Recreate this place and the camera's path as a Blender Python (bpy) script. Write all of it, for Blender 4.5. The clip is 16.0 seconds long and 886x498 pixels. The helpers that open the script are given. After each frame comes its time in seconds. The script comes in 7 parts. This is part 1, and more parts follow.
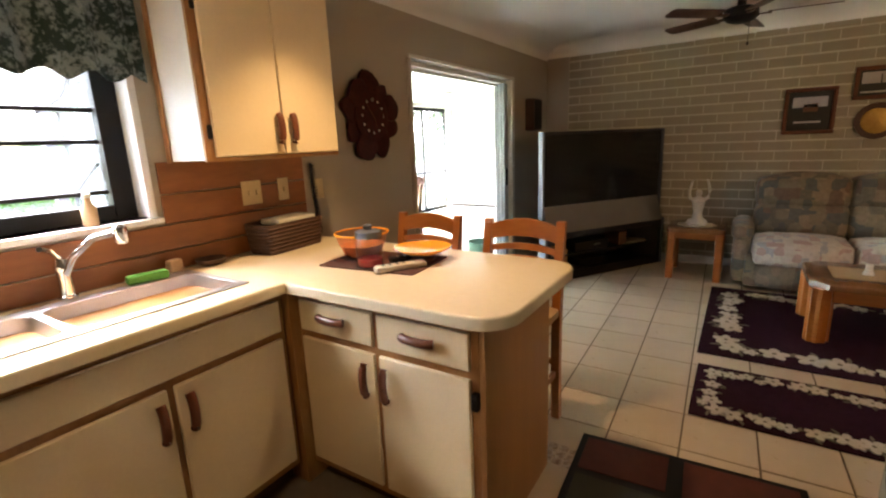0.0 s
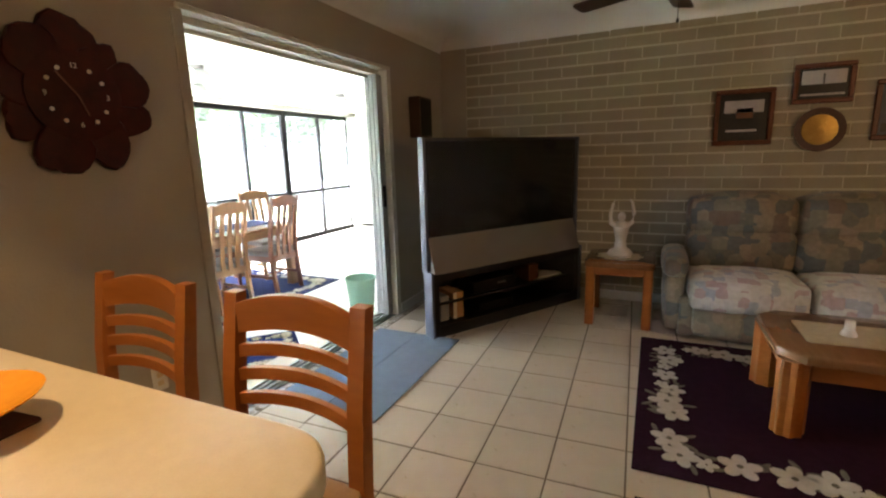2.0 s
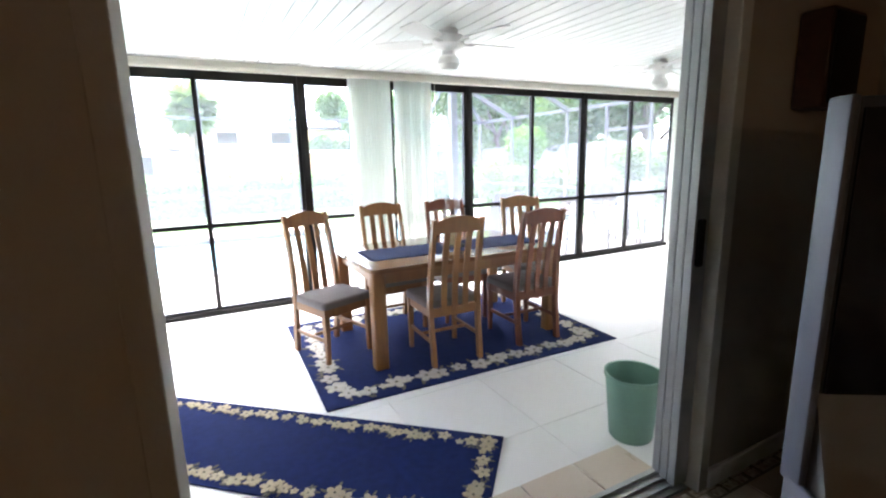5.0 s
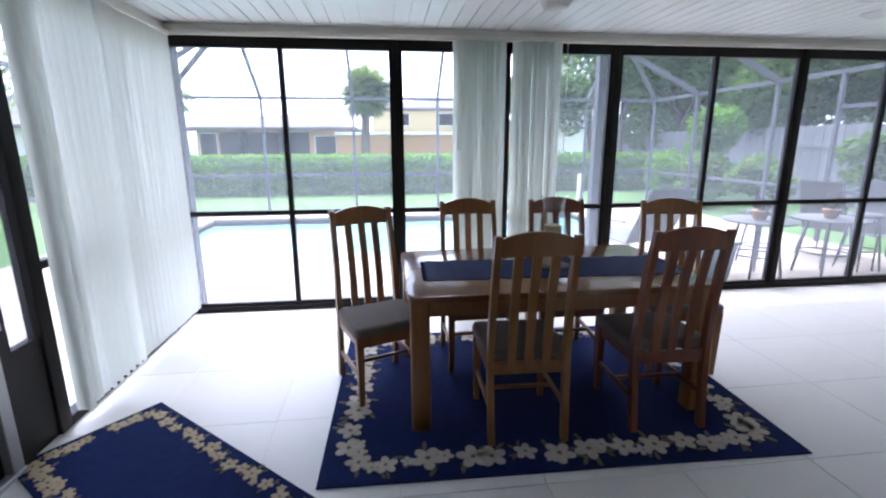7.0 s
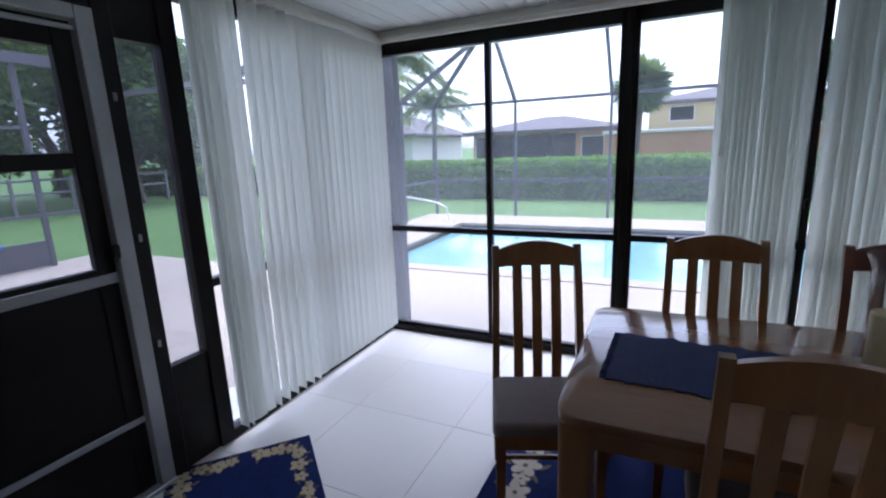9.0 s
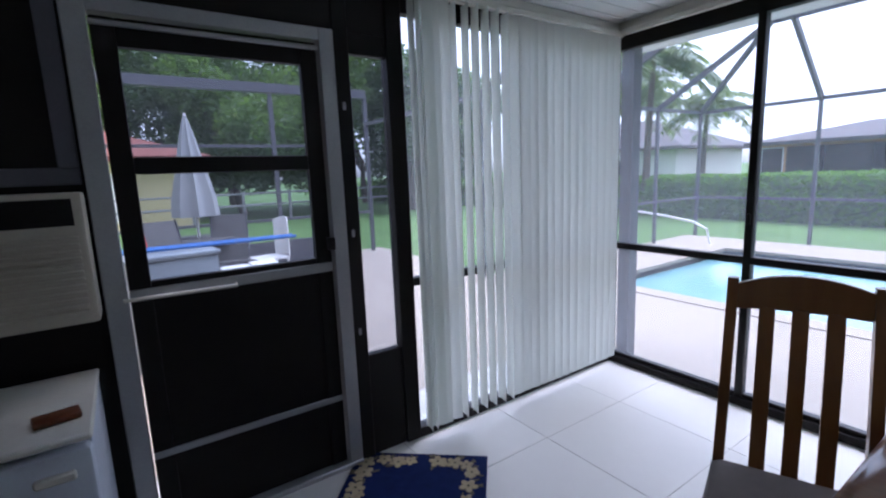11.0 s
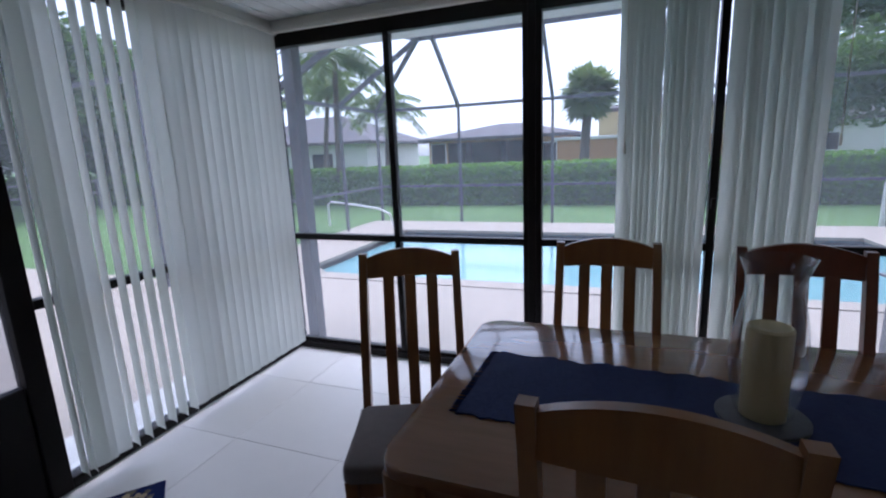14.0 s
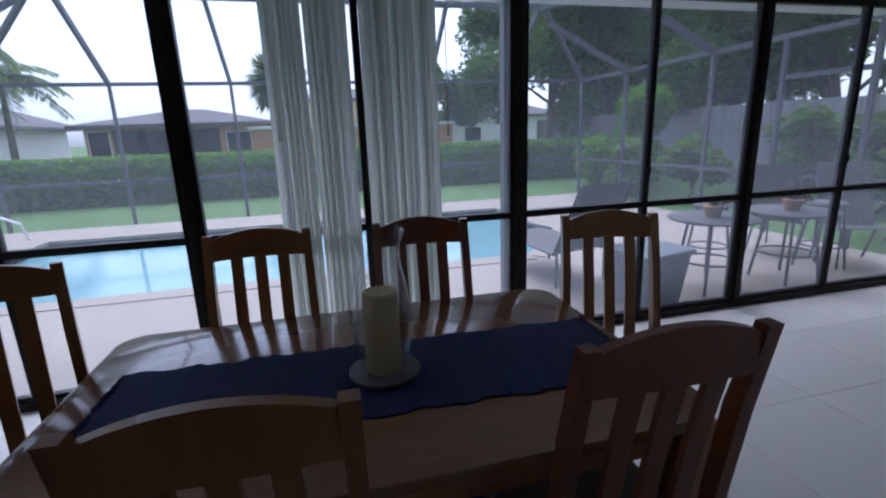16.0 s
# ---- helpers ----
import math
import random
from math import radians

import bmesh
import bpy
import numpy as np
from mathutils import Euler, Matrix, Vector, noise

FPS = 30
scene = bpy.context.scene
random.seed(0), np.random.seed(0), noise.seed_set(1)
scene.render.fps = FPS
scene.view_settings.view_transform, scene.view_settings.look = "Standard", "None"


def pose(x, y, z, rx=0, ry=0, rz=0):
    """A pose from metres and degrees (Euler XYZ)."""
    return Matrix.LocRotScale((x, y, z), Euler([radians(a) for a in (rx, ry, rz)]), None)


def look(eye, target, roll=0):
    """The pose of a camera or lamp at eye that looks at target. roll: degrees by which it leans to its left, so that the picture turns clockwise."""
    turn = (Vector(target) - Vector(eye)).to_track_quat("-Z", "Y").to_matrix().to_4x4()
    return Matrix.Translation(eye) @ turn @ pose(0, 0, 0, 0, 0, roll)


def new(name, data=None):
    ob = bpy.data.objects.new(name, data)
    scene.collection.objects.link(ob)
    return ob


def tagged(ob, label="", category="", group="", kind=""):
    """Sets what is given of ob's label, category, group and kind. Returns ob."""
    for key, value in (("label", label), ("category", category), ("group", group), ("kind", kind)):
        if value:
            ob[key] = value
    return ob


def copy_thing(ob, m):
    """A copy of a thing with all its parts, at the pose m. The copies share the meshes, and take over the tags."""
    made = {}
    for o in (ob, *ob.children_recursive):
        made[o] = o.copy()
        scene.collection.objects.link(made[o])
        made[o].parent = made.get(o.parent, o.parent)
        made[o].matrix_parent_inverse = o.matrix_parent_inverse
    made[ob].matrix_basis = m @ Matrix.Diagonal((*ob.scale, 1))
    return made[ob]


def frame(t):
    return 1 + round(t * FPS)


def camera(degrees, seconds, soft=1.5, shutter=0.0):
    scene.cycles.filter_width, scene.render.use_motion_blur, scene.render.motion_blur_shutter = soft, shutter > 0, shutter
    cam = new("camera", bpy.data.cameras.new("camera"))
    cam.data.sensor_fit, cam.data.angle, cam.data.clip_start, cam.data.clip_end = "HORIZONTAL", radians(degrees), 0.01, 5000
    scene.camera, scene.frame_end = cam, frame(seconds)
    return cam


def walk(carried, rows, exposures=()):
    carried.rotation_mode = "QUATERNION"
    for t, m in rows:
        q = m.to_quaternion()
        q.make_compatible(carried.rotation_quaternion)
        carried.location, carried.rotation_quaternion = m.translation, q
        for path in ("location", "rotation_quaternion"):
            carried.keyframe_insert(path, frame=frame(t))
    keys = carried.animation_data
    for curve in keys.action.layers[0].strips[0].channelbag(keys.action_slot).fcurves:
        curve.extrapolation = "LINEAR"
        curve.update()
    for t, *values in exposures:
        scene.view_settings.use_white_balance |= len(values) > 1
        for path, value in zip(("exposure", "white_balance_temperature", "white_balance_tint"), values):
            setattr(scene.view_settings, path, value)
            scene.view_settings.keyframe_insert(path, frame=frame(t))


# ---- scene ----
cam = camera(87.3, 16.0, 2.2)
PATH = [
    (0, (2.115, 1.226, 1.425), (1.056, 2.863, 0.979), -2.3),
    (0.5, (2.068, 1.528, 1.403), (1.317, 3.323, 0.942), -2.1),
    (1, (2.063, 1.888, 1.408), (1.433, 3.726, 0.935), -2.2),
    (1.5, (2.07, 2.238, 1.387), (1.373, 4.063, 0.957), -2.5),
    (2, (1.985, 2.565, 1.358), (1.174, 4.35, 0.963), -1.7),
    (2.5, (1.908, 2.878, 1.363), (0.914, 4.57, 0.976), -1.9),
    (3, (1.819, 3.138, 1.357), (0.656, 4.723, 0.991), -1.8),
    (3.5, (1.645, 3.476, 1.365), (0.315, 4.927, 1.012), -2.1),
    (4, (1.457, 3.767, 1.371), (-0.028, 5.055, 1.006), -1.9),
    (4.5, (1.216, 4.019, 1.354), (-0.404, 5.127, 0.972), -1.6),
    (5, (1.021, 4.254, 1.369), (-0.72, 5.158, 0.984), -1.3),
    (7.3, (0.081, 5.221, 1.364), (-1.855, 5.387, 0.893), -0.2),
    (7.5, (-0.014, 5.258, 1.391), (-1.95, 5.376, 0.903), -0.2),
    (8, (-0.253, 5.383, 1.391), (-2.192, 5.315, 0.905), -0.2),
    (8.5, (-0.455, 5.51, 1.421), (-2.357, 5.105, 0.951), -0.9),
    (9, (-0.697, 5.499, 1.406), (-2.462, 4.658, 0.983), -2.2),
    (9.5, (-0.885, 5.447, 1.355), (-2.407, 4.198, 1.004), -2.9),
    (10, (-1.018, 5.4, 1.323), (-2.26, 3.866, 1.001), -1.5),
    (10.2, (-1.021, 5.418, 1.326), (-2.126, 3.782, 1.008), -2.2),
    (12.3, (-1.129, 5.597, 1.343), (-2.388, 4.085, 0.98), -3.4),
    (12.5, (-1.137, 5.597, 1.34), (-2.473, 4.155, 0.972), -3.2),
    (13, (-1.138, 5.636, 1.345), (-2.681, 4.421, 0.965), -2.8),
    (13.5, (-1.122, 5.703, 1.344), (-2.83, 4.737, 0.956), -2.6),
    (14, (-1.11, 5.767, 1.337), (-2.941, 5.07, 0.938), -2.4),
    (14.5, (-1.144, 5.786, 1.336), (-3.061, 5.396, 0.917), -2.0),
    (15, (-1.217, 5.802, 1.313), (-3.167, 5.714, 0.879), -1.7),
    (15.5, (-1.215, 5.866, 1.31), (-3.152, 6.058, 0.852), -1.8),
    (16, (-1.148, 6.009, 1.315), (-3.031, 6.48, 0.831), -2.0),
]
walk(cam, [(t, look(eye, target, roll)) for t, eye, target, roll in PATH],
     [(0, 6.1, 6900, 13), (1.0, 6.1, 6900, 13), (2.0, 5.9, 6700, 13), (3.0, 5.5, 6500, 14), (4.0, 4.95, 6350, 17), (5.0, 4.45, 6300, 19), (5.8, 3.9, 6100, 21), (7.2, 2.65, 5750, 23), (8.5, 1.95, 5600, 24), (10.0, 1.75, 5550, 24), (13.0, 1.6, 5550, 24), (16, 1.1, 5450, 24)])

from mathutils import Vector as V

# ---------------------------------------------------------------- light
world = bpy.data.worlds.new("sky")
scene.world = world
world.use_nodes = True
wn, wl = world.node_tree.nodes, world.node_tree.links
sky = wn.new("ShaderNodeTexSky")
sky.sky_type, sky.sun_disc = "NISHITA", False
sky.sun_elevation, sky.sun_rotation = radians(66), radians(-78)
sky.air_density, sky.dust_density, sky.ozone_density = 1.0, 2.0, 1.0
pale = wn.new("ShaderNodeHueSaturation")
pale.inputs["Saturation"].default_value = 0.2
wl.new(sky.outputs[0], pale.inputs["Color"])
wl.new(pale.outputs[0], wn["Background"].inputs["Color"])
wn["Background"].inputs["Strength"].default_value = 0.15


def lamp(name, kind, m, energy, color, **kw):
    data = bpy.data.lights.new(name, kind)
    data.energy, data.color = energy, color
    for key, value in kw.items():
        if key == "size":
            data.size = value
        elif key == "angle":
            data.angle = value
        elif key == "spot":
            data.spot_size, data.spot_blend = value
        elif key == "radius":
            data.shadow_soft_size = value
    ob = new(name, data)
    ob.matrix_basis = m
    return ob


lamp("sun", "SUN", look((-13, 2.8, 30), (0, 0, 0)), 1.9, (1.0, 0.96, 0.9), angle=radians(70))
lamp("counter_spot", "SPOT", look((0.80, 2.72, 2.36), (0.80, 2.72, 0)), 1.3, (1.0, 0.68, 0.36), spot=(radians(88), 0.7), radius=0.05)
lamp("kitchen_light", "AREA", look((1.3, 1.0, 2.40), (1.3, 1.0, 0)), 0.12, (1.0, 0.66, 0.35), size=0.6)
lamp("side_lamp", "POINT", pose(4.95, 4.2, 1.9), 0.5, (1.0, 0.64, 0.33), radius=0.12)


# ---------------------------------------------------------------- materials
def mat(name, color, rough=0.6, color2=None, scale=8.0, mix=0.5, bump=0.1, fine=60.0, metal=0.0, stretch=(1, 1, 1), spec=0.5, vary=0.0, sheen=0.0, coat=0.0):
    """A surface with two scales of noise in colour and a fine bump; vary: how far alike pieces differ."""
    m = bpy.data.materials.new(name)
    m.use_nodes = True
    n, l = m.node_tree.nodes, m.node_tree.links
    b = n["Principled BSDF"]
    b.inputs["Roughness"].default_value, b.inputs["Metallic"].default_value = rough, metal
    b.inputs["Specular IOR Level"].default_value = spec
    b.inputs["Sheen Weight"].default_value = sheen
    b.inputs["Coat Weight"].default_value = coat
    tc, mp = n.new("ShaderNodeTexCoord"), n.new("ShaderNodeMapping")
    mp.inputs["Scale"].default_value = stretch
    l.new(tc.outputs["Object"], mp.inputs["Vector"])
    big, small = n.new("ShaderNodeTexNoise"), n.new("ShaderNodeTexNoise")
    big.inputs["Scale"].default_value, big.inputs["Detail"].default_value = scale, 4
    small.inputs["Scale"].default_value, small.inputs["Detail"].default_value = fine, 6
    l.new(mp.outputs[0], big.inputs["Vector"])
    l.new(mp.outputs[0], small.inputs["Vector"])
    add = n.new("ShaderNodeMath")
    add.operation = "MULTIPLY_ADD"
    add.inputs[1].default_value = 0.5
    l.new(small.outputs["Fac"], add.inputs[0])
    half = n.new("ShaderNodeMath")
    half.operation = "MULTIPLY"
    half.inputs[1].default_value = 0.5
    l.new(big.outputs["Fac"], half.inputs[0])
    l.new(half.outputs[0], add.inputs[2])
    ramp = n.new("ShaderNodeValToRGB")
    c2 = color2 or tuple(c * 0.8 for c in color)
    ramp.color_ramp.elements[0].position, ramp.color_ramp.elements[1].position = 0.5 - 0.25 * mix - 0.02, 0.5 + 0.25 * mix + 0.02
    ramp.color_ramp.elements[0].color, ramp.color_ramp.elements[1].color = (*c2, 1), (*color, 1)
    l.new(add.outputs[0], ramp.inputs[0])
    out = ramp.outputs[0]
    if vary:
        info, hs, vm = n.new("ShaderNodeObjectInfo"), n.new("ShaderNodeHueSaturation"), n.new("ShaderNodeMapRange")
        vm.inputs["To Min"].default_value, vm.inputs["To Max"].default_value = 1 - vary, 1 + vary
        l.new(info.outputs["Random"], vm.inputs["Value"])
        l.new(vm.outputs[0], hs.inputs["Value"])
        l.new(out, hs.inputs["Color"])
        out = hs.outputs[0]
    l.new(out, b.inputs["Base Color"])
    if bump:
        bp = n.new("ShaderNodeBump")
        bp.inputs["Strength"].default_value, bp.inputs["Distance"].default_value = bump, 0.01
        l.new(add.outputs[0], bp.inputs["Height"])
        l.new(bp.outputs[0], b.inputs["Normal"])
    rr = n.new("ShaderNodeMapRange")
    rr.inputs["To Min"].default_value, rr.inputs["To Max"].default_value = max(rough - 0.08, 0.02), min(rough + 0.08, 1)
    l.new(small.outputs["Fac"], rr.inputs["Value"])
    l.new(rr.outputs[0], b.inputs["Roughness"])
    return m


def glass(name, color=(1, 1, 1), mixin=0.03, rough=0.0, film=0.0, edge=4.0):
    """A thin pane: mostly clear, with a little real gloss; film: the dusty insect mesh before it."""
    m = bpy.data.materials.new(name)
    m.use_nodes = True
    n, l = m.node_tree.nodes, m.node_tree.links
    n.remove(n["Principled BSDF"])
    tr, gl, mx, fr = n.new("ShaderNodeBsdfTransparent"), n.new("ShaderNodeBsdfGlossy"), n.new("ShaderNodeMixShader"), n.new("ShaderNodeLayerWeight")
    tr.inputs["Color"].default_value = (*color, 1)
    gl.inputs["Roughness"].default_value = rough
    fr.inputs["Blend"].default_value = 0.5
    pw, sc = n.new("ShaderNodeMath"), n.new("ShaderNodeMath")
    pw.operation, sc.operation = "POWER", "MULTIPLY_ADD"
    pw.inputs[1].default_value, sc.inputs[1].default_value, sc.inputs[2].default_value = edge, 0.5, mixin
    l.new(fr.outputs["Facing"], pw.inputs[0])
    l.new(pw.outputs[0], sc.inputs[0])
    l.new(sc.outputs[0], mx.inputs[0])
    through_part = tr.outputs[0]
    if film:
        ts, m2 = n.new("ShaderNodeBsdfTranslucent"), n.new("ShaderNodeMixShader")
        ts.inputs["Color"].default_value = (0.72, 0.80, 0.90, 1)
        m2.inputs[0].default_value = film
        l.new(tr.outputs[0], m2.inputs[1])
        l.new(ts.outputs[0], m2.inputs[2])
        through_part = m2.outputs[0]
    l.new(through_part, mx.inputs[1])
    l.new(gl.outputs[0], mx.inputs[2])
    l.new(mx.outputs[0], n["Material Output"].inputs["Surface"])
    return m


def translucent(name, color, share=0.5):
    """Thin cloth or vinyl, which lets some light through."""
    m = mat(name, color, 0.55, tuple(c * 0.93 for c in color), 3, 0.8, 0.05, 90)
    n, l = m.node_tree.nodes, m.node_tree.links
    ts, mx = n.new("ShaderNodeBsdfTranslucent"), n.new("ShaderNodeMixShader")
    ts.inputs["Color"].default_value = (*color, 1)
    mx.inputs[0].default_value = share
    l.new(n["Principled BSDF"].outputs[0], mx.inputs[1])
    l.new(ts.outputs[0], mx.inputs[2])
    l.new(mx.outputs[0], n["Material Output"].inputs["Surface"])
    return m


def leafy(name, color, color2):
    """Thin leaves: light passes through them."""
    m = mat(name, color, 0.55, color2, 3, 0.9, 0.1, 40)
    n, l = m.node_tree.nodes, m.node_tree.links
    ts, mx = n.new("ShaderNodeBsdfTranslucent"), n.new("ShaderNodeMixShader")
    ts.inputs["Color"].default_value = (color[0] * 1.5, color[1] * 1.5, color[2] * 0.9, 1)
    mx.inputs[0].default_value = 0.45
    l.new(n["Principled BSDF"].outputs[0], mx.inputs[1])
    l.new(ts.outputs[0], mx.inputs[2])
    l.new(mx.outputs[0], n["Material Output"].inputs["Surface"])
    return m


def patchwork(name, colors, scale):
    """Upholstery of faded blocks of colour with a woven grain."""
    m = mat(name, colors[0], 0.9, colors[1], 6, 0.8, 0.25, 240, sheen=0.2)
    n, l = m.node_tree.nodes, m.node_tree.links
    tc = n.new("ShaderNodeTexCoord")
    br = n.new("ShaderNodeTexVoronoi")
    br.distance = "CHEBYCHEV"
    br.inputs["Scale"].default_value = scale
    br.inputs["Randomness"].default_value = 0.7
    ramp = n.new("ShaderNodeValToRGB")
    ramp.color_ramp.interpolation = "CONSTANT"
    for i, c in enumerate(colors):
        e = ramp.color_ramp.elements[i] if i < 2 else ramp.color_ramp.elements.new(i / len(colors))
        e.position, e.color = i / len(colors), (*c, 1)
    sep = n.new("ShaderNodeSeparateColor")
    l.new(tc.outputs["Object"], br.inputs["Vector"])
    l.new(br.outputs["Color"], sep.inputs[0])
    l.new(sep.outputs[0], ramp.inputs[0])
    nz, mx = n.new("ShaderNodeTexNoise"), n.new("ShaderNodeMix")
    nz.inputs["Scale"].default_value, nz.inputs["Detail"].default_value = 30, 8
    mx.data_type, mx.blend_type = "RGBA", "OVERLAY"
    mx.inputs["Factor"].default_value = 0.35
    l.new(tc.outputs["Object"], nz.inputs["Vector"])
    l.new(ramp.outputs[0], mx.inputs["A"])
    l.new(nz.outputs["Fac"], mx.inputs["B"])
    l.new(mx.outputs["Result"], n["Principled BSDF"].inputs["Base Color"])
    return m


M = {}
M["wall"] = mat("wall_paint", (0.40, 0.35, 0.28), 0.8, (0.37, 0.32, 0.255), 2.5, 0.9, 0.18, 90)
M["brick"] = mat("brick_paint", (0.36, 0.315, 0.225), 0.62, (0.29, 0.25, 0.175), 9, 0.8, 0.35, 120, vary=0.10)
M["mortar"] = mat("mortar", (0.60, 0.55, 0.41), 0.85, (0.52, 0.47, 0.35), 12, 0.8, 0.4, 160)
M["ceiling"] = mat("ceiling_paint", (0.80, 0.79, 0.76), 0.9, (0.76, 0.75, 0.72), 3, 0.8, 0.15, 120)
M["white"] = mat("white_paint", (0.78, 0.77, 0.74), 0.5, (0.70, 0.69, 0.66), 5, 0.8, 0.08, 70)
M["trim"] = mat("cream_trim", (0.72, 0.70, 0.62), 0.5, (0.62, 0.60, 0.52), 6, 0.8, 0.08, 70)
M["tile"] = mat("floor_tile", (0.53, 0.45, 0.345), 0.3, (0.46, 0.375, 0.28), 4, 1.6, 0.02, 14, vary=0.05)
M["grout"] = mat("grout", (0.16, 0.12, 0.085), 0.85, (0.11, 0.085, 0.06), 20, 0.8, 0.3, 200)
M["lan_tile"] = mat("porch_tile", (0.74, 0.73, 0.70), 0.42, (0.68, 0.67, 0.64), 2.2, 1.5, 0.01, 12, vary=0.02)
M["lan_grout"] = mat("porch_grout", (0.64, 0.62, 0.58), 0.8, (0.57, 0.55, 0.51), 15, 0.8, 0.2, 120)
M["concrete"] = mat("patio_concrete", (0.37, 0.312, 0.25), 0.85, (0.315, 0.262, 0.208), 1.3, 0.8, 0.25, 60)
M["plank"] = mat("porch_ceiling", (0.82, 0.83, 0.80), 0.45, (0.76, 0.77, 0.74), 2, 0.8, 0.03, 60)
M["black"] = mat("dark_aluminium", (0.012, 0.010, 0.0095), 0.45, (0.007, 0.006, 0.0055), 9, 0.8, 0.06, 120, spec=0.2)
M["cage"] = mat("cage_aluminium", (0.105, 0.105, 0.12), 0.5, (0.08, 0.08, 0.092), 9, 0.8, 0.05, 90)
M["alu"] = mat("grey_aluminium", (0.42, 0.43, 0.43), 0.4, (0.33, 0.34, 0.34), 7, 0.8, 0.06, 120, metal=0.6)
M["vane"] = translucent("vinyl_vane", (0.84, 0.86, 0.83), 0.66)
M["oak"] = mat("oak", (0.33, 0.145, 0.042), 0.36, (0.19, 0.083, 0.026), 5, 0.9, 0.06, 38, stretch=(1.2, 1.2, 0.18), coat=0.2)
M["oak_top"] = mat("oak_top", (0.27, 0.125, 0.05), 0.2, (0.17, 0.075, 0.028), 5, 0.9, 0.03, 38, stretch=(1.2, 0.15, 1.2), coat=0.5)
M["honey"] = mat("honey_wood", (0.42, 0.14, 0.026), 0.34, (0.29, 0.09, 0.016), 5, 0.9, 0.05, 40, stretch=(0.25, 1.2, 1.2), coat=0.25)
M["cabinet_oak"] = mat("cabinet_oak", (0.42, 0.21, 0.075), 0.45, (0.30, 0.14, 0.045), 6, 0.9, 0.08, 50, stretch=(2, 2, 0.15))
M["almond"] = mat("almond_laminate", (0.76, 0.62, 0.40), 0.36, (0.71, 0.57, 0.36), 3, 0.7, 0.03, 90)
M["counter"] = mat("counter_laminate", (0.74, 0.63, 0.43), 0.33, (0.66, 0.55, 0.36), 40, 0.9, 0.02, 220)
M["handle"] = mat("handle_wood", (0.16, 0.045, 0.016), 0.35, (0.09, 0.026, 0.010), 12, 0.9, 0.06, 60)
M["panel"] = mat("splash_panel", (0.30, 0.115, 0.038), 0.42, (0.18, 0.062, 0.02), 5, 0.9, 0.06, 30, stretch=(1, 0.35, 1.5))
M["steel"] = mat("steel", (0.55, 0.55, 0.57), 0.42, (0.45, 0.45, 0.47), 8, 0.8, 0.02, 200, metal=1.0)
M["chrome"] = mat("chrome", (0.75, 0.75, 0.76), 0.1, (0.68, 0.68, 0.7), 8, 0.8, 0.0, 200, metal=1.0)
M["tv_black"] = mat("tv_plastic", (0.012, 0.012, 0.014), 0.35, (0.008, 0.008, 0.009), 7, 0.8, 0.02, 160)
M["screen"] = mat("tv_screen", (0.010, 0.010, 0.012), 0.12, (0.007, 0.007, 0.008), 3, 0.8, 0.0, 90)
M["silver"] = mat("silver_plastic", (0.20, 0.195, 0.185), 0.5, (0.17, 0.165, 0.155), 7, 0.8, 0.02, 160, metal=0.2)
M["tv_edge"] = mat("blue_grey_plastic", (0.10, 0.115, 0.15), 0.4, (0.08, 0.09, 0.12), 7, 0.8, 0.02, 160)
M["wine"] = mat("wine_rug", (0.030, 0.007, 0.016), 0.95, (0.017, 0.004, 0.009), 25, 0.8, 0.4, 300, spec=0.1)
M["navy"] = mat("navy_rug", (0.012, 0.023, 0.098), 0.95, (0.007, 0.013, 0.055), 25, 0.8, 0.4, 300, spec=0.1)
M["petal"] = mat("rug_cream", (0.55, 0.50, 0.41), 0.95, (0.38, 0.34, 0.27), 30, 0.8, 0.4, 300)
M["petal_tan"] = mat("rug_tan", (0.50, 0.42, 0.27), 0.95, (0.34, 0.27, 0.16), 30, 0.8, 0.4, 300)
M["leafrug"] = mat("rug_leaf", (0.16, 0.14, 0.085), 0.95, (0.08, 0.075, 0.05), 30, 0.8, 0.4, 300)
M["matblue"] = mat("blue_mat", (0.155, 0.195, 0.26), 0.9, (0.115, 0.15, 0.205), 14, 0.8, 0.4, 220)
M["plaid"] = patchwork("sofa_plaid", [(0.22, 0.18, 0.12), (0.15, 0.135, 0.10), (0.26, 0.205, 0.14), (0.17, 0.12, 0.085), (0.115, 0.12, 0.11), (0.20, 0.175, 0.125)], 10)
M["floral"] = patchwork("seat_floral", [(0.56, 0.53, 0.49), (0.52, 0.50, 0.48), (0.36, 0.38, 0.43), (0.57, 0.54, 0.50), (0.44, 0.33, 0.32), (0.55, 0.53, 0.49)], 16)
M["seat"] = mat("seat_cloth", (0.20, 0.165, 0.145), 0.9, (0.15, 0.122, 0.108), 30, 0.8, 0.3, 260, sheen=0.2)
M["rush"] = mat("seat_wood", (0.40, 0.25, 0.115), 0.5, (0.29, 0.17, 0.07), 12, 0.9, 0.1, 60)
M["bluecloth"] = mat("blue_runner", (0.018, 0.030, 0.105), 0.95, (0.010, 0.017, 0.062), 60, 0.8, 0.6, 240)
M["wax"] = mat("candle_wax", (0.66, 0.54, 0.30), 0.5, (0.60, 0.48, 0.26), 6, 0.8, 0.05, 60)
M["clear"] = glass("clear_glass", (0.93, 0.95, 0.96), 0.06, 0.0, 0.0, 1.8)
M["pane"] = glass("window_pane", (0.86, 0.90, 0.94), 0.02, 0.0, 0.065)
M["door_pane"] = glass("door_screen_pane", (0.66, 0.70, 0.76), 0.02, 0.0, 0.02)
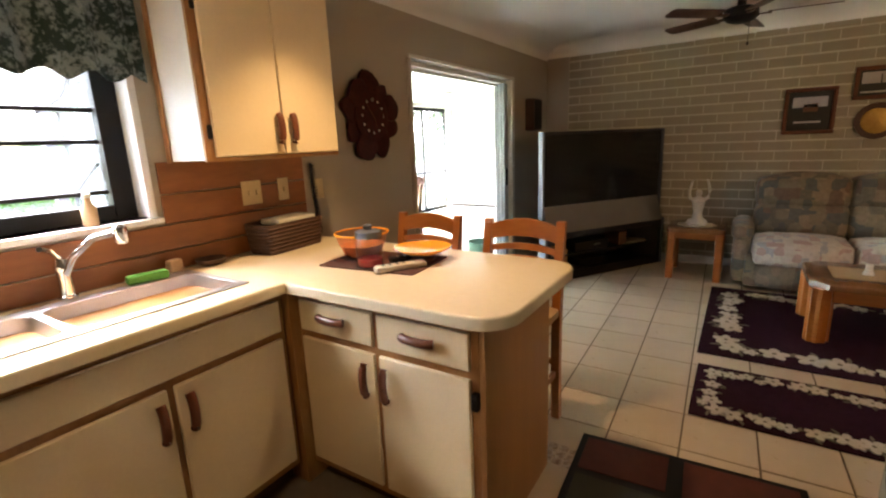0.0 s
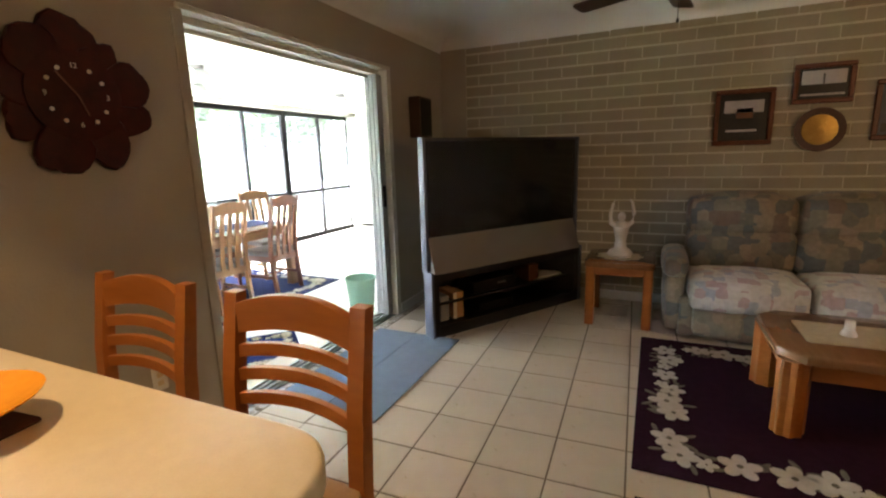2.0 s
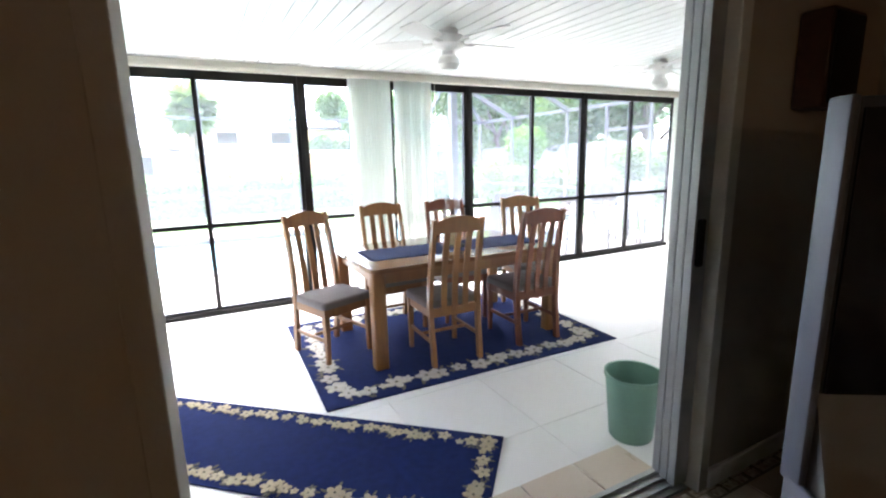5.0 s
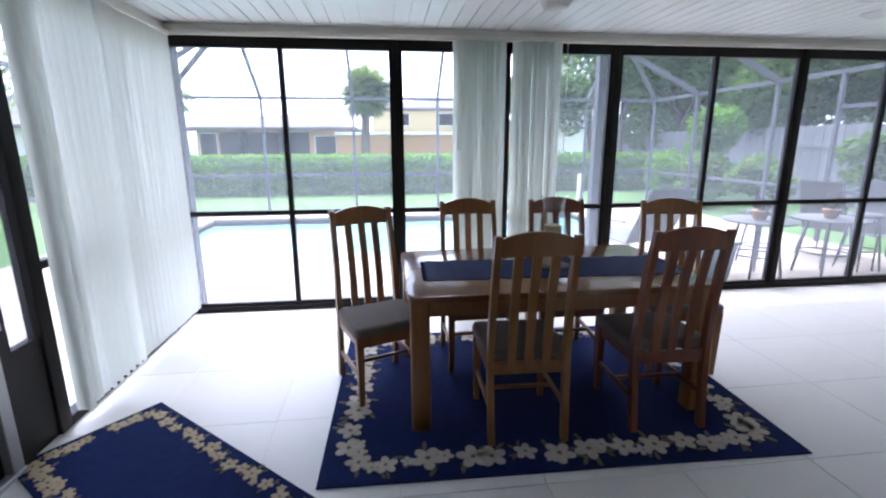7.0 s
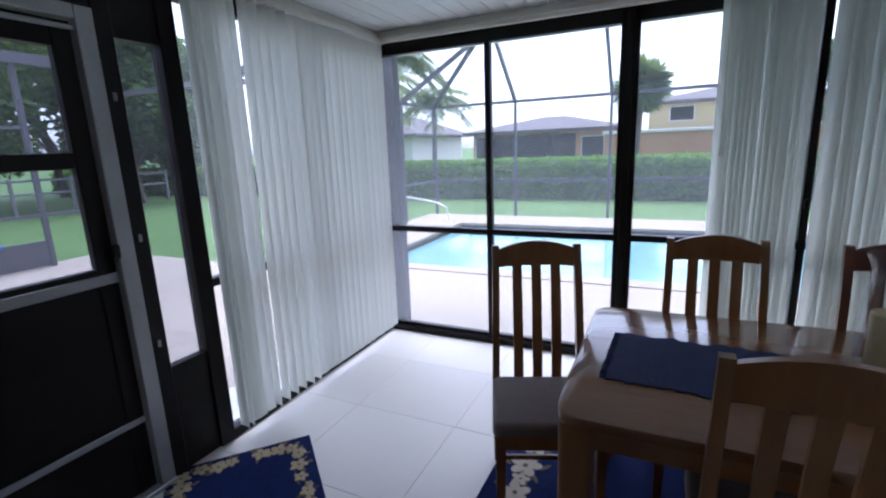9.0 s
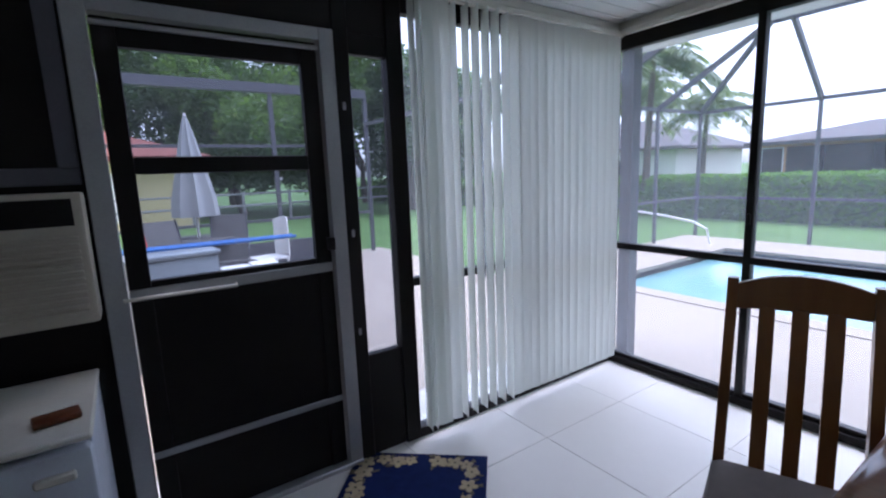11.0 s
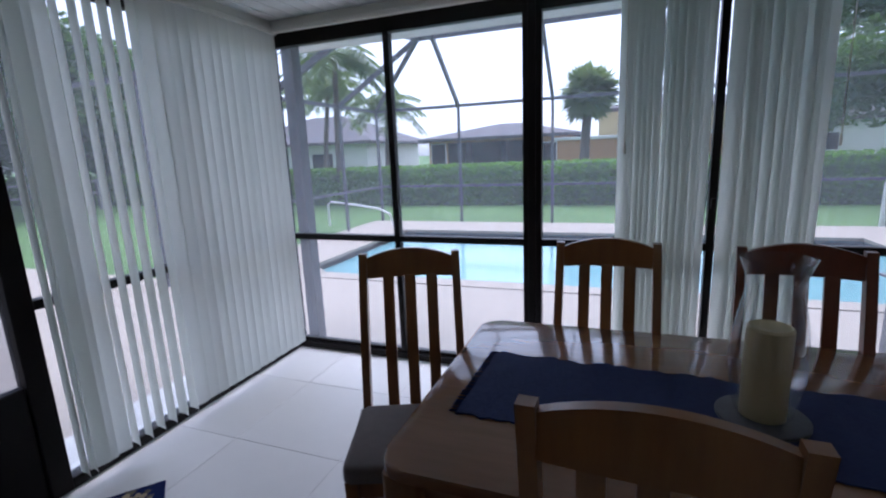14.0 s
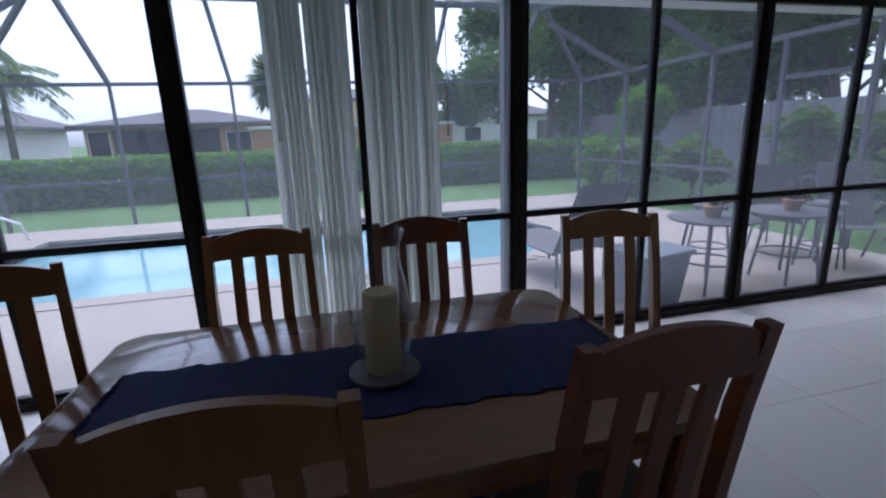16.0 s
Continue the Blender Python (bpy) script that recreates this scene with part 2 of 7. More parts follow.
M["bingreen"] = mat("green_plastic", (0.19, 0.34, 0.255), 0.45, (0.165, 0.30, 0.225), 6, 0.8, 0.03, 60)
M["ceramic"] = mat("white_ceramic", (0.74, 0.72, 0.68), 0.25, (0.68, 0.66, 0.62), 8, 0.8, 0.03, 60)
M["redwood"] = mat("carved_redwood", (0.070, 0.009, 0.006), 0.5, (0.020, 0.004, 0.003), 9, 0.9, 0.2, 30, stretch=(1, 1, 0.5), spec=0.2)
M["darkwood"] = mat("dark_wood", (0.085, 0.032, 0.014), 0.4, (0.045, 0.017, 0.008), 9, 0.9, 0.1, 40)
M["gold"] = mat("brass", (0.55, 0.36, 0.10), 0.35, (0.40, 0.24, 0.06), 25, 0.8, 0.3, 60, metal=0.8)
M["photo_sky"] = mat("print_sky", (0.52, 0.52, 0.54), 0.4, (0.42, 0.42, 0.46), 20, 0.8, 0.0, 60)
M["photo_dark"] = mat("print_dark", (0.030, 0.027, 0.022), 0.4, (0.012, 0.011, 0.010), 60, 0.9, 0.0, 90)
M["photo_brown"] = mat("print_brown", (0.18, 0.075, 0.035), 0.4, (0.10, 0.045, 0.022), 60, 0.9, 0.0, 90)
M["photo_blue"] = mat("print_blue", (0.07, 0.085, 0.12), 0.4, (0.04, 0.05, 0.065), 30, 0.9, 0.0, 90)
M["plate_yel"] = mat("beige_plate", (0.62, 0.50, 0.30), 0.4, (0.58, 0.46, 0.27), 8, 0.8, 0.03, 60)
M["wicker"] = mat("wicker", (0.085, 0.034, 0.014), 0.6, (0.04, 0.016, 0.008), 40, 0.9, 0.6, 120, stretch=(1, 1, 3))
M["paper"] = mat("paper", (0.70, 0.66, 0.56), 0.8, (0.62, 0.58, 0.48), 9, 0.8, 0.05, 60)
M["orange"] = mat("orange_glass", (0.85, 0.36, 0.03), 0.16, (0.72, 0.27, 0.02), 8, 0.8, 0.02, 60)
M["red"] = mat("red_wax", (0.62, 0.05, 0.035), 0.4, (0.48, 0.03, 0.02), 9, 0.8, 0.05, 60)
M["pinkglass"] = glass("pink_glass", (0.92, 0.62, 0.50), 0.035)
M["matbrown"] = mat("brown_mat", (0.085, 0.030, 0.016), 0.85, (0.05, 0.018, 0.010), 40, 0.8, 0.3, 200)
M["greyplastic"] = mat("grey_plastic", (0.50, 0.46, 0.38), 0.45, (0.44, 0.40, 0.33), 9, 0.8, 0.03, 90)
M["sponge"] = mat("sponge", (0.10, 0.30, 0.045), 0.9, (0.06, 0.20, 0.03), 60, 0.8, 0.6, 200)
M["skinwood"] = mat("pale_soap", (0.55, 0.36, 0.20), 0.5, (0.45, 0.28, 0.15), 9, 0.8, 0.03, 90)
M["kmat"] = mat("kitchen_mat", (0.040, 0.038, 0.022), 0.95, (0.020, 0.020, 0.013), 9, 0.8, 0.4, 260)
M["kmat_red"] = mat("kitchen_mat_red", (0.095, 0.020, 0.012), 0.95, (0.055, 0.012, 0.008), 20, 0.8, 0.4, 260)
M["valance"] = mat("palm_cloth", (0.16, 0.20, 0.21), 0.9, (0.008, 0.026, 0.022), 16, 0.15, 0.2, 60)
M["ac"] = mat("ac_plastic", (0.52, 0.48, 0.38), 0.5, (0.46, 0.42, 0.33), 9, 0.8, 0.03, 90)
M["fridge"] = mat("fridge_enamel", (0.62, 0.66, 0.72), 0.3, (0.57, 0.61, 0.67), 4, 0.8, 0.04, 160)
M["water"] = mat("pool_water", (0.19, 0.385, 0.40), 0.08, (0.155, 0.34, 0.36), 1.2, 0.9, 0.25, 7)
M["pooltile"] = mat("pool_tile", (0.10, 0.22, 0.30), 0.25, (0.06, 0.14, 0.22), 22, 0.3, 0.1, 60)
M["grass"] = mat("grass", (0.085, 0.175, 0.034), 0.95, (0.045, 0.095, 0.018), 0.9, 0.9, 0.8, 45)
M["leaf"] = leafy("leaf", (0.12, 0.20, 0.06), (0.055, 0.105, 0.03))
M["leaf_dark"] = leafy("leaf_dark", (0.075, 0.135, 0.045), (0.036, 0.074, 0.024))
M["leaf_palm"] = leafy("leaf_palm", (0.135, 0.19, 0.085), (0.07, 0.105, 0.045))
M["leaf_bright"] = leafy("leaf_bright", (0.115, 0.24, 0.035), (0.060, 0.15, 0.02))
M["bark"] = mat("bark", (0.14, 0.11, 0.085), 0.9, (0.08, 0.062, 0.05), 8, 0.9, 0.6, 40, stretch=(1, 1, 0.3))
M["roof"] = mat("roof_shingle", (0.13, 0.115, 0.12), 0.9, (0.09, 0.08, 0.085), 6, 0.9, 0.3, 40)
M["roof_red"] = mat("roof_red", (0.22, 0.075, 0.055), 0.85, (0.16, 0.05, 0.04), 6, 0.9, 0.3, 40)
M["stucco_tan"] = mat("tan_stucco", (0.50, 0.27, 0.13), 0.9, (0.43, 0.225, 0.105), 3, 0.9, 0.2, 60)
M["stucco_yel"] = mat("yellow_stucco", (0.62, 0.52, 0.28), 0.9, (0.55, 0.46, 0.24), 3, 0.9, 0.2, 60)
M["fence"] = mat("fence_wood", (0.29, 0.285, 0.285), 0.9, (0.20, 0.195, 0.195), 5, 0.9, 0.3, 40, stretch=(3, 3, 0.3), vary=0.1)
M["sling"] = mat("sling_mesh", (0.10, 0.095, 0.09), 0.7, (0.065, 0.062, 0.06), 50, 0.8, 0.3, 200)
M["greypot"] = mat("grey_tub", (0.26, 0.29, 0.31), 0.55, (0.20, 0.23, 0.25), 4, 0.8, 0.05, 60)
M["bluepole"] = mat("blue_pole", (0.03, 0.15, 0.45), 0.35, (0.02, 0.11, 0.36), 6, 0.8, 0.02, 60)
M["canvas"] = mat("canvas", (0.36, 0.37, 0.37), 0.9, (0.29, 0.30, 0.30), 7, 0.8, 0.2, 90)
M["rubber"] = mat("rubber_bag", (0.12, 0.12, 0.12), 0.7, (0.08, 0.08, 0.08), 7, 0.8, 0.2, 90)
M["lampglass"] = mat("opal_glass", (0.82, 0.81, 0.78), 0.3, (0.78, 0.77, 0.74), 7, 0.8, 0.0, 90)


# ---------------------------------------------------------------- shape helpers
def mesh_of(name, bm, material, smooth=False):
    me = bpy.data.meshes.new(name)
    bmesh.ops.recalc_face_normals(bm, faces=bm.faces)
    bm.to_mesh(me)
    bm.free()
    for m in material if isinstance(material, (list, tuple)) else [material]:
        me.materials.append(m)
    if smooth:
        for p in me.polygons:
            p.use_smooth = True
        me.set_sharp_from_angle(angle=radians(38))
    return me


def part(name, bm, material, parent=None, label="", smooth=True):
    ob = new(name, mesh_of(name, bm, material, smooth))
    ob.parent = parent
    return tagged(ob, label)


def thing(name, label, category, x=0, y=0, z=0, turn=0, group="", kind=""):
    ob = new(name)
    ob.empty_display_size = 0.1
    ob.matrix_basis = pose(x, y, z, 0, 0, turn)
    return tagged(ob, label, category, group, kind)


def solid(name, bm, material, label="", category="", kind="", group="", smooth=True):
    return tagged(part(name, bm, material, None, "", smooth), label, category, group, kind)


def box(bm, x0, x1, y0, y1, z0, z1, bev=0.0, m=None, seg=1):
    g = bmesh.ops.create_cube(bm, size=1.0)["verts"]
    for v in g:
        v.co = V(((x0 + x1) / 2 + v.co.x * (x1 - x0), (y0 + y1) / 2 + v.co.y * (y1 - y0), (z0 + z1) / 2 + v.co.z * (z1 - z0)))
    if bev:
        edges = list({e for v in g for e in v.link_edges})
        r = bmesh.ops.bevel(bm, geom=edges, offset=bev, segments=seg, profile=0.5, affect="EDGES")
        g = list({v for f in r["faces"] for v in f.verts} | {v for v in g if v.is_valid})
    if m is not None:
        bmesh.ops.transform(bm, matrix=m, verts=g)
    return g


def bx(name, parent, material, x0, x1, y0, y1, z0, z1, bev=0.004, label="", seg=1, m=None):
    bm = bmesh.new()
    box(bm, x0, x1, y0, y1, z0, z1, bev, m, seg)
    return part(name, bm, material, parent, label)


def ring_loft(bm, rings, cap=True, closed=True):
    rows = [[bm.verts.new(p) for p in r] for r in rings]
    n = len(rows[0])
    for a, b in zip(rows, rows[1:]):
        for i in range(n if closed else n - 1):
            bm.faces.new((a[i], a[(i + 1) % n], b[(i + 1) % n], b[i]))
    if cap and closed:
        bm.faces.new(rows[0][::-1])
        bm.faces.new(rows[-1])
    return rows


def lathe(bm, profile, seg=20, at=(0, 0, 0), cap=True):
    ring_loft(bm, [[V(at) + V((r * math.cos(2 * math.pi * i / seg), r * math.sin(2 * math.pi * i / seg), z)) for i in range(seg)] for r, z in profile], cap)


def tube(bm, pts, r, seg=8, r2=None):
    pts = [V(p) for p in pts]
    rings = []
    for i, p in enumerate(pts):
        d = (pts[min(i + 1, len(pts) - 1)] - pts[max(i - 1, 0)]).normalized()
        a = d.cross(V((0, 0, 1)) if abs(d.z) < 0.9 else V((1, 0, 0))).normalized()
        b = d.cross(a)
        rad = r if r2 is None else r + (r2 - r) * i / (len(pts) - 1)
        rings.append([p + rad * (math.cos(2 * math.pi * k / seg) * a + math.sin(2 * math.pi * k / seg) * b) for k in range(seg)])
    ring_loft(bm, rings)


def prism(bm, outline, z0, z1, bev=0.0, seg=2):
    """An outline in x and y, pulled up from z0 to z1."""
    lo, hi = [bm.verts.new((x, y, z0)) for x, y in outline], [bm.verts.new((x, y, z1)) for x, y in outline]
    n = len(lo)
    bm.faces.new(lo[::-1])
    top = bm.faces.new(hi)
    for i in range(n):
        bm.faces.new((lo[i], lo[(i + 1) % n], hi[(i + 1) % n], hi[i]))
    if bev:
        bmesh.ops.bevel(bm, geom=list(top.edges), offset=bev, segments=seg, profile=0.5, affect="EDGES")


def rounded(x0, x1, y0, y1, r, seg=6, corners=(1, 1, 1, 1)):
    """An outline with round corners, from the lower left one round to the upper left one."""
    pts = []
    for k, (cx, cy) in enumerate(((x0 + r, y0 + r), (x1 - r, y0 + r), (x1 - r, y1 - r), (x0 + r, y1 - r))):
        if not corners[k]:
            pts.append(((x0, y0), (x1, y0), (x1, y1), (x0, y1))[k])
            continue
        for i in range(seg + 1):
            a = math.pi + k * math.pi / 2 + i * math.pi / 2 / seg
            pts.append((cx + r * math.cos(a), cy + r * math.sin(a)))
    return pts


def beam(bm, a, b, w, h=None, roll=0.0):
    """A straight bar of square section from a to b."""
    a, b, h = V(a), V(b), h or w
    d = b - a
    m = Matrix.Translation((a + b) / 2) @ d.to_track_quat("Z", "Y").to_matrix().to_4x4() @ pose(0, 0, 0, 0, 0, roll)
    box(bm, -w / 2, w / 2, -h / 2, h / 2, -d.length / 2, d.length / 2, 0, m)


def curved_board(bm, x0, x1, z_lo, z_hi, y, thick, bow_z=0.0, bow_y=0.0, bow_lo=0.0, seg=10):
    """An upright board across x, arched at its upper and lower edge and bowed backwards."""
    rings = []
    for i in range(seg + 1):
        u = i / seg
        k = 1 - (2 * u - 1) ** 2
        x, yy = x0 + (x1 - x0) * u, y + bow_y * k
        rings.append([(x, yy - thick / 2, z_lo + bow_lo * k), (x, yy + thick / 2, z_lo + bow_lo * k), (x, yy + thick / 2, z_hi + bow_z * k), (x, yy - thick / 2, z_hi + bow_z * k)])
    ring_loft(bm, rings)

# ---------------------------------------------------------------- the setting
LZ = -0.14          # porch floor
DZ = -0.20          # patio deck
WX = -4.05          # line of the porch screens
EY = 3.37           # end wall of the porch
CZ = 2.30           # porch ceiling


def wall(name, pieces, material, label):
    bm = bmesh.new()
    for p in pieces:
        box(bm, *p)
    return solid(name, bm, material, label, "wall", "structure", smooth=False)


wall("wall_west", [(-0.2, 0, -1.2, 1.1, -0.3, 2.6), (-0.2, 0, 1.1, 2.22, -0.3, 1.16), (-0.2, 0, 1.1, 2.22, 2.06, 2.6), (-0.2, 0, 2.22, 4.125, -0.3, 2.6),
                   (-0.2, 0, 4.125, 5.97, 2.05, 2.6), (-0.2, 0, 4.125, 5.97, -0.3, -0.02), (-0.2, 0, 5.97, 7.2, -0.3, 2.6)], M["wall"], "taupe painted wall with the sliding door opening")
wall("wall_porch_house", [(-0.224, -0.204, 5.99, 11.4, -0.3, 2.6), (-0.224, -0.204, 2.3, 4.10, -0.3, 2.6), (-0.224, -0.204, 4.10, 5.99, 2.07, 2.6)], M["white"], "white painted masonry house wall on the porch side")
wall("wall_kitchen_south", [(-0.2, 3.8, -1.4, -1.2, -0.1, 2.6)], M["wall"], "taupe painted kitchen end wall")
wall("wall_kitchen_east", [(3.6, 3.8, -1.2, 2.89, -0.1, 2.6)], M["wall"], "taupe painted kitchen side wall")
wall("wall_stub", [(2.58, 5.4, 2.89, 3.05, 0, 2.48)], M["wall"], "beige wall end between kitchen and family room")
wall("wall_east", [(5.2, 5.4, 3.05, 7.2, -0.1, 2.6)], M["wall"], "taupe painted family room side wall")

# The brick wall: painted courses, proud of pale mortar.
BY = 7.0
bw = thing("wall_brick", "painted tan brick wall with pale mortar lines", "wall", kind="structure")
bx("mortar_bed", bw, M["mortar"], 0, 5.2, BY - 0.002, BY + 0.2, -0.1, 2.5, 0)
bx("plain_corner", bw, M["wall"], 0.002, 0.27, BY - 0.007, BY - 0.0025, 0, 2.36, 0)

# Ceiling with a cove along the walls.
bm = bmesh.new()
box(bm, -0.2, 5.4, -1.4, 7.2, 2.48, 2.6)
for a, b, c, d in (((0.001, -1.2), (0.001, 6.999), (0.34, 6.66), (0.34, -1.2)), ((0.001, 6.999), (5.2, 6.999), (5.2, 6.66), (0.34, 6.66))):
    n = 6
    rows = []
    for i in range(n + 1):
        u = i / n
        s, h = 1 - math.cos(u * math.pi / 2), math.sin(u * math.pi / 2)
        z = 2.335 + (2.482 - 2.335) * h
        rows.append((bm.verts.new((a[0] + (d[0] - a[0]) * s, a[1] + (d[1] - a[1]) * s, z)), bm.verts.new((b[0] + (c[0] - b[0]) * s, b[1] + (c[1] - b[1]) * s, z))))
    for (p, q), (r, t) in zip(rows, rows[1:]):
        bm.faces.new((p, q, t, r))
solid("ceiling", bm, M["ceiling"], "white plaster ceiling with a rounded cove", "ceiling", "structure")

# Floors.
floor = thing("floor", "beige square ceramic floor tiles with dark grout", "floor", kind="structure")
bx("grout_bed", floor, M["grout"], -0.03, 5.3, -1.3, 7.1, -0.12, -0.003, 0)
bm = bmesh.new()
for i in range(46):
    for k in range(2):
        y = 3.34 + i * 0.08
        if 4.2 < y < 6.0 or y > 6.0:
            box(bm, -0.012 + k * 0.04, 0.022 + k * 0.04, y, y + 0.05 + 0.022 * ((i * 7 + k) % 3) / 2, -0.002, 0.001)
for i in range(22):
    for k in range(3):
        x = 1.45 + i * 0.05
        box(bm, x, x + 0.042, 3.0 + k * 0.05, 3.042 + k * 0.05, -0.002, 0.001)
part("mosaic_strip", bm, mat("mosaic", (0.55, 0.50, 0.42), 0.4, (0.16, 0.09, 0.05), 28, 0.5, 0.05, 60), floor, "narrow mosaic border of mixed stone chips", False)

porch = thing("porch_floor", "large pale porch floor tiles", "floor", kind="structure")
bx("grout_bed", porch, M["lan_grout"], -4.15, -0.21, 2.9, 11.5, LZ - 0.15, LZ - 0.003, 0)

# Porch ceiling of narrow white boards.
bm = bmesh.new()
box(bm, -4.2, -0.2, 3.2, 11.6, CZ + 0.012, CZ + 0.06)
y = 3.30
while y < 11.5:
    box(bm, -4.12, -0.22, y, y + 0.112, CZ, CZ + 0.014)
    y += 0.122
solid("porch_ceiling", bm, M["plank"], "white board porch ceiling", "ceiling", "structure", smooth=False)
bm = bmesh.new()
box(bm, -4.16, -0.2, 3.2, 11.6, CZ + 0.08, CZ + 0.14)
box(bm, -5.0, -4.1, 2.9, 11.6, CZ + 0.02, CZ + 0.14)
solid("porch_roof", bm, M["white"], "flat white porch roof edge", "roof", "structure", smooth=False)
bm = bmesh.new()
box(bm, WX + 0.03, WX + 0.075, EY + 0.04, 11.3, 2.235, CZ - 0.002, 0.006)
box(bm, WX + 0.02, -2.30, EY + 0.035, EY + 0.085, 2.235, CZ - 0.002, 0.006)
solid("trim", bm, M["trim"], "cream moulding along the porch ceiling", "trim", "structure")

# The sliding door's frame, track and outer tile sill.
door = thing("door_1", "open sliding glass door frame of grey aluminium with cream casing", "sliding door", kind="structure")
bm = bmesh.new()
box(bm, -0.205, 0.012, 4.1, 4.152, -0.02, 2.034, 0.003)
part("jamb", bm, M["wall"], door)
bm = bmesh.new()
box(bm, -0.20, 0.012, 5.925, 5.985, 0.0, 2.055, 0.003)
part("jamb", bm, M["trim"], door)
bm = bmesh.new()
box(bm, -0.20, 0.014, 4.125, 5.985, 2.035, 2.062, 0.003)
part("head_casing", bm, M["trim"], door)
bm = bmesh.new()
box(bm, -0.16, -0.06, 4.16, 5.925, 2.0, 2.034, 0.003)
box(bm, -0.15, -0.135, 4.16, 5.925, 1.98, 2.0)
part("head_track", bm, M["trim"], door)
bm = bmesh.new()
box(bm, -0.185, -0.035, 4.16, 5.925, -0.018, 0.004, 0.002)
for k in (-0.16, -0.115, -0.07):
    box(bm, k, k + 0.012, 4.16, 5.925, 0.004, 0.02)
part("floor_track", bm, M["alu"], door, "ribbed aluminium floor track")
bm = bmesh.new()
for k, (a, b) in enumerate(((-0.075, -0.04), (-0.12, -0.085), (-0.165, -0.13))):
    box(bm, a, b, 5.845 + 0.012 * k, 5.925, 0.022, 1.998, 0.003)
part("sliding_stile", bm, M["alu"], door, "stacked edges of the pushed-back glass panels")
bx("door_handle", door, M["black"], -0.05, -0.022, 5.855, 5.885, 0.95, 1.13, 0.006)
bm = bmesh.new()
for i in range(6):
    box(bm, -0.41, -0.205, 4.155 + i * 0.298, 4.155 + i * 0.298 + 0.292, LZ - 0.01, -0.025, 0.004)
part("sill_tile", bm, M["tile"], door, "beige tiled step outside the door")
bm = bmesh.new()
box(bm, -0.05, 0.018, 5.985, 6.06, 0.0, 0.085, 0.004)
box(bm, 0.0, 0.016, 6.06, 7.0, 0.0, 0.085, 0.004)
box(bm, 0.0, 0.016, 3.3, 4.12, 0.0, 0.085, 0.004)
box(bm, 0.3, 5.2, BY - 0.014, BY + 0.004, 0.0, 0.085, 0.004)
solid("baseboard", bm, M["white"], "white painted baseboard", "baseboard", "structure")

# ---------------------------------------------------------------- porch screens
def upright(bm, y, w, z0, z1, x=WX, d=0.06):
    box(bm, x - d / 2, x + d / 2, y - w / 2, y + w / 2, z0, z1, 0.003)


scr = thing("window_1", "dark aluminium framed floor-to-ceiling porch windows", "window wall", kind="structure")
POSTS = [3.385, 5.268, 7.262, 9.15, 11.05]
for y, w in zip(POSTS, (0.05, 0.115, 0.125, 0.11, 0.08)):
    bm = bmesh.new()
    upright(bm, y, w, LZ, 2.235)
    box(bm, WX + 0.03, WX + 0.045, y - w * 0.2, y + w * 0.2, LZ, 2.235, 0.003)
    part("post", bm, M["black"], scr)
for y in (4.315, 6.26, 8.25, 10.1):
    bm = bmesh.new()
    upright(bm, y, 0.042, LZ, 2.2)
    box(bm, WX + 0.03, WX + 0.05, y - 0.012, y + 0.012, 0.98, 1.04, 0.003)
    part("mullion", bm, M["black"], scr)
for a, b in zip(POSTS, POSTS[1:]):
    bm = bmesh.new()
    box(bm, WX - 0.028, WX + 0.028, a, b, 0.742, 0.785, 0.003)
    part("middle_rail", bm, M["black"], scr)
    bm = bmesh.new()
    box(bm, WX - 0.04, WX + 0.045, a, b, LZ, LZ + 0.05, 0.004)
    box(bm, WX - 0.03, WX + 0.02, a, b, LZ + 0.05, LZ + 0.075, 0.003)
    part("bottom_rail", bm, M["black"], scr)
    bm = bmesh.new()
    box(bm, WX - 0.03, WX + 0.03, a, b, 2.13, 2.235, 0.003)
    part("top_rail", bm, M["black"], scr)
    ob = bx("pane", scr, M["pane"], WX - 0.003, WX + 0.003, a + 0.02, b - 0.02, LZ + 0.07, 2.14, 0)
    ob.visible_shadow = False

scr2 = thing("window_2", "dark framed end wall windows of the porch behind vertical blinds", "window wall", kind="structure")
bm = bmesh.new()
box(bm, -4.0, -2.29, EY - 0.04, EY + 0.04, LZ, LZ + 0.055, 0.004)
part("bottom_rail", bm, M["black"], scr2)
bm = bmesh.new()
box(bm, -4.0, -2.29, EY - 0.03, EY + 0.03, 2.13, 2.3, 0.003)
part("top_rail", bm, M["black"], scr2)
bm = bmesh.new()
box(bm, -4.0, -2.29, EY - 0.028, EY + 0.028, 0.742, 0.785, 0.003)
part("middle_rail", bm, M["black"], scr2)
for x in (-3.15,):
    bm = bmesh.new()
    box(bm, x - 0.022, x + 0.022, EY - 0.03, EY + 0.03, LZ, 2.2, 0.003)
    part("mullion", bm, M["black"], scr2)
ob = bx("pane", scr2, M["pane"], -4.0, -2.29, EY - 0.003, EY + 0.003, LZ + 0.05, 2.14, 0)
ob.visible_shadow = False
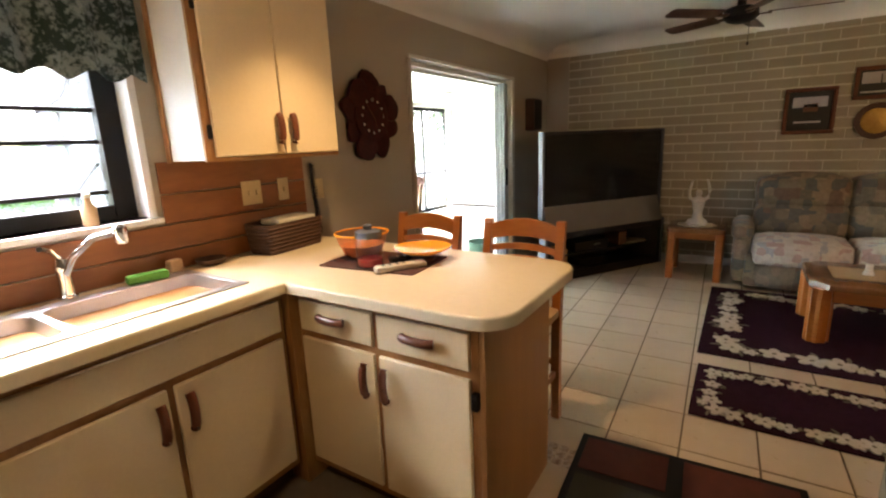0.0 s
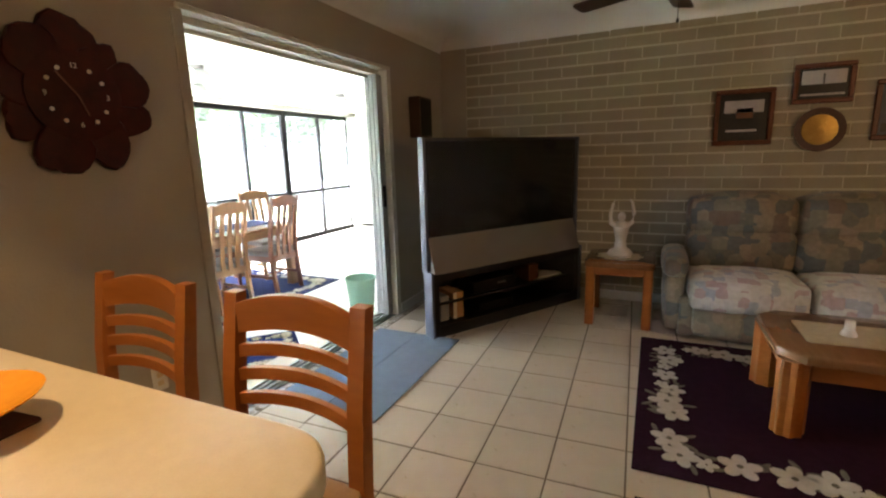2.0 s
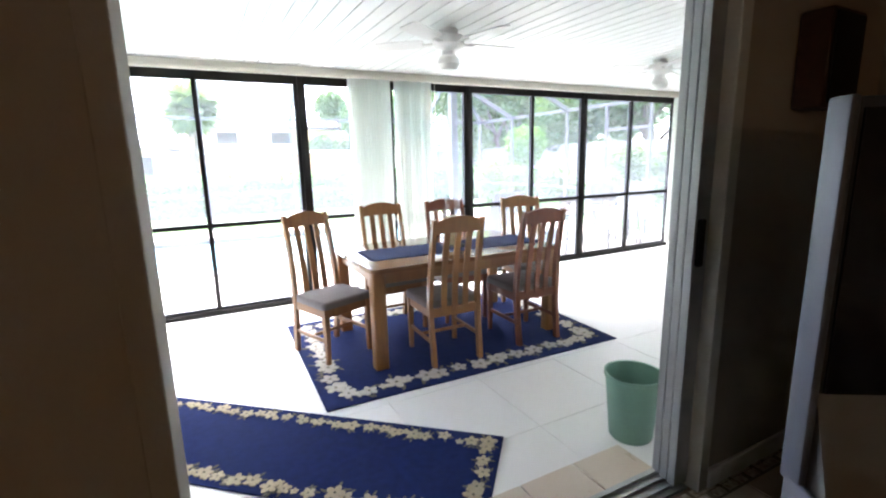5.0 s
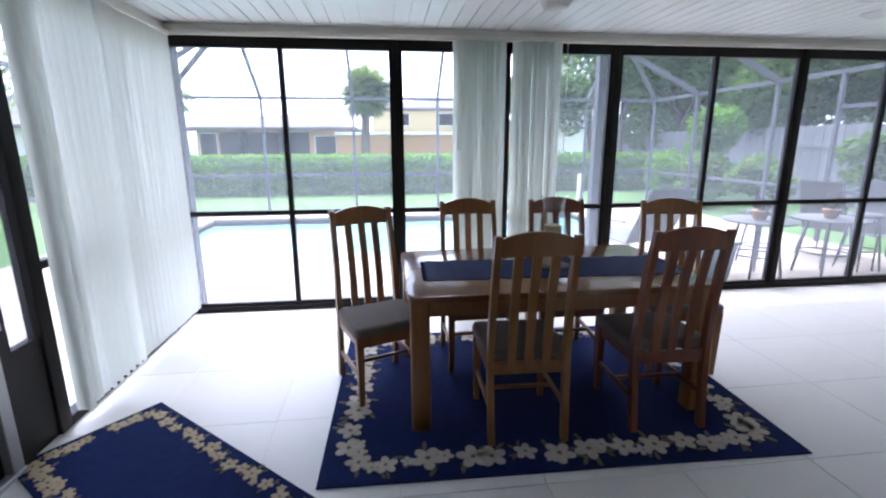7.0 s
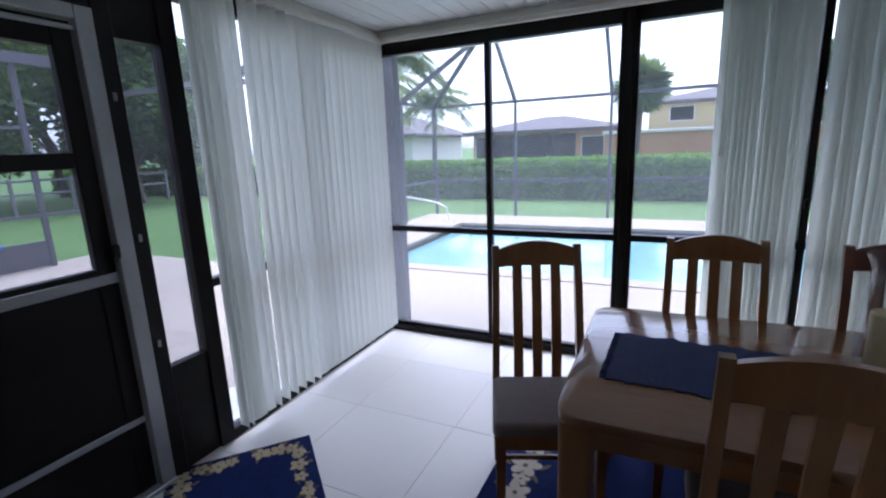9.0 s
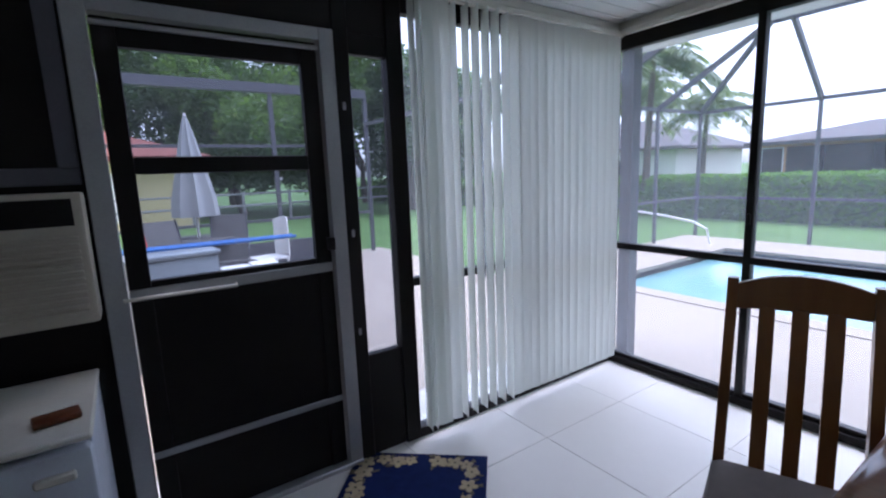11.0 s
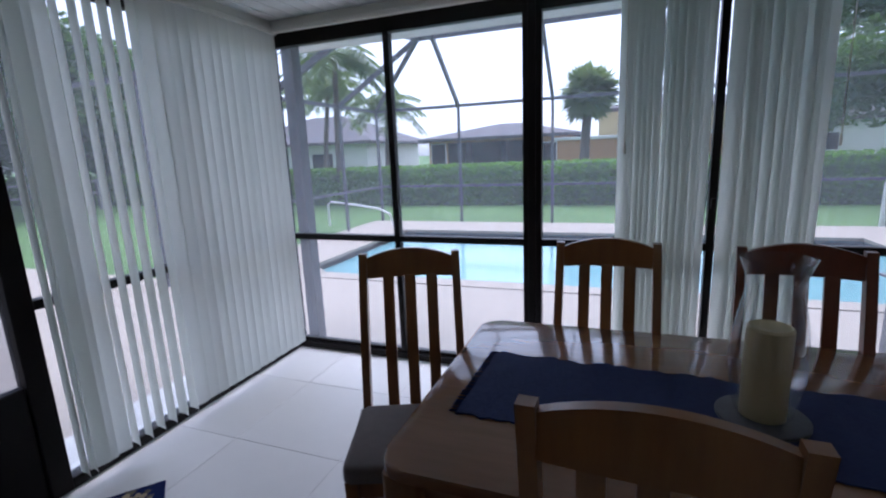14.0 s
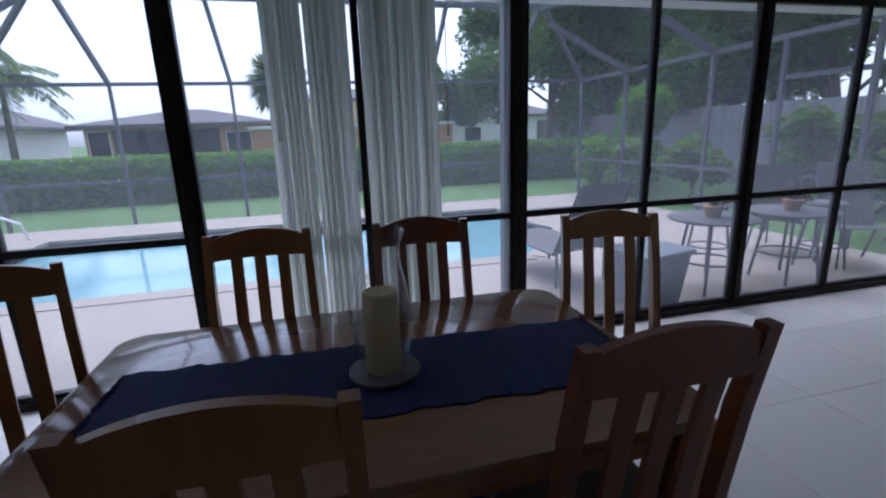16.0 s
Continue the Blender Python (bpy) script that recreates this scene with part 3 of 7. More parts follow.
# The dark sidelight beside the door.
bm = bmesh.new()
box(bm, -2.29, -2.20, EY - 0.035, EY + 0.04, LZ, CZ, 0.004)
part("sidelight_post", bm, M["black"], scr2)
bm = bmesh.new()
box(bm, -2.0, -1.925, EY - 0.035, EY + 0.04, LZ, CZ, 0.004)
part("sidelight_post", bm, M["black"], scr2)
bm = bmesh.new()
box(bm, -2.20, -2.0, EY - 0.03, EY + 0.025, LZ, 0.42, 0.006)
part("kick_panel", bm, M["black"], scr2, "dark aluminium panel under the sidelight")
bm = bmesh.new()
box(bm, -2.20, -2.0, EY - 0.03, EY + 0.025, 1.91, 2.13, 0.006)
part("head_panel", bm, M["black"], scr2)
bx("wood_head", scr2, M["oak"], -2.20, -2.0, EY - 0.03, EY + 0.02, 2.13, CZ, 0.004)
ob = bx("pane", scr2, M["door_pane"], -2.20, -2.0, EY - 0.003, EY + 0.003, 0.42, 1.91, 0)
ob.visible_shadow = False
for z in (0.55, 1.05, 1.65):
    bx("hinge", scr2, M["alu"], -1.965, -1.95, EY + 0.04, EY + 0.05, z, z + 0.035, 0.003)

# Screen door with two panes over a dark panel.
sd = thing("door_2", "black and grey aluminium storm door with two upper panes", "door", kind="structure")
DX0, DX1 = -1.925, -0.95
bm = bmesh.new()
box(bm, DX0, DX0 + 0.07, EY - 0.04, EY + 0.05, LZ, 2.0, 0.004)
part("door_frame", bm, M["alu"], sd)
bm = bmesh.new()
box(bm, DX1 - 0.075, DX1, EY - 0.04, EY + 0.05, LZ, 2.0, 0.004)
part("door_frame", bm, M["alu"], sd)
bm = bmesh.new()
box(bm, DX0 + 0.07, DX1 - 0.075, EY - 0.04, EY + 0.05, 1.945, 2.0, 0.004)
box(bm, DX0 + 0.07, DX1 - 0.075, EY + 0.022, EY + 0.036, 1.905, 1.925, 0.004)
part("door_head", bm, M["alu"], sd)
bm = bmesh.new()
for a, b in ((DX0 + 0.075, DX0 + 0.15), (DX1 - 0.155, DX1 - 0.08)):
    box(bm, a, b, EY - 0.02, EY + 0.02, LZ + 0.03, 1.94, 0.004)
for a, b in ((1.84, 1.94), (1.38, 1.445), (0.90, 0.965)):
    box(bm, DX0 + 0.15, DX1 - 0.155, EY - 0.02, EY + 0.02, a, b, 0.004)
part("sash", bm, M["black"], sd)
bm = bmesh.new()
box(bm, DX0 + 0.075, DX1 - 0.08, EY - 0.012, EY + 0.012, LZ + 0.03, 0.90, 0.003)
part("lower_panel", bm, M["black"], sd)
bm = bmesh.new()
box(bm, DX0 + 0.075, DX1 - 0.08, EY + 0.012, EY + 0.028, 0.895, 0.94, 0.003)
part("push_rail", bm, M["alu"], sd)
bm = bmesh.new()
box(bm, DX0 + 0.075, DX1 - 0.08, EY + 0.012, EY + 0.024, 0.225, 0.255, 0.003)
part("kick_rail", bm, M["alu"], sd)
for a, b in ((0.965, 1.38), (1.445, 1.84)):
    ob = bx("pane", sd, M["door_pane"], DX0 + 0.15, DX1 - 0.155, EY - 0.003, EY + 0.003, a, b, 0)
    ob.visible_shadow = False
bm = bmesh.new()
tube(bm, [(DX1 - 0.46, EY + 0.025, 0.905), (DX1 - 0.46, EY + 0.06, 0.905), (DX1 - 0.06, EY + 0.06, 0.91), (DX1 - 0.06, EY + 0.025, 0.91)], 0.008)
part("pull_bar", bm, M["trim"], sd)
bx("latch", sd, M["black"], DX0 + 0.065, DX0 + 0.10, EY + 0.02, EY + 0.06, 1.0, 1.06, 0.005)
bm = bmesh.new()
box(bm, DX0, DX1, EY - 0.06, EY + 0.06, LZ, LZ + 0.028, 0.005)
part("threshold", bm, M["alu"], sd)

wall("wall_porch_end", [(-0.95, -0.2, EY - 0.06, EY + 0.02, LZ, CZ),
                        (-2.2, -0.952, EY - 0.05, EY + 0.03, 2.003, CZ)], M["black"], "dark panelled end wall of the porch")
wall("wall_porch_far", [(-4.1, -0.2, 11.3, 11.5, -0.3, CZ + 0.1)], M["white"], "white far end wall of the porch")
bm = bmesh.new()
box(bm, -4.09, -0.22, 11.26, 11.3, LZ, LZ + 0.05, 0.004)
solid("baseboard_porch", bm, M["black"], "dark base strip at the far porch wall", "baseboard", "structure")
# Kitchen window in its white reveal.
kw = thing("window_4", "dark awning window over the kitchen sink with a white sill", "window", kind="structure")
bm = bmesh.new()
box(bm, -0.2, 0.035, 1.08, 2.25, 1.135, 1.16, 0.004)
part("window_sill", bm, M["white"], kw)
bm = bmesh.new()
box(bm, -0.2, 0.01, 2.205, 2.235, 1.16, 2.08, 0.003)
part("reveal", bm, M["white"], kw)
bm = bmesh.new()
box(bm, -0.17, -0.09, 2.12, 2.205, 1.16, 2.06, 0.004)
part("frame_side", bm, M["black"], kw)
bm = bmesh.new()
box(bm, -0.17, -0.09, 1.1, 2.12, 1.16, 1.225, 0.004)
part("frame_bottom", bm, M["black"], kw)
for z in (1.27, 1.475, 1.60, 1.79, 1.95):
    bm = bmesh.new()
    box(bm, -0.15, -0.12, 1.1, 2.12, z, z + 0.018, 0.003)
    part("glazing_bar", bm, M["black"], kw)
bm = bmesh.new()
tube(bm, [(-0.14, 2.11, 1.40), (-0.20, 2.05, 1.30), (-0.21, 1.98, 1.27)], 0.008)
tube(bm, [(-0.14, 2.09, 1.78), (-0.20, 2.05, 1.66), (-0.21, 1.96, 1.60)], 0.008)
part("awning_arm", bm, M["black"], kw)
ob = bx("pane", kw, M["door_pane"], -0.137, -0.133, 1.1, 2.12, 1.2, 2.06, 0)
ob.visible_shadow = False

# ---------------------------------------------------------------- kitchen
def bar_handle(parent, x, y, z, axis, length=0.13):
    """A fat wooden bow handle, on a face that looks along -y or +x."""
    bm = bmesh.new()
    n = 8
    pts = []
    for i in range(n + 1):
        u = i / n
        o = 0.014 + 0.014 * math.sin(math.pi * u) ** 0.5
        s = (u - 0.5) * length
        pts.append((x + s, y - o, z) if axis == "across" else (x, y - o, z + s) if axis == "up" else (x + o, y, z + s))
    tube(bm, pts, 0.0155, 10)
    return part("handle", bm, M["handle"], parent, "turned dark wood handle")


def base_unit(name, label, x0, x1, y0, y1, face, doors, drawers, handle_gap=0.035):
    """A base cabinet: oak carcase with almond drawer fronts above almond doors; face: '-y' or '+x'."""
    th = thing(name, label, "cabinet", group="base cabinets")
    bx("body", th, M["cabinet_oak"], x0, x1, y0, y1, 0.09, 0.875, 0.003)
    bx("plinth", th, M["darkwood"], x0 + (0.0 if face == "-y" else 0), x1 - (0.06 if face == "+x" else 0), y0 + (0.06 if face == "-y" else 0), y1, 0.0, 0.09, 0.002)
    a, b = (x0, x1) if face == "-y" else (y0, y1)
    for rows, z0, z1, nm in ((drawers, 0.715, 0.845, "drawer"), (doors, 0.13, 0.685, "door")):
        for k in range(rows):
            w = (b - a - 0.03) / rows
            p, q = a + 0.015 + k * w + 0.012, a + 0.015 + (k + 1) * w - 0.012
            if face == "-y":
                d = bx(nm, th, M["almond"], p, q, y0 - 0.018, y0, z0, z1, 0.004, "almond laminate front")
                if nm == "drawer":
                    bar_handle(d, (p + q) / 2, y0 - 0.018, (z0 + z1) / 2 + 0.01, "across")
                else:
                    bar_handle(d, q - handle_gap if k % 2 == 0 and rows > 1 else p + handle_gap, y0 - 0.018, 0.585, "up")
            else:
                d = bx(nm, th, M["almond"], x1, x1 + 0.018, p, q, z0, z1, 0.004, "almond laminate front")
                if nm == "door":
                    bar_handle(d, x1 + 0.018, q - handle_gap if k % 2 == 0 and rows > 1 else p + handle_gap, 0.585, "side")
    return th


pen = base_unit("base_cabinet", "oak peninsula cabinet with two almond drawers over two doors", 0.64, 1.47, 2.405, 2.98, "-y", 2, 2)
bx("hinge", pen, M["black"], 1.45, 1.473, 2.38, 2.405, 0.585, 0.645, 0.003)
bx("end_panel", pen, M["cabinet_oak"], 1.47, 1.49, 2.405, 2.985, 0.0, 0.875, 0.002, "plain oak end panel")
base_unit("base_cabinet", "oak sink cabinet with two almond doors", 0.02, 0.60, 1.42, 2.36, "+x", 2, 1)
base_unit("base_cabinet", "oak base cabinet with an almond door", 0.02, 0.60, 0.5, 1.41, "+x", 2, 1)
bm = bmesh.new()
box(bm, 0.02, 0.635, 2.365, 2.98, 0.0, 0.875)
solid("corner_filler", bm, M["cabinet_oak"], "blind oak corner of the base cabinets", "cabinet")

# The L-shaped worktop, with a cut-out for the sink.
SX0, SX1, SY0, SY1 = 0.12, 0.51, 1.42, 2.27
bm = bmesh.new()
XS, YS = (0.005, SX0, SX1, 0.648), (0.4, SY0, SY1, 2.35)
grid = [[bm.verts.new((x, y, 0.918)) for y in YS] for x in XS]
for i in range(3):
    for k in range(3):
        if (i, k) != (1, 1):
            bm.faces.new((grid[i][k], grid[i + 1][k], grid[i + 1][k + 1], grid[i][k + 1]))
arc = rounded(0.648, 1.58, 2.35, 3.11, 0.13, 8, (0, 1, 1, 0))[1:-1]
bm.faces.new([grid[i][3] for i in range(4)] + [bm.verts.new((x, y, 0.918)) for x, y in arc] + [bm.verts.new((0.005, 3.11, 0.918))])
low = bmesh.ops.extrude_face_region(bm, geom=bm.faces[:])
bmesh.ops.translate(bm, verts=[v for v in low["geom"] if isinstance(v, bmesh.types.BMVert)], vec=(0, 0, -0.043))
bmesh.ops.recalc_face_normals(bm, faces=bm.faces)
rim_edges = [e for e in bm.edges if all(abs(v.co.z - 0.918) < 1e-5 for v in e.verts) and sum(abs(f.normal.z) > 0.9 for f in e.link_faces) == 1]
bmesh.ops.bevel(bm, geom=rim_edges, offset=0.011, segments=3, profile=0.5, affect="EDGES")
solid("worktop", bm, M["counter"], "cream laminate worktop with a rounded peninsula end", "worktop")

sink = thing("sink", "stainless steel double kitchen sink set in the worktop", "sink")
bm = bmesh.new()
for y0, y1 in ((1.44, 1.70), (1.73, 2.25)):
    rings = []
    for z, k in ((0.924, -0.012), (0.922, 0.0), (0.78, 0.012), (0.74, 0.05)):
        rings.append([(x, y, z) for x, y in rounded(0.16 + k, 0.49 - k, y0 + k, y1 - k, 0.05, 4)])
    rows = ring_loft(bm, rings, cap=False)
    bm.faces.new(rows[-1])
part("bowl", bm, M["steel"], sink)
bm = bmesh.new()
for x0, x1, y0, y1 in ((0.10, 0.162, 1.41, 2.28), (0.488, 0.525, 1.41, 2.28), (0.162, 0.488, 1.41, 1.44), (0.162, 0.488, 2.25, 2.28), (0.162, 0.488, 1.70, 1.73)):
    box(bm, x0, x1, y0, y1, 0.919, 0.926, 0.002)
part("rim", bm, M["steel"], sink)
tap = thing("tap", "chrome single-lever kitchen tap", "tap", 0.10, 1.84, 0.926)
bm = bmesh.new()
lathe(bm, [(0.03, 0), (0.03, 0.012), (0.022, 0.02), (0.022, 0.10), (0.026, 0.12), (0.02, 0.15)], 14)
part("tap_body", bm, M["chrome"], tap)
bm = bmesh.new()
tube(bm, [(0, 0, 0.08), (0.06, 0.02, 0.16), (0.14, 0.06, 0.225), (0.22, 0.10, 0.245)], 0.013, 10)
lathe(bm, [(0.017, 0.205), (0.022, 0.215), (0.022, 0.262), (0.012, 0.27)], 12, (0.235, 0.108, 0))
part("spout", bm, M["chrome"], tap)
bm = bmesh.new()
tube(bm, [(0, 0, 0.15), (-0.02, -0.02, 0.18), (0.03, -0.06, 0.20)], 0.009)
part("lever", bm, M["chrome"], tap)

# Upper cabinet.
up = thing("wall_cabinet", "almond wall cabinet with oak edges and two doors", "cabinet")
bx("body", up, M["white"], 0.02, 0.305, 2.315, 3.02, 1.39, 2.30, 0.003)
bm = bmesh.new()
for p in ((0.305, 0.322, 2.305, 2.345, 1.385, 2.30), (0.305, 0.322, 3.0, 3.03, 1.385, 2.30), (0.305, 0.322, 2.345, 3.0, 1.385, 1.403), (0.02, 0.05, 2.305, 2.315, 1.385, 2.30)):
    box(bm, *p, 0.002)
part("face_frame", bm, M["cabinet_oak"], up)
for a, b, h in ((2.34, 2.676, 2.65), (2.682, 3.015, 2.725)):
    d = bx("door", up, M["almond"], 0.322, 0.340, a, b, 1.405, 2.27, 0.004, "almond laminate door")
    bar_handle(d, 0.340, h, 1.515, "side", 0.125)
for z in (1.475, 1.95):
    bx("hinge", up, M["black"], 0.322, 0.332, 2.322, 2.34, z, z + 0.055, 0.003)

splash = thing("backsplash", "brown wooden board backsplash", "wall panel", kind="structure")
for z0, z1 in ((0.92, 1.005), (1.01, 1.12)):
    bx("board", splash, M["panel"], 0.002, 0.014, 0.5, 2.25 if z1 > 1.13 else 3.05, z0, z1, 0.003)
for z0, z1 in ((1.125, 1.25), (1.255, 1.39)):
    bx("board", splash, M["panel"], 0.002, 0.014, 2.26, 3.05, z0, z1, 0.003)
for y, w in ((2.70, 0.115), (2.895, 0.07)):
    s = thing("switch_plate", "beige plastic wall switch plate", "switch", 0.015, y, 1.215)
    bx("plate", s, M["plate_yel"], 0, 0.006, -w / 2, w / 2, -0.06, 0.06, 0.003)
    for k in range(2 if w > 0.1 else 1):
        o = (k - 0.5) * 0.046 if w > 0.1 else 0
        bx("toggle", s, M["plate_yel"], 0.006, 0.016, o - 0.005, o + 0.005, -0.012, 0.012, 0.002)
s = thing("wall_outlet", "pale plastic wall outlet by the cabinet", "outlet", 0.002, 3.16, 1.19)
bx("plate", s, M["plate_yel"], 0, 0.006, -0.035, 0.035, -0.058, 0.058, 0.003)
s = thing("wall_outlet", "pale plastic wall outlet above the baseboard", "outlet", 0.002, 3.80, 0.41)
bx("plate", s, M["trim"], 0, 0.006, -0.035, 0.035, -0.058, 0.058, 0.003)
for z in (-0.02, 0.02):
    bx("socket", s, M["plate_yel"], 0.006, 0.008, -0.014, 0.014, z - 0.012, z + 0.012, 0.002)
bm = bmesh.new()
tube(bm, [(0.02, 3.10, 1.34), (0.02, 3.105, 1.2), (0.03, 3.11, 1.05), (0.025, 3.13, 0.93)], 0.008)
for i in range(22):
    lathe(bm, [(0.014, 0), (0.014, 0.009)], 8, (0.022 + 0.004 * math.sin(i), 3.105 + i * 0.001, 1.32 - i * 0.0175))
solid("coiled_cord", bm, M["black"], "black coiled telephone cord hanging on the wall", "cord")

bk = thing("bread_basket", "dark woven basket with a folded cloth on the worktop", "basket", 0.12, 2.80, 0.918, 4)
bm = bmesh.new()
o = rounded(-0.09, 0.09, -0.19, 0.19, 0.03, 4)
rows = ring_loft(bm, [[(x * k, y * k, z) for x, y in o] for k, z in ((0.92, 0), (1.0, 0.13), (1.02, 0.15), (0.96, 0.15), (0.9, 0.02))], cap=False)
bm.faces.new(rows[0][::-1])
part("basket_body", bm, M["wicker"], bk)
bm = bmesh.new()
for i in range(7):
    z = 0.015 + i * 0.019
    k = 0.925 + 0.011 * i
    tube(bm, [(x * k, y * k, z) for x, y in o] + [(o[0][0] * k, o[0][1] * k, z)], 0.007, 6)
part("weave", bm, M["wicker"], bk)
bx("cloth", bk, M["paper"], -0.07, 0.07, -0.10, 0.16, 0.135, 0.165, 0.012, "folded pale cloth", 2)

# On the peninsula.
bm = bmesh.new()
prism(bm, [(x, y) for x, y in rounded(-0.24, 0.24, -0.16, 0.16, 0.012, 3)], 0, 0.004)
pm = solid("placemat", bm, M["matbrown"], "dark brown woven placemat on the worktop", "placemat")
pm.matrix_basis = pose(0.80, 2.77, 0.919, 0, 0, 6)
jr = thing("glass_bowl", "clear glass bowl of orange sweets with an orange rim", "bowl", 0.66, 2.79, 0.923)
bm = bmesh.new()
lathe(bm, [(0.06, 0), (0.085, 0.02), (0.108, 0.07), (0.122, 0.115)], 26, cap=False)
part("glass_body", bm, M["pinkglass"], jr)
bm = bmesh.new()
lathe(bm, [(0.056, 0.004), (0.08, 0.022), (0.098, 0.062), (0.05, 0.072), (0.001, 0.076)], 20)
part("contents", bm, mat("sweets", (0.62, 0.31, 0.13), 0.6, (0.38, 0.14, 0.05), 40, 0.8, 0.6, 80), jr, "orange sweets")
bm = bmesh.new()
tube(bm, [(0.122 * math.cos(2 * math.pi * i / 28), 0.122 * math.sin(2 * math.pi * i / 28), 0.115) for i in range(29)], 0.0045, 6)
part("rim", bm, M["orange"], jr, "orange glass rim")
c = thing("jar_candle", "glass jar candle with red wax and a dark lid", "candle", 0.80, 2.68, 0.923)
bm = bmesh.new()
lathe(bm, [(0.052, 0), (0.057, 0.006), (0.057, 0.115), (0.048, 0.128)], 24, cap=False)
part("glass_body", bm, M["clear"], c)
bm = bmesh.new()
lathe(bm, [(0.05, 0.003), (0.053, 0.035), (0.001, 0.037)], 20)
part("wax", bm, M["red"], c, "red wax")
bm = bmesh.new()
lathe(bm, [(0.054, 0.124), (0.057, 0.128), (0.057, 0.15), (0.04, 0.156), (0.018, 0.158), (0.02, 0.175), (0.001, 0.182)], 22)
part("lid", bm, M["tv_edge"], c, "dark metal lid with a knob")
pl = thing("orange_plate", "shallow orange glass dish on a dark saucer", "plate", 0.95, 2.86, 0.923)
bm = bmesh.new()
rows = ring_loft(bm, [[(r * math.cos(a / 14 * math.pi), r * math.sin(a / 14 * math.pi), z) for a in range(28)] for r, z in ((0.05, 0.028), (0.09, 0.036), (0.125, 0.056), (0.128, 0.06), (0.09, 0.044), (0.05, 0.036))], cap=True)
part("dish", bm, M["orange"], pl)
bm = bmesh.new()
lathe(bm, [(0.055, 0), (0.06, 0.014), (0.05, 0.028)], 20)
part("foot", bm, M["darkwood"], pl)
for nm, x, y, tr, ln, m, lb in (("remote_control", 0.955, 2.69, 58, 0.22, "greyplastic", "grey plastic remote control on the placemat"), ("remote_control", 0.90, 2.82, 55, 0.17, "black", "black plastic remote control on the placemat")):
    rc = thing(nm, lb, "remote control", x, y, 0.923, tr, "remotes")
    bx("case", rc, M[m], -ln / 2, ln / 2, -0.028, 0.028, 0, 0.024, 0.008, "", 2)
    for i in range(4):
        bx("button", rc, M["tv_black" if m == "greyplastic" else "greyplastic"], -ln / 2 + 0.03 + i * 0.03, -ln / 2 + 0.042 + i * 0.03, -0.012, 0.012, 0.0235, 0.0262, 0.001)

# Round the sink.
sp = thing("dish_sponge", "green scouring sponge on the sink rim", "sponge", 0.125, 2.10, 0.926, 80)
bx("foam", sp, M["sponge"], -0.075, 0.075, -0.024, 0.024, 0, 0.036, 0.01, "", 2)
s = thing("soap_block", "pale block of soap by the tap", "soap", 0.075, 2.235, 0.926, 12)
bx("bar", s, M["skinwood"], -0.022, 0.022, -0.03, 0.03, 0, 0.055, 0.012, "", 2)
s = thing("soap_dish", "low dark dish behind the sink", "dish", 0.075, 2.40, 0.918)
bm = bmesh.new()
lathe(bm, [(0.03, 0), (0.06, 0.012), (0.066, 0.03), (0.06, 0.03), (0.03, 0.01)], 18)
part("bowl", bm, M["darkwood"], s)
s = thing("soap_bottle", "small amber soap bottle on the window sill", "bottle", -0.02, 2.0, 1.16)
bm = bmesh.new()
lathe(bm, [(0.025, 0), (0.027, 0.005), (0.027, 0.07), (0.012, 0.09), (0.012, 0.11)], 14)
part("bottle_body", bm, M["skinwood"], s)
bm = bmesh.new()
lathe(bm, [(0.015, 0.11), (0.015, 0.125), (0.008, 0.13)], 12)
part("cap", bm, M["trim"], s)
s = thing("vegetables", "peeled vegetables and a tomato in the sink", "food", 0.30, 1.55, 0.795, group="")
for k, (x, y, r, m) in enumerate(((0.10, -0.04, 0.042, "red"), (0.05, 0.05, 0.05, "skinwood"), (-0.04, 0.03, 0.055, "skinwood"), (0.12, 0.05, 0.045, "skinwood"), (0.09, 0.02, 0.05, "skinwood"), (-0.03, -0.05, 0.05, "skinwood"))):
    bm = bmesh.new()
    bmesh.ops.create_icosphere(bm, subdivisions=2, radius=r)
    for v in bm.verts:
        v.co *= 1 + 0.15 * noise.noise(v.co * 18 + V((k, 0, 0)))
        v.co += V((x, y, 0.06 if k == 4 else 0.0))
    part("vegetable", bm, M[m], s)

# Valance over the kitchen window.
bm = bmesh.new()
n = 60
rings = []
for i in range(n + 1):
    y = 1.0 + 1.28 * i / n
    o = 0.03 + 0.018 * math.sin(i * 1.15) + 0.008 * math.sin(i * 0.4)
    lo = 1.72 + 0.018 * math.sin(i * 0.9)
    rings.append([(o, y, lo), (o + 0.004, y, lo), (o * 0.7 + 0.004, y, 2.12), (o * 0.7, y, 2.12)])
ring_loft(bm, rings)
solid("window_valance", bm, M["valance"], "gathered dark green palm print valance", "curtain")
bm = bmesh.new()
tube(bm, [(0.035, 0.95, 2.1), (0.035, 2.3, 2.1)], 0.009)
solid("curtain_rod", bm, M["black"], "thin dark curtain rod", "curtain rod")

# Kitchen floor mat.
km = thing("kitchen_mat", "dark kitchen mat with olive and maroon blocks", "mat", 2.03, 2.945, 0.0, 3.5)
bx("mat_base", km, M["black"], -0.44, 0.44, -0.36, 0.36, 0.001, 0.010, 0.003)
for x0, x1, y0, y1, m in ((-0.41, -0.06, 0.10, 0.33, "kmat_red"), (0.0, 0.41, 0.06, 0.33, "kmat_red"), (-0.41, 0.10, -0.20, 0.06, "kmat"), (0.14, 0.41, -0.30, 0.02, "kmat"), (-0.41, 0.10, -0.33, -0.23, "kmat_red")):
    bx("block", km, M[m], x0, x1, y0, y1, 0.009, 0.013, 0.001)


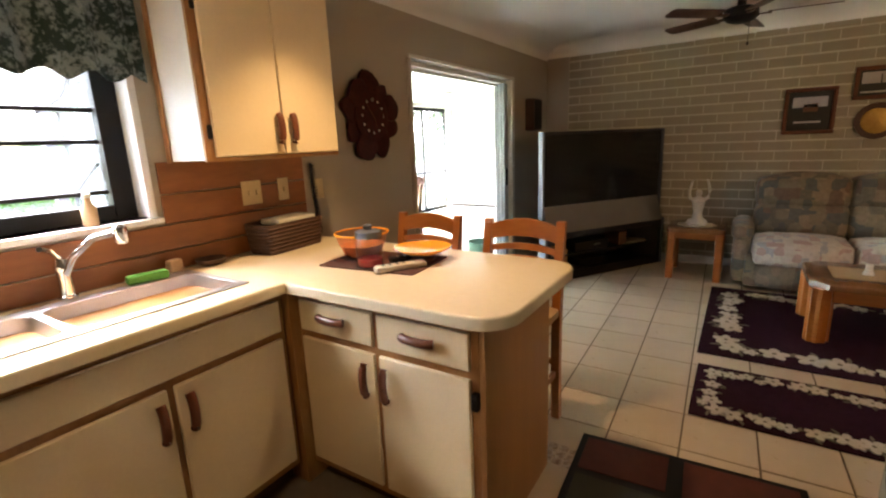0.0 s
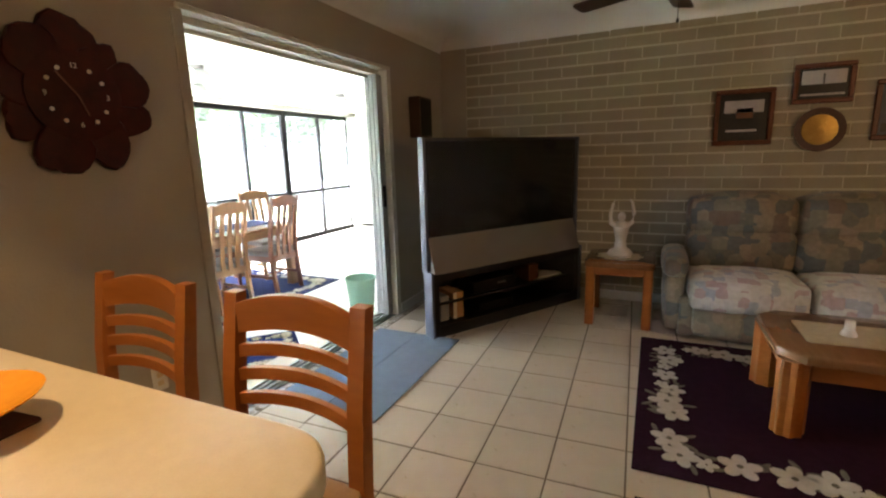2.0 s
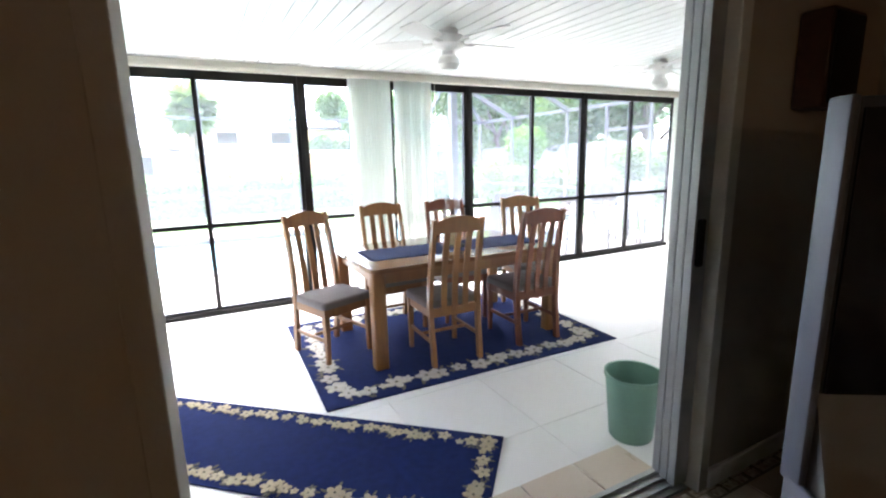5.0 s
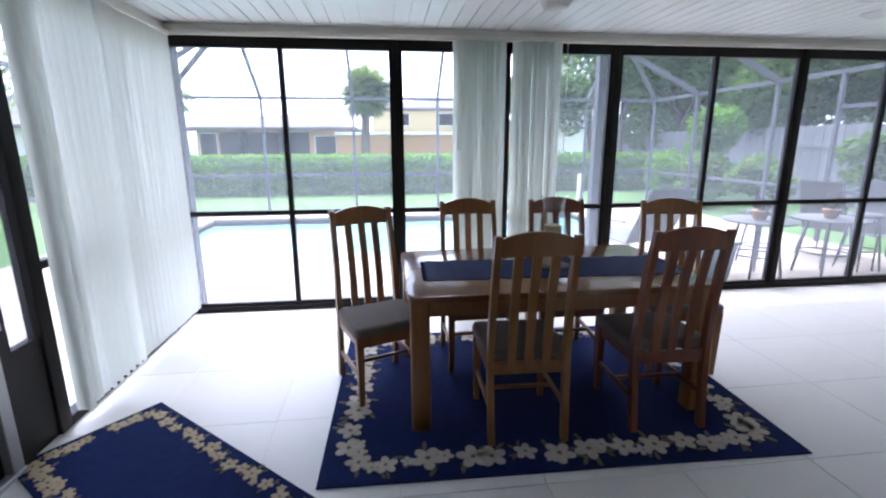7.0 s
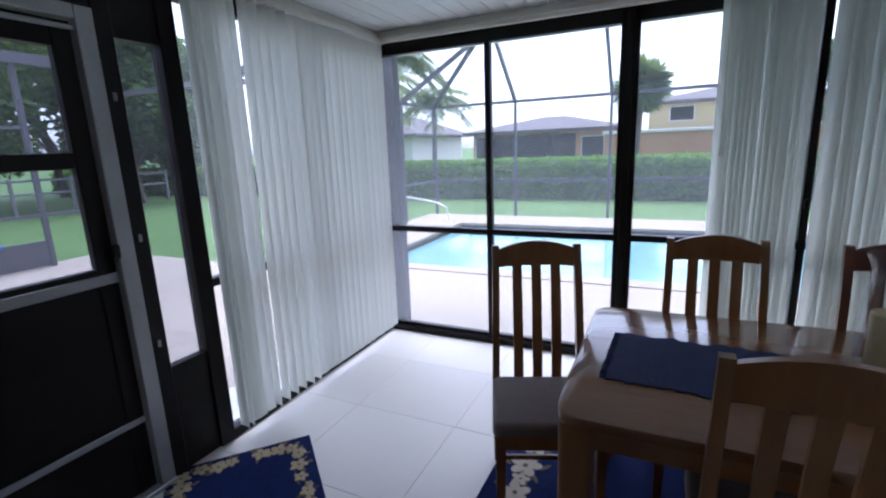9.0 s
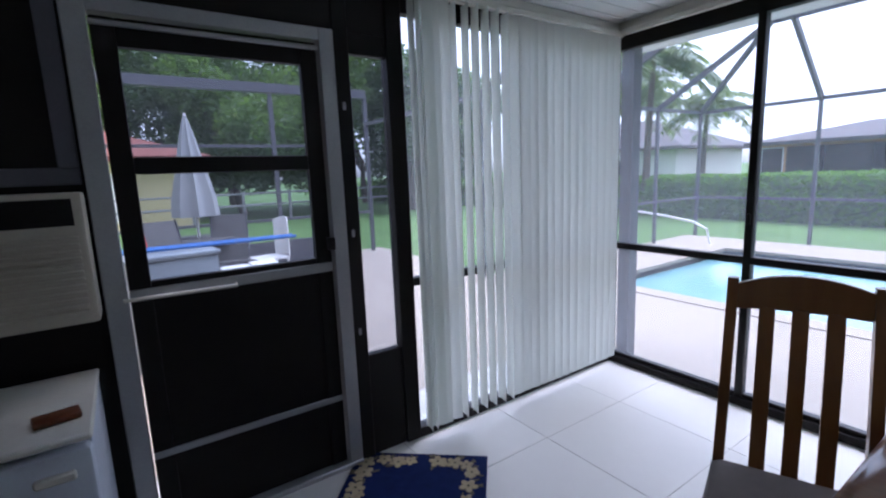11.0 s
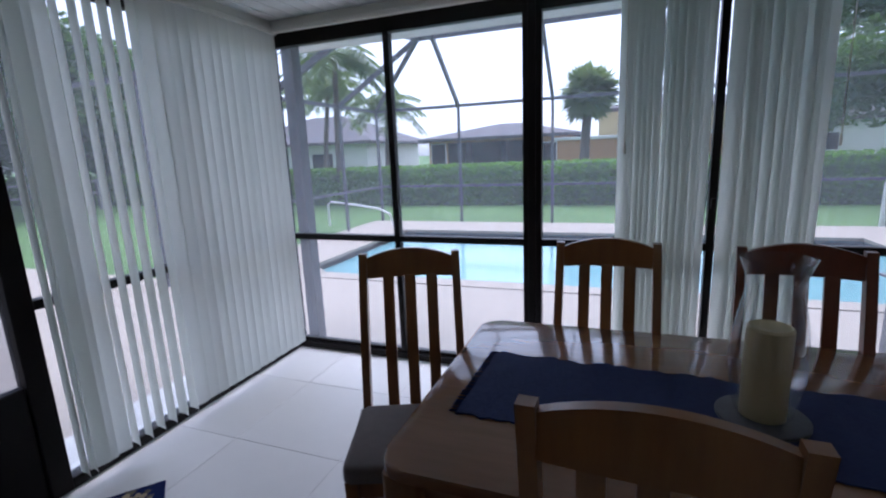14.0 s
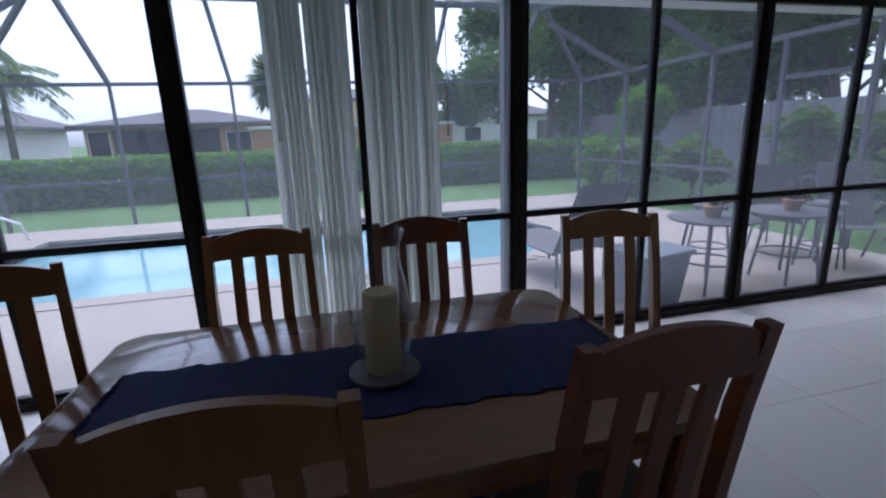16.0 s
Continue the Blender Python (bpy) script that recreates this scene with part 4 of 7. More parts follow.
def bar_chair():
    """A counter chair: front at -y, back at +y; seat at 0.61 m."""
    th = thing("bar_chair", "honey-stained wooden ladder-back counter chair with a wooden seat", "chair", group="chairs at the peninsula")
    for s in (-1, 1):
        bm = bmesh.new()
        rings = []
        for z, y in ((0, 0.20), (0.3, 0.185), (0.6, 0.19), (0.8, 0.205), (1.0, 0.235), (1.03, 0.24)):
            w, d = 0.021, 0.02 if z < 0.9 else 0.017
            rings.append([(s * 0.195 + a * w, y + b * d, z) for a, b in ((-1, -1), (1, -1), (1, 1), (-1, 1))])
        ring_loft(bm, rings)
        part("back_post", bm, M["honey"], th)
        bm = bmesh.new()
        rings = [[(s * 0.185 + a * w, -0.19 + b * w, z) for a, b in ((-1, -1), (1, -1), (1, 1), (-1, 1))] for z, w in ((0, 0.017), (0.58, 0.021))]
        ring_loft(bm, rings)
        part("leg", bm, M["honey"], th)
        bm = bmesh.new()
        box(bm, s * 0.19 - 0.011, s * 0.19 + 0.011, -0.175, 0.18, 0.24, 0.275, 0.004)
        part("side_stretcher", bm, M["honey"], th)
    bm = bmesh.new()
    curved_board(bm, -0.175, 0.175, 0.925, 1.005, 0.226, 0.022, 0.03, 0.022, 0.02)
    part("top_rail", bm, M["honey"], th)
    for z in (0.735, 0.80, 0.862):
        bm = bmesh.new()
        curved_board(bm, -0.175, 0.175, z, z + 0.032, 0.203 + (z - 0.735) * 0.12, 0.018, 0.014, 0.022, 0.014)
        part("back_slat", bm, M["honey"], th)
    bm = bmesh.new()
    prism(bm, rounded(-0.215, 0.215, -0.22, 0.185, 0.035, 4), 0.575, 0.61, 0.01, 2)
    part("seat", bm, M["rush"], th, "lighter wooden plank seat")
    for y in (-0.19, 0.19):
        bm = bmesh.new()
        box(bm, -0.17, 0.17, y - 0.011, y + 0.011, 0.17 if y < 0 else 0.30, 0.20 if y < 0 else 0.33, 0.004)
        part("stretcher", bm, M["honey"], th)
    bm = bmesh.new()
    box(bm, -0.18, 0.18, -0.19, 0.18, 0.53, 0.575)
    part("seat_frame", bm, M["honey"], th)
    return th


bc = bar_chair()
bc.matrix_basis = pose(1.205, 3.16, 0, 0, 0, 0)
copy_thing(bc, pose(0.61, 3.175, 0, 0, 0, -2))

# ---------------------------------------------------------------- family room
# Corner television: screen, sloped silver speaker panel, open shelf below.
tv = thing("television", "large black rear-projection television with a silver speaker panel", "television", 0.888, 6.253, 0, 57.7)
W = 0.80
bm = bmesh.new()
rings = [[(-W, -0.03, z), (W, -0.03, z), (W * 0.72, 0.32, z), (-W * 0.72, 0.32, z)] for z in (0.72, 1.485)]
ring_loft(bm, rings)
bmesh.ops.bevel(bm, geom=bm.edges[:], offset=0.012, segments=2, affect="EDGES")
part("cabinet_top", bm, M["tv_black"], tv)
bx("screen", tv, M["screen"], -W + 0.035, W - 0.035, -0.036, -0.028, 0.765, 1.46, 0.002, "dark glossy screen")
for s in (-1, 1):
    bm = bmesh.new()
    box(bm, s * W - 0.012, s * W + 0.012, -0.055, 0.02, 0.50, 1.487, 0.008, None, 2)
    box(bm, s * (W + 0.002) - 0.012, s * (W + 0.002) + 0.012, -0.118, 0.0, 0.0, 0.52, 0.008, None, 2)
    part("side_trim", bm, M["tv_edge"], tv, "blue-grey side trim")
bm = bmesh.new()
ring_loft(bm, [[(x, -0.03, 0.765), (x, -0.115, 0.50), (x, 0.05, 0.50), (x, 0.05, 0.765)] for x in (-W + 0.02, W - 0.02)])
part("speaker_panel", bm, M["silver"], tv, "sloped silver speaker grille")
for nm, z0, z1 in (("stand_top", 0.44, 0.50), ("stand_base", 0.0, 0.09)):
    bm = bmesh.new()
    prism(bm, [(-W + 0.01, -0.10), (W - 0.01, -0.10), (W * 0.72, 0.30), (-W * 0.72, 0.30)], z0, z1)
    part(nm, bm, M["tv_black"], tv)
for q in (-1, 1):
    bm = bmesh.new()
    side = [(q * (W - 0.012), -0.10), (q * (W - 0.06), -0.10), (q * (W * 0.72 - 0.05), 0.27), (q * W * 0.72, 0.27)]
    prism(bm, side if q < 0 else side[::-1], 0.09, 0.44)
    part("stand_side", bm, M["tv_black"], tv)
bx("stand_back", tv, M["tv_black"], -W * 0.7, W * 0.7, 0.271, 0.299, 0.09, 0.44, 0)
bm = bmesh.new()
prism(bm, [(-W + 0.08, -0.05), (W - 0.08, -0.05), (W * 0.7, 0.27), (-W * 0.7, 0.27)], 0.235, 0.25)
part("shelf", bm, M["tv_black"], tv)
# On the shelf.
for nm, lb, ct, x0, x1, z0, z1, m in (("book", "orange and cream book standing on the television shelf", "book", -0.56, -0.46, 0.09, 0.30, "stucco_tan"), ("box", "grey box beside the books on the television shelf", "box", -0.68, -0.60, 0.09, 0.29, "canvas"),
                                      ("video_player", "black video player on the television shelf", "video player", -0.36, 0.10, 0.25, 0.35, "black"), ("photo_card", "small red and white card on the television shelf", "card", 0.25, 0.36, 0.25, 0.40, "photo_brown"), ("magazine", "magazines lying on the television shelf", "magazine", 0.30, 0.66, 0.25, 0.27, "paper"),
                                      ("cable_box", "black set-top box under the television", "cable box", -0.30, 0.06, 0.09, 0.16, "black")):
    t2 = thing(nm, lb, ct, 0.888, 6.253, 0, 57.7)
    bx("case", t2, M[m], x0, x1, -0.02, 0.20, z0, z1, 0.005)
    if nm == "video_player":
        bx("display", t2, M["silver"], x0 + 0.25, x0 + 0.34, -0.025, -0.018, z0 + 0.05, z0 + 0.065, 0.001)
    if nm == "book":
        bx("cover_band", t2, M["paper"], x0 - 0.001, x0 + 0.03, -0.024, -0.018, z0, z1, 0.001)

spk = thing("wall_speaker", "dark wooden wall speaker by the door", "speaker", 0.0, 6.41, 1.52)
bx("case", spk, M["darkwood"], 0.005, 0.11, -0.12, 0.12, 0, 0.345, 0.006)
bx("grille", spk, M["black"], 0.11, 0.118, -0.105, 0.105, 0.015, 0.33, 0.004)

# End table and statue.
et = thing("end_table", "square honey oak end table with rounded corner legs", "end table", 1.78, 6.50)
bm = bmesh.new()
prism(bm, rounded(-0.255, 0.255, -0.27, 0.27, 0.05, 5), 0.475, 0.515, 0.012, 3)
part("tabletop", bm, M["oak_top"], et)
bm = bmesh.new()
for p in ((-0.22, 0.22, -0.245, -0.225), (-0.22, 0.22, 0.225, 0.245), (-0.235, -0.215, -0.225, 0.225), (0.215, 0.235, -0.225, 0.225)):
    box(bm, *p, 0.41, 0.475, 0.003)
part("apron", bm, M["honey"], et)
for x in (-1, 1):
    for y in (-1, 1):
        bm = bmesh.new()
        prism(bm, rounded(x * 0.21 - 0.035, x * 0.21 + 0.035, y * 0.222 - 0.035, y * 0.222 + 0.035, 0.016, 3), 0, 0.475)
        part("leg", bm, M["honey"], et)
bm = bmesh.new()
n = 40
ring = [((0.17 + 0.012 * math.cos(a * 9)) * math.cos(a), (0.15 + 0.012 * math.cos(a * 9)) * math.sin(a)) for a in [2 * math.pi * i / n for i in range(n)]]
prism(bm, ring, 0, 0.003)
d = solid("doily", bm, M["paper"], "white scalloped doily on the end table", "doily")
d.matrix_basis = pose(1.77, 6.50, 0.516)
bm = bmesh.new()
lathe(bm, [(0.085, 0), (0.09, 0.012), (0.075, 0.03), (0.05, 0.06), (0.042, 0.13), (0.055, 0.20), (0.062, 0.24), (0.04, 0.275), (0.02, 0.285), (0.03, 0.31), (0.03, 0.335), (0.012, 0.355)], 18)
for s in (-1, 1):
    tube(bm, [(s * 0.03, 0, 0.24), (s * 0.085, 0, 0.27), (s * 0.095, -0.01, 0.34), (s * 0.075, -0.01, 0.43), (s * 0.06, -0.01, 0.455)], 0.022, 10, 0.008)
    tube(bm, [(s * 0.02, 0.01, 0.05), (s * 0.07, 0.02, 0.04), (s * 0.10, 0.01, 0.012)], 0.022, 8, 0.012)
st = solid("statue", bm, M["ceramic"], "white ceramic statue with raised arms on the end table", "statue")
st.matrix_basis = pose(1.77, 6.50, 0.519, 0, 0, 25)


# Sofa.
def cushion(bm, x0, x1, y0, y1, z0, z1, puff=0.03, nx=8, nz=6):
    """A soft block: sides pillowed outwards, edges rounded."""
    g = bmesh.ops.create_cube(bm, size=1.0)["verts"]
    bmesh.ops.subdivide_edges(bm, edges=list({e for v in g for e in v.link_edges}), cuts=5, use_grid_fill=True)
    vs = [v for v in bm.verts if max(abs(v.co.x), abs(v.co.y), abs(v.co.z)) <= 0.5001 and not v.tag]
    for v in vs:
        p = v.co.copy()
        k = [1 - (2 * abs(c)) ** 4 * 0.0 for c in p]
        q = p.copy()
        e = 0.5 * V((math.copysign(abs(2 * p.x) ** 1, p.x), math.copysign(abs(2 * p.y) ** 1, p.y), math.copysign(abs(2 * p.z) ** 1, p.z)))
        dx, dy, dz = (1 - (2 * p.x) ** 2), (1 - (2 * p.y) ** 2), (1 - (2 * p.z) ** 2)
        sx, sy, sz = x1 - x0, y1 - y0, z1 - z0
        x, y, z = e.x * sx, e.y * sy, e.z * sz
        r = 0.05
        # Round the edges, then puff the faces.
        cx, cy, cz = max(-sx / 2 + r, min(sx / 2 - r, x)), max(-sy / 2 + r, min(sy / 2 - r, y)), max(-sz / 2 + r, min(sz / 2 - r, z))
        d = V((x - cx, y - cy, z - cz))
        if d.length > 1e-6:
            d = d.normalized() * min(r, d.length)
        x, y, z = cx + d.x, cy + d.y, cz + d.z
        x += math.copysign(puff * 0.4 * dy * dz, x) if abs(p.x) > 0.49 else 0
        y += math.copysign(puff * dx * dz, y) if abs(p.y) > 0.49 else 0
        z += math.copysign(puff * 0.8 * dx * dy, z) if abs(p.z) > 0.49 else 0
        w = 0.006 * noise.noise(V((x * 9 + x0 * 7, y * 9, z * 9)))
        v.co = V(((x0 + x1) / 2 + x, (y0 + y1) / 2 + y + w, (z0 + z1) / 2 + z + w))
        v.tag = True


sofa = thing("sofa", "three-seat recliner sofa in faded plaid with pale floral seat covers", "sofa", 2.10, 6.02, 0)
SW = 0.685
bx("base", sofa, M["plaid"], 0.10, 2.30, 0.10, 0.85, 0.04, 0.33, 0.02, "", 2)
for k in range(3):
    a = 0.16 + k * (SW + 0.012)
    for nm, p, m, pf in (("footrest", (a + 0.03, a + SW - 0.03, 0.06, 0.16, 0.05, 0.30), "plaid", 0.02), ("seat_cushion", (a, a + SW, 0.02, 0.58, 0.25, 0.475), "floral", 0.03),
                         ("lumbar_cushion", (a, a + SW, 0.52, 0.80, 0.44, 0.745), "plaid", 0.05), ("headrest", (a, a + SW, 0.56, 0.88, 0.70, 0.985), "plaid", 0.06)):
        bm = bmesh.new()
        cushion(bm, *p, pf)
        part(nm, bm, M[m], sofa, "pale floral seat cushion" if m == "floral" else "")
for x in (-0.02, 2.24):
    bm = bmesh.new()
    cushion(bm, x + 0.02, x + 0.16, 0.14, 0.86, 0.05, 0.50, 0.01)
    part("arm", bm, M["plaid"], sofa)
    bm = bmesh.new()
    cushion(bm, x, x + 0.17, 0.12, 0.80, 0.45, 0.595, 0.02)
    part("arm_pad", bm, M["plaid"], sofa)


# Flowered rugs.
def flower_rug(name, label, lx, ly, ground, petal_m, m, border, size, seed, inner=True):
    """A rug with a border of five-petalled flowers and leaves, in pile a little proud of the ground."""
    rnd = random.Random(seed)
    th = thing(name, label, "rug")
    th.matrix_basis = m
    bx("ground_weave", th, ground, -lx / 2, lx / 2, -ly / 2, ly / 2, 0.001, 0.010, 0.003)
    fl, lf = bmesh.new(), bmesh.new()

    def blob(bm, cx, cy, rx, ry, ang, z0, z1, n=9):
        c, s = math.cos(ang), math.sin(ang)
        pts = []
        for i in range(n):
            t = 2 * math.pi * i / n
            u, v = rx * math.cos(t), ry * math.sin(t)
            pts.append((cx + u * c - v * s, cy + u * s + v * c))
        prism(bm, pts, z0, z1)

    x, y = lx / 2 - border, ly / 2 - border
    legs = [((-x, -y), (x, -y)), ((x, -y), (x, y)), ((x, y), (-x, y)), ((-x, y), (-x, -y))]
    for (ax, ay), (bx_, by_) in legs:
        ln = math.hypot(bx_ - ax, by_ - ay)
        n = max(2, round(ln / (size * 2.15)))
        for i in range(n):
            u = (i + 0.5 * rnd.random()) / n
            cx, cy = ax + (bx_ - ax) * u + rnd.uniform(-0.25, 0.25) * size, ay + (by_ - ay) * u + rnd.uniform(-0.35, 0.35) * size
            r, a0 = size * rnd.uniform(0.75, 1.1), rnd.uniform(0, 6)
            for k in range(5):
                a = a0 + k * 2 * math.pi / 5
                blob(fl, cx + math.cos(a) * r * 0.58, cy + math.sin(a) * r * 0.58, r * 0.46, r * 0.34, a, 0.009, 0.0135)
            for k in range(4):
                a = rnd.uniform(0, 6.28)
                blob(lf, cx + math.cos(a) * r * 1.2, cy + math.sin(a) * r * 1.2, r * 0.45, r * 0.15, a + rnd.uniform(-0.7, 0.7), 0.009, 0.012, 7)
            blob(lf, cx, cy, r * 0.16, r * 0.16, 0, 0.012, 0.0145, 6)
            if rnd.random() < 0.8:
                u2 = u + 0.5 / n
                cx, cy = ax + (bx_ - ax) * u2 + rnd.uniform(-0.6, 0.6) * size, ay + (by_ - ay) * u2 + rnd.uniform(-0.6, 0.6) * size
                for k in range(5):
                    a = a0 + k * 2 * math.pi / 5
                    blob(fl, cx + math.cos(a) * r * 0.33, cy + math.sin(a) * r * 0.33, r * 0.28, r * 0.2, a, 0.009, 0.013, 7)
    tagged(part("flower_border", fl, petal_m, th, "cream flowers woven along the edge", False), kind="stuff")
    tagged(part("leaf_border", lf, M["leafrug"], th, "olive leaves woven along the edge", False), kind="stuff")
    return th


flower_rug("area_rug", "large wine-red rug with a cream flower border under the coffee table", 2.35, 1.575, M["wine"], M["petal"], pose(1.965 + 1.175, 5.30, 0), 0.17, 0.085, 3)
flower_rug("floor_runner", "narrow wine-red runner rug with a cream flower border", 1.6, 0.635, M["wine"], M["petal"], pose(1.985 + 0.8, 4.02, 0), 0.085, 0.052, 5)
flower_rug("porch_rug", "navy blue rug with a cream flower border under the dining table", 1.68, 2.40, M["navy"], M["petal"], pose(-2.42, 6.02, LZ, 0, 0, -1.5), 0.14, 0.075, 7)
flower_rug("porch_runner", "navy blue runner rug with a tan flower border on the porch", 2.40, 0.69, M["navy"], M["petal_tan"], pose(-1.407, 4.457, LZ, 0, 0, 48.5), 0.075, 0.045, 9)

dm = thing("door_mat", "plain slate-blue door mat inside the sliding door", "mat", 0.385, 4.99, 0.0)
for y0, y1 in ((-0.59, 0.59),):
    bx("half", dm, M["matblue"], -0.345, -0.004, y0, y1, 0.001, 0.010, 0.003)
    bx("half", dm, M["matblue"], 0.004, 0.345, y0, y1, 0.001, 0.010, 0.003)
bx("fold", dm, M["matblue"], -0.006, 0.006, -0.588, 0.588, 0.001, 0.007, 0)

# Coffee table.
ct = thing("coffee_table", "honey oak coffee table with fluted corner columns", "coffee table", 3.16, 5.335)
CX, CY, CC = 0.60, 0.34, 0.10
oct_ = [(-CX + CC, -CY), (CX - CC, -CY), (CX, -CY + CC), (CX, CY - CC), (CX - CC, CY), (-CX + CC, CY), (-CX, CY - CC), (-CX, -CY + CC)]
bm = bmesh.new()
prism(bm, oct_, 0.385, 0.43, 0.014, 3)
part("tabletop", bm, M["oak_top"], ct)
bm = bmesh.new()
prism(bm, [(x * 0.93, y * 0.9) for x, y in oct_], 0.30, 0.386)
part("apron", bm, M["honey"], ct)
for sx in (-1, 1):
    for sy in (-1, 1):
        bm = bmesh.new()
        n = 32
        o = [((0.062 + 0.005 * math.cos(8 * 2 * math.pi * i / n)) * math.cos(2 * math.pi * i / n) * 1.15, (0.062 + 0.005 * math.cos(8 * 2 * math.pi * i / n)) * math.sin(2 * math.pi * i / n)) for i in range(n)]
        m = Matrix.Translation((sx * (CX - 0.075), sy * (CY - 0.075), 0)) @ pose(0, 0, 0, 0, 0, 45 * sx * sy)
        prism(bm, o, 0, 0.386)
        bmesh.ops.transform(bm, matrix=m, verts=bm.verts[:])
        part("leg", bm, M["honey"], ct, "fluted oak column leg")
bm = bmesh.new()
prism(bm, rounded(-0.46, 0.46, -0.16, 0.16, 0.02, 3), 0, 0.004)
d = solid("table_scarf", bm, mat("scarf", (0.50, 0.40, 0.27), 0.9, (0.40, 0.31, 0.2), 30, 0.8, 0.3, 120), "tan woven scarf on the coffee table", "table runner")
d.matrix_basis = pose(3.16, 5.335, 0.431)
d = thing("candle_holder", "small white candle stub in a holder on the coffee table", "candle", 2.90, 5.33, 0.4355)
bm = bmesh.new()
lathe(bm, [(0.035, 0), (0.03, 0.02), (0.022, 0.03), (0.022, 0.07), (0.018, 0.075)], 14)
part("stub", bm, M["ceramic"], d)
d = thing("fruit_dish", "white oval dish of green ornaments on the coffee table", "dish", 3.20, 5.37, 0.4355)
bm = bmesh.new()
lathe(bm, [(0.06, 0), (0.10, 0.014), (0.135, 0.035), (0.128, 0.036), (0.06, 0.012)], 24)
part("dish", bm, M["ceramic"], d)
rnd = random.Random(4)
for k in range(7):
    bm = bmesh.new()
    bmesh.ops.create_icosphere(bm, subdivisions=1, radius=rnd.uniform(0.022, 0.034), matrix=Matrix.Translation((rnd.uniform(-0.07, 0.07), rnd.uniform(-0.05, 0.05), 0.045)))
    part("ornament", bm, mat("ornament", (0.03, 0.12, 0.06), 0.5, (0.02, 0.07, 0.035)) if k % 3 else M["stucco_tan"], d)
d = thing("glass_bowl", "clear glass bowl of red potpourri on the coffee table", "bowl", 3.48, 5.37, 0.4355)
bm = bmesh.new()
lathe(bm, [(0.05, 0), (0.085, 0.03), (0.09, 0.08), (0.06, 0.125), (0.064, 0.135)], 22, cap=False)
part("bowl", bm, M["clear"], d)
bm = bmesh.new()
lathe(bm, [(0.045, 0.004), (0.075, 0.03), (0.07, 0.07), (0.001, 0.085)], 16)
part("potpourri", bm, M["red"], d, "red potpourri")


# Pictures and plate on the brick wall.
def picture(label, x0, x1, z0, z1, back, shapes, tilt=0):
    w, h = x1 - x0, z1 - z0
    th = thing("framed_picture", label, "picture", group="pictures on the brick wall")
    th.matrix_basis = Matrix.Translation(((x0 + x1) / 2, BY - 0.008, (z0 + z1) / 2)) @ pose(0, 0, 0, 0, tilt, 0)
    f = 0.035
    for p in ((-w / 2, w / 2, -0.028, 0, h / 2 - f, h / 2), (-w / 2, w / 2, -0.028, 0, -h / 2, -h / 2 + f), (-w / 2, -w / 2 + f, -0.028, 0, -h / 2 + f, h / 2 - f), (w / 2 - f, w / 2, -0.028, 0, -h / 2 + f, h / 2 - f)):
        bx("frame_bar", th, M["handle"], *p, 0.006)
    bx("print", th, M[back], -w / 2 + f, w / 2 - f, -0.012, -0.002, -h / 2 + f, h / 2 - f, 0)
    for a, b, c, e, m in shapes:
        bx("print_patch", th, M[m], a * w, b * w, -0.0145, -0.012, c * h, e * h, 0.0006)
    return th


picture("dark wood framed print of a red-brown building under a pale sky", 2.40, 2.80, 1.37, 1.795, "photo_dark", [(-0.33, 0.33, 0.08, 0.30, "photo_sky"), (-0.12, 0.16, -0.02, 0.16, "photo_brown"), (-0.28, 0.24, -0.26, -0.22, "photo_sky")])
picture("dark wood framed print of a tower on the skyline", 2.90, 3.27, 1.655, 1.94, "photo_dark", [(-0.36, 0.36, -0.02, 0.32, "photo_sky"), (-0.02, 0.02, -0.02, 0.24, "photo_dark"), (-0.36, 0.36, -0.30, -0.25, "photo_sky")])
picture("dark wood framed blue print of a figure by water", 3.395, 3.77, 1.375, 1.795, "photo_blue", [(-0.36, 0.36, 0.16, 0.36, "cage"), (-0.18, 0.06, -0.10, 0.24, "photo_dark"), (-0.36, 0.36, -0.36, -0.22, "photo_dark")])
pl = thing("wall_plate", "round brass relief plate hung on the brick wall", "plate")
pl.matrix_basis = Matrix.Translation((3.095, BY - 0.008, 1.465)) @ pose(0, 0, 0, 90, 0, 0)
bm = bmesh.new()
lathe(bm, [(0.10, 0.002), (0.155, 0.012), (0.16, 0.02), (0.115, 0.016)], 32)
part("rim", bm, M["darkwood"], pl)
bm = bmesh.new()
lathe(bm, [(0.115, 0.010), (0.11, 0.022), (0.06, 0.026), (0.0005, 0.032)], 28)
part("relief", bm, M["gold"], pl, "embossed brass centre")

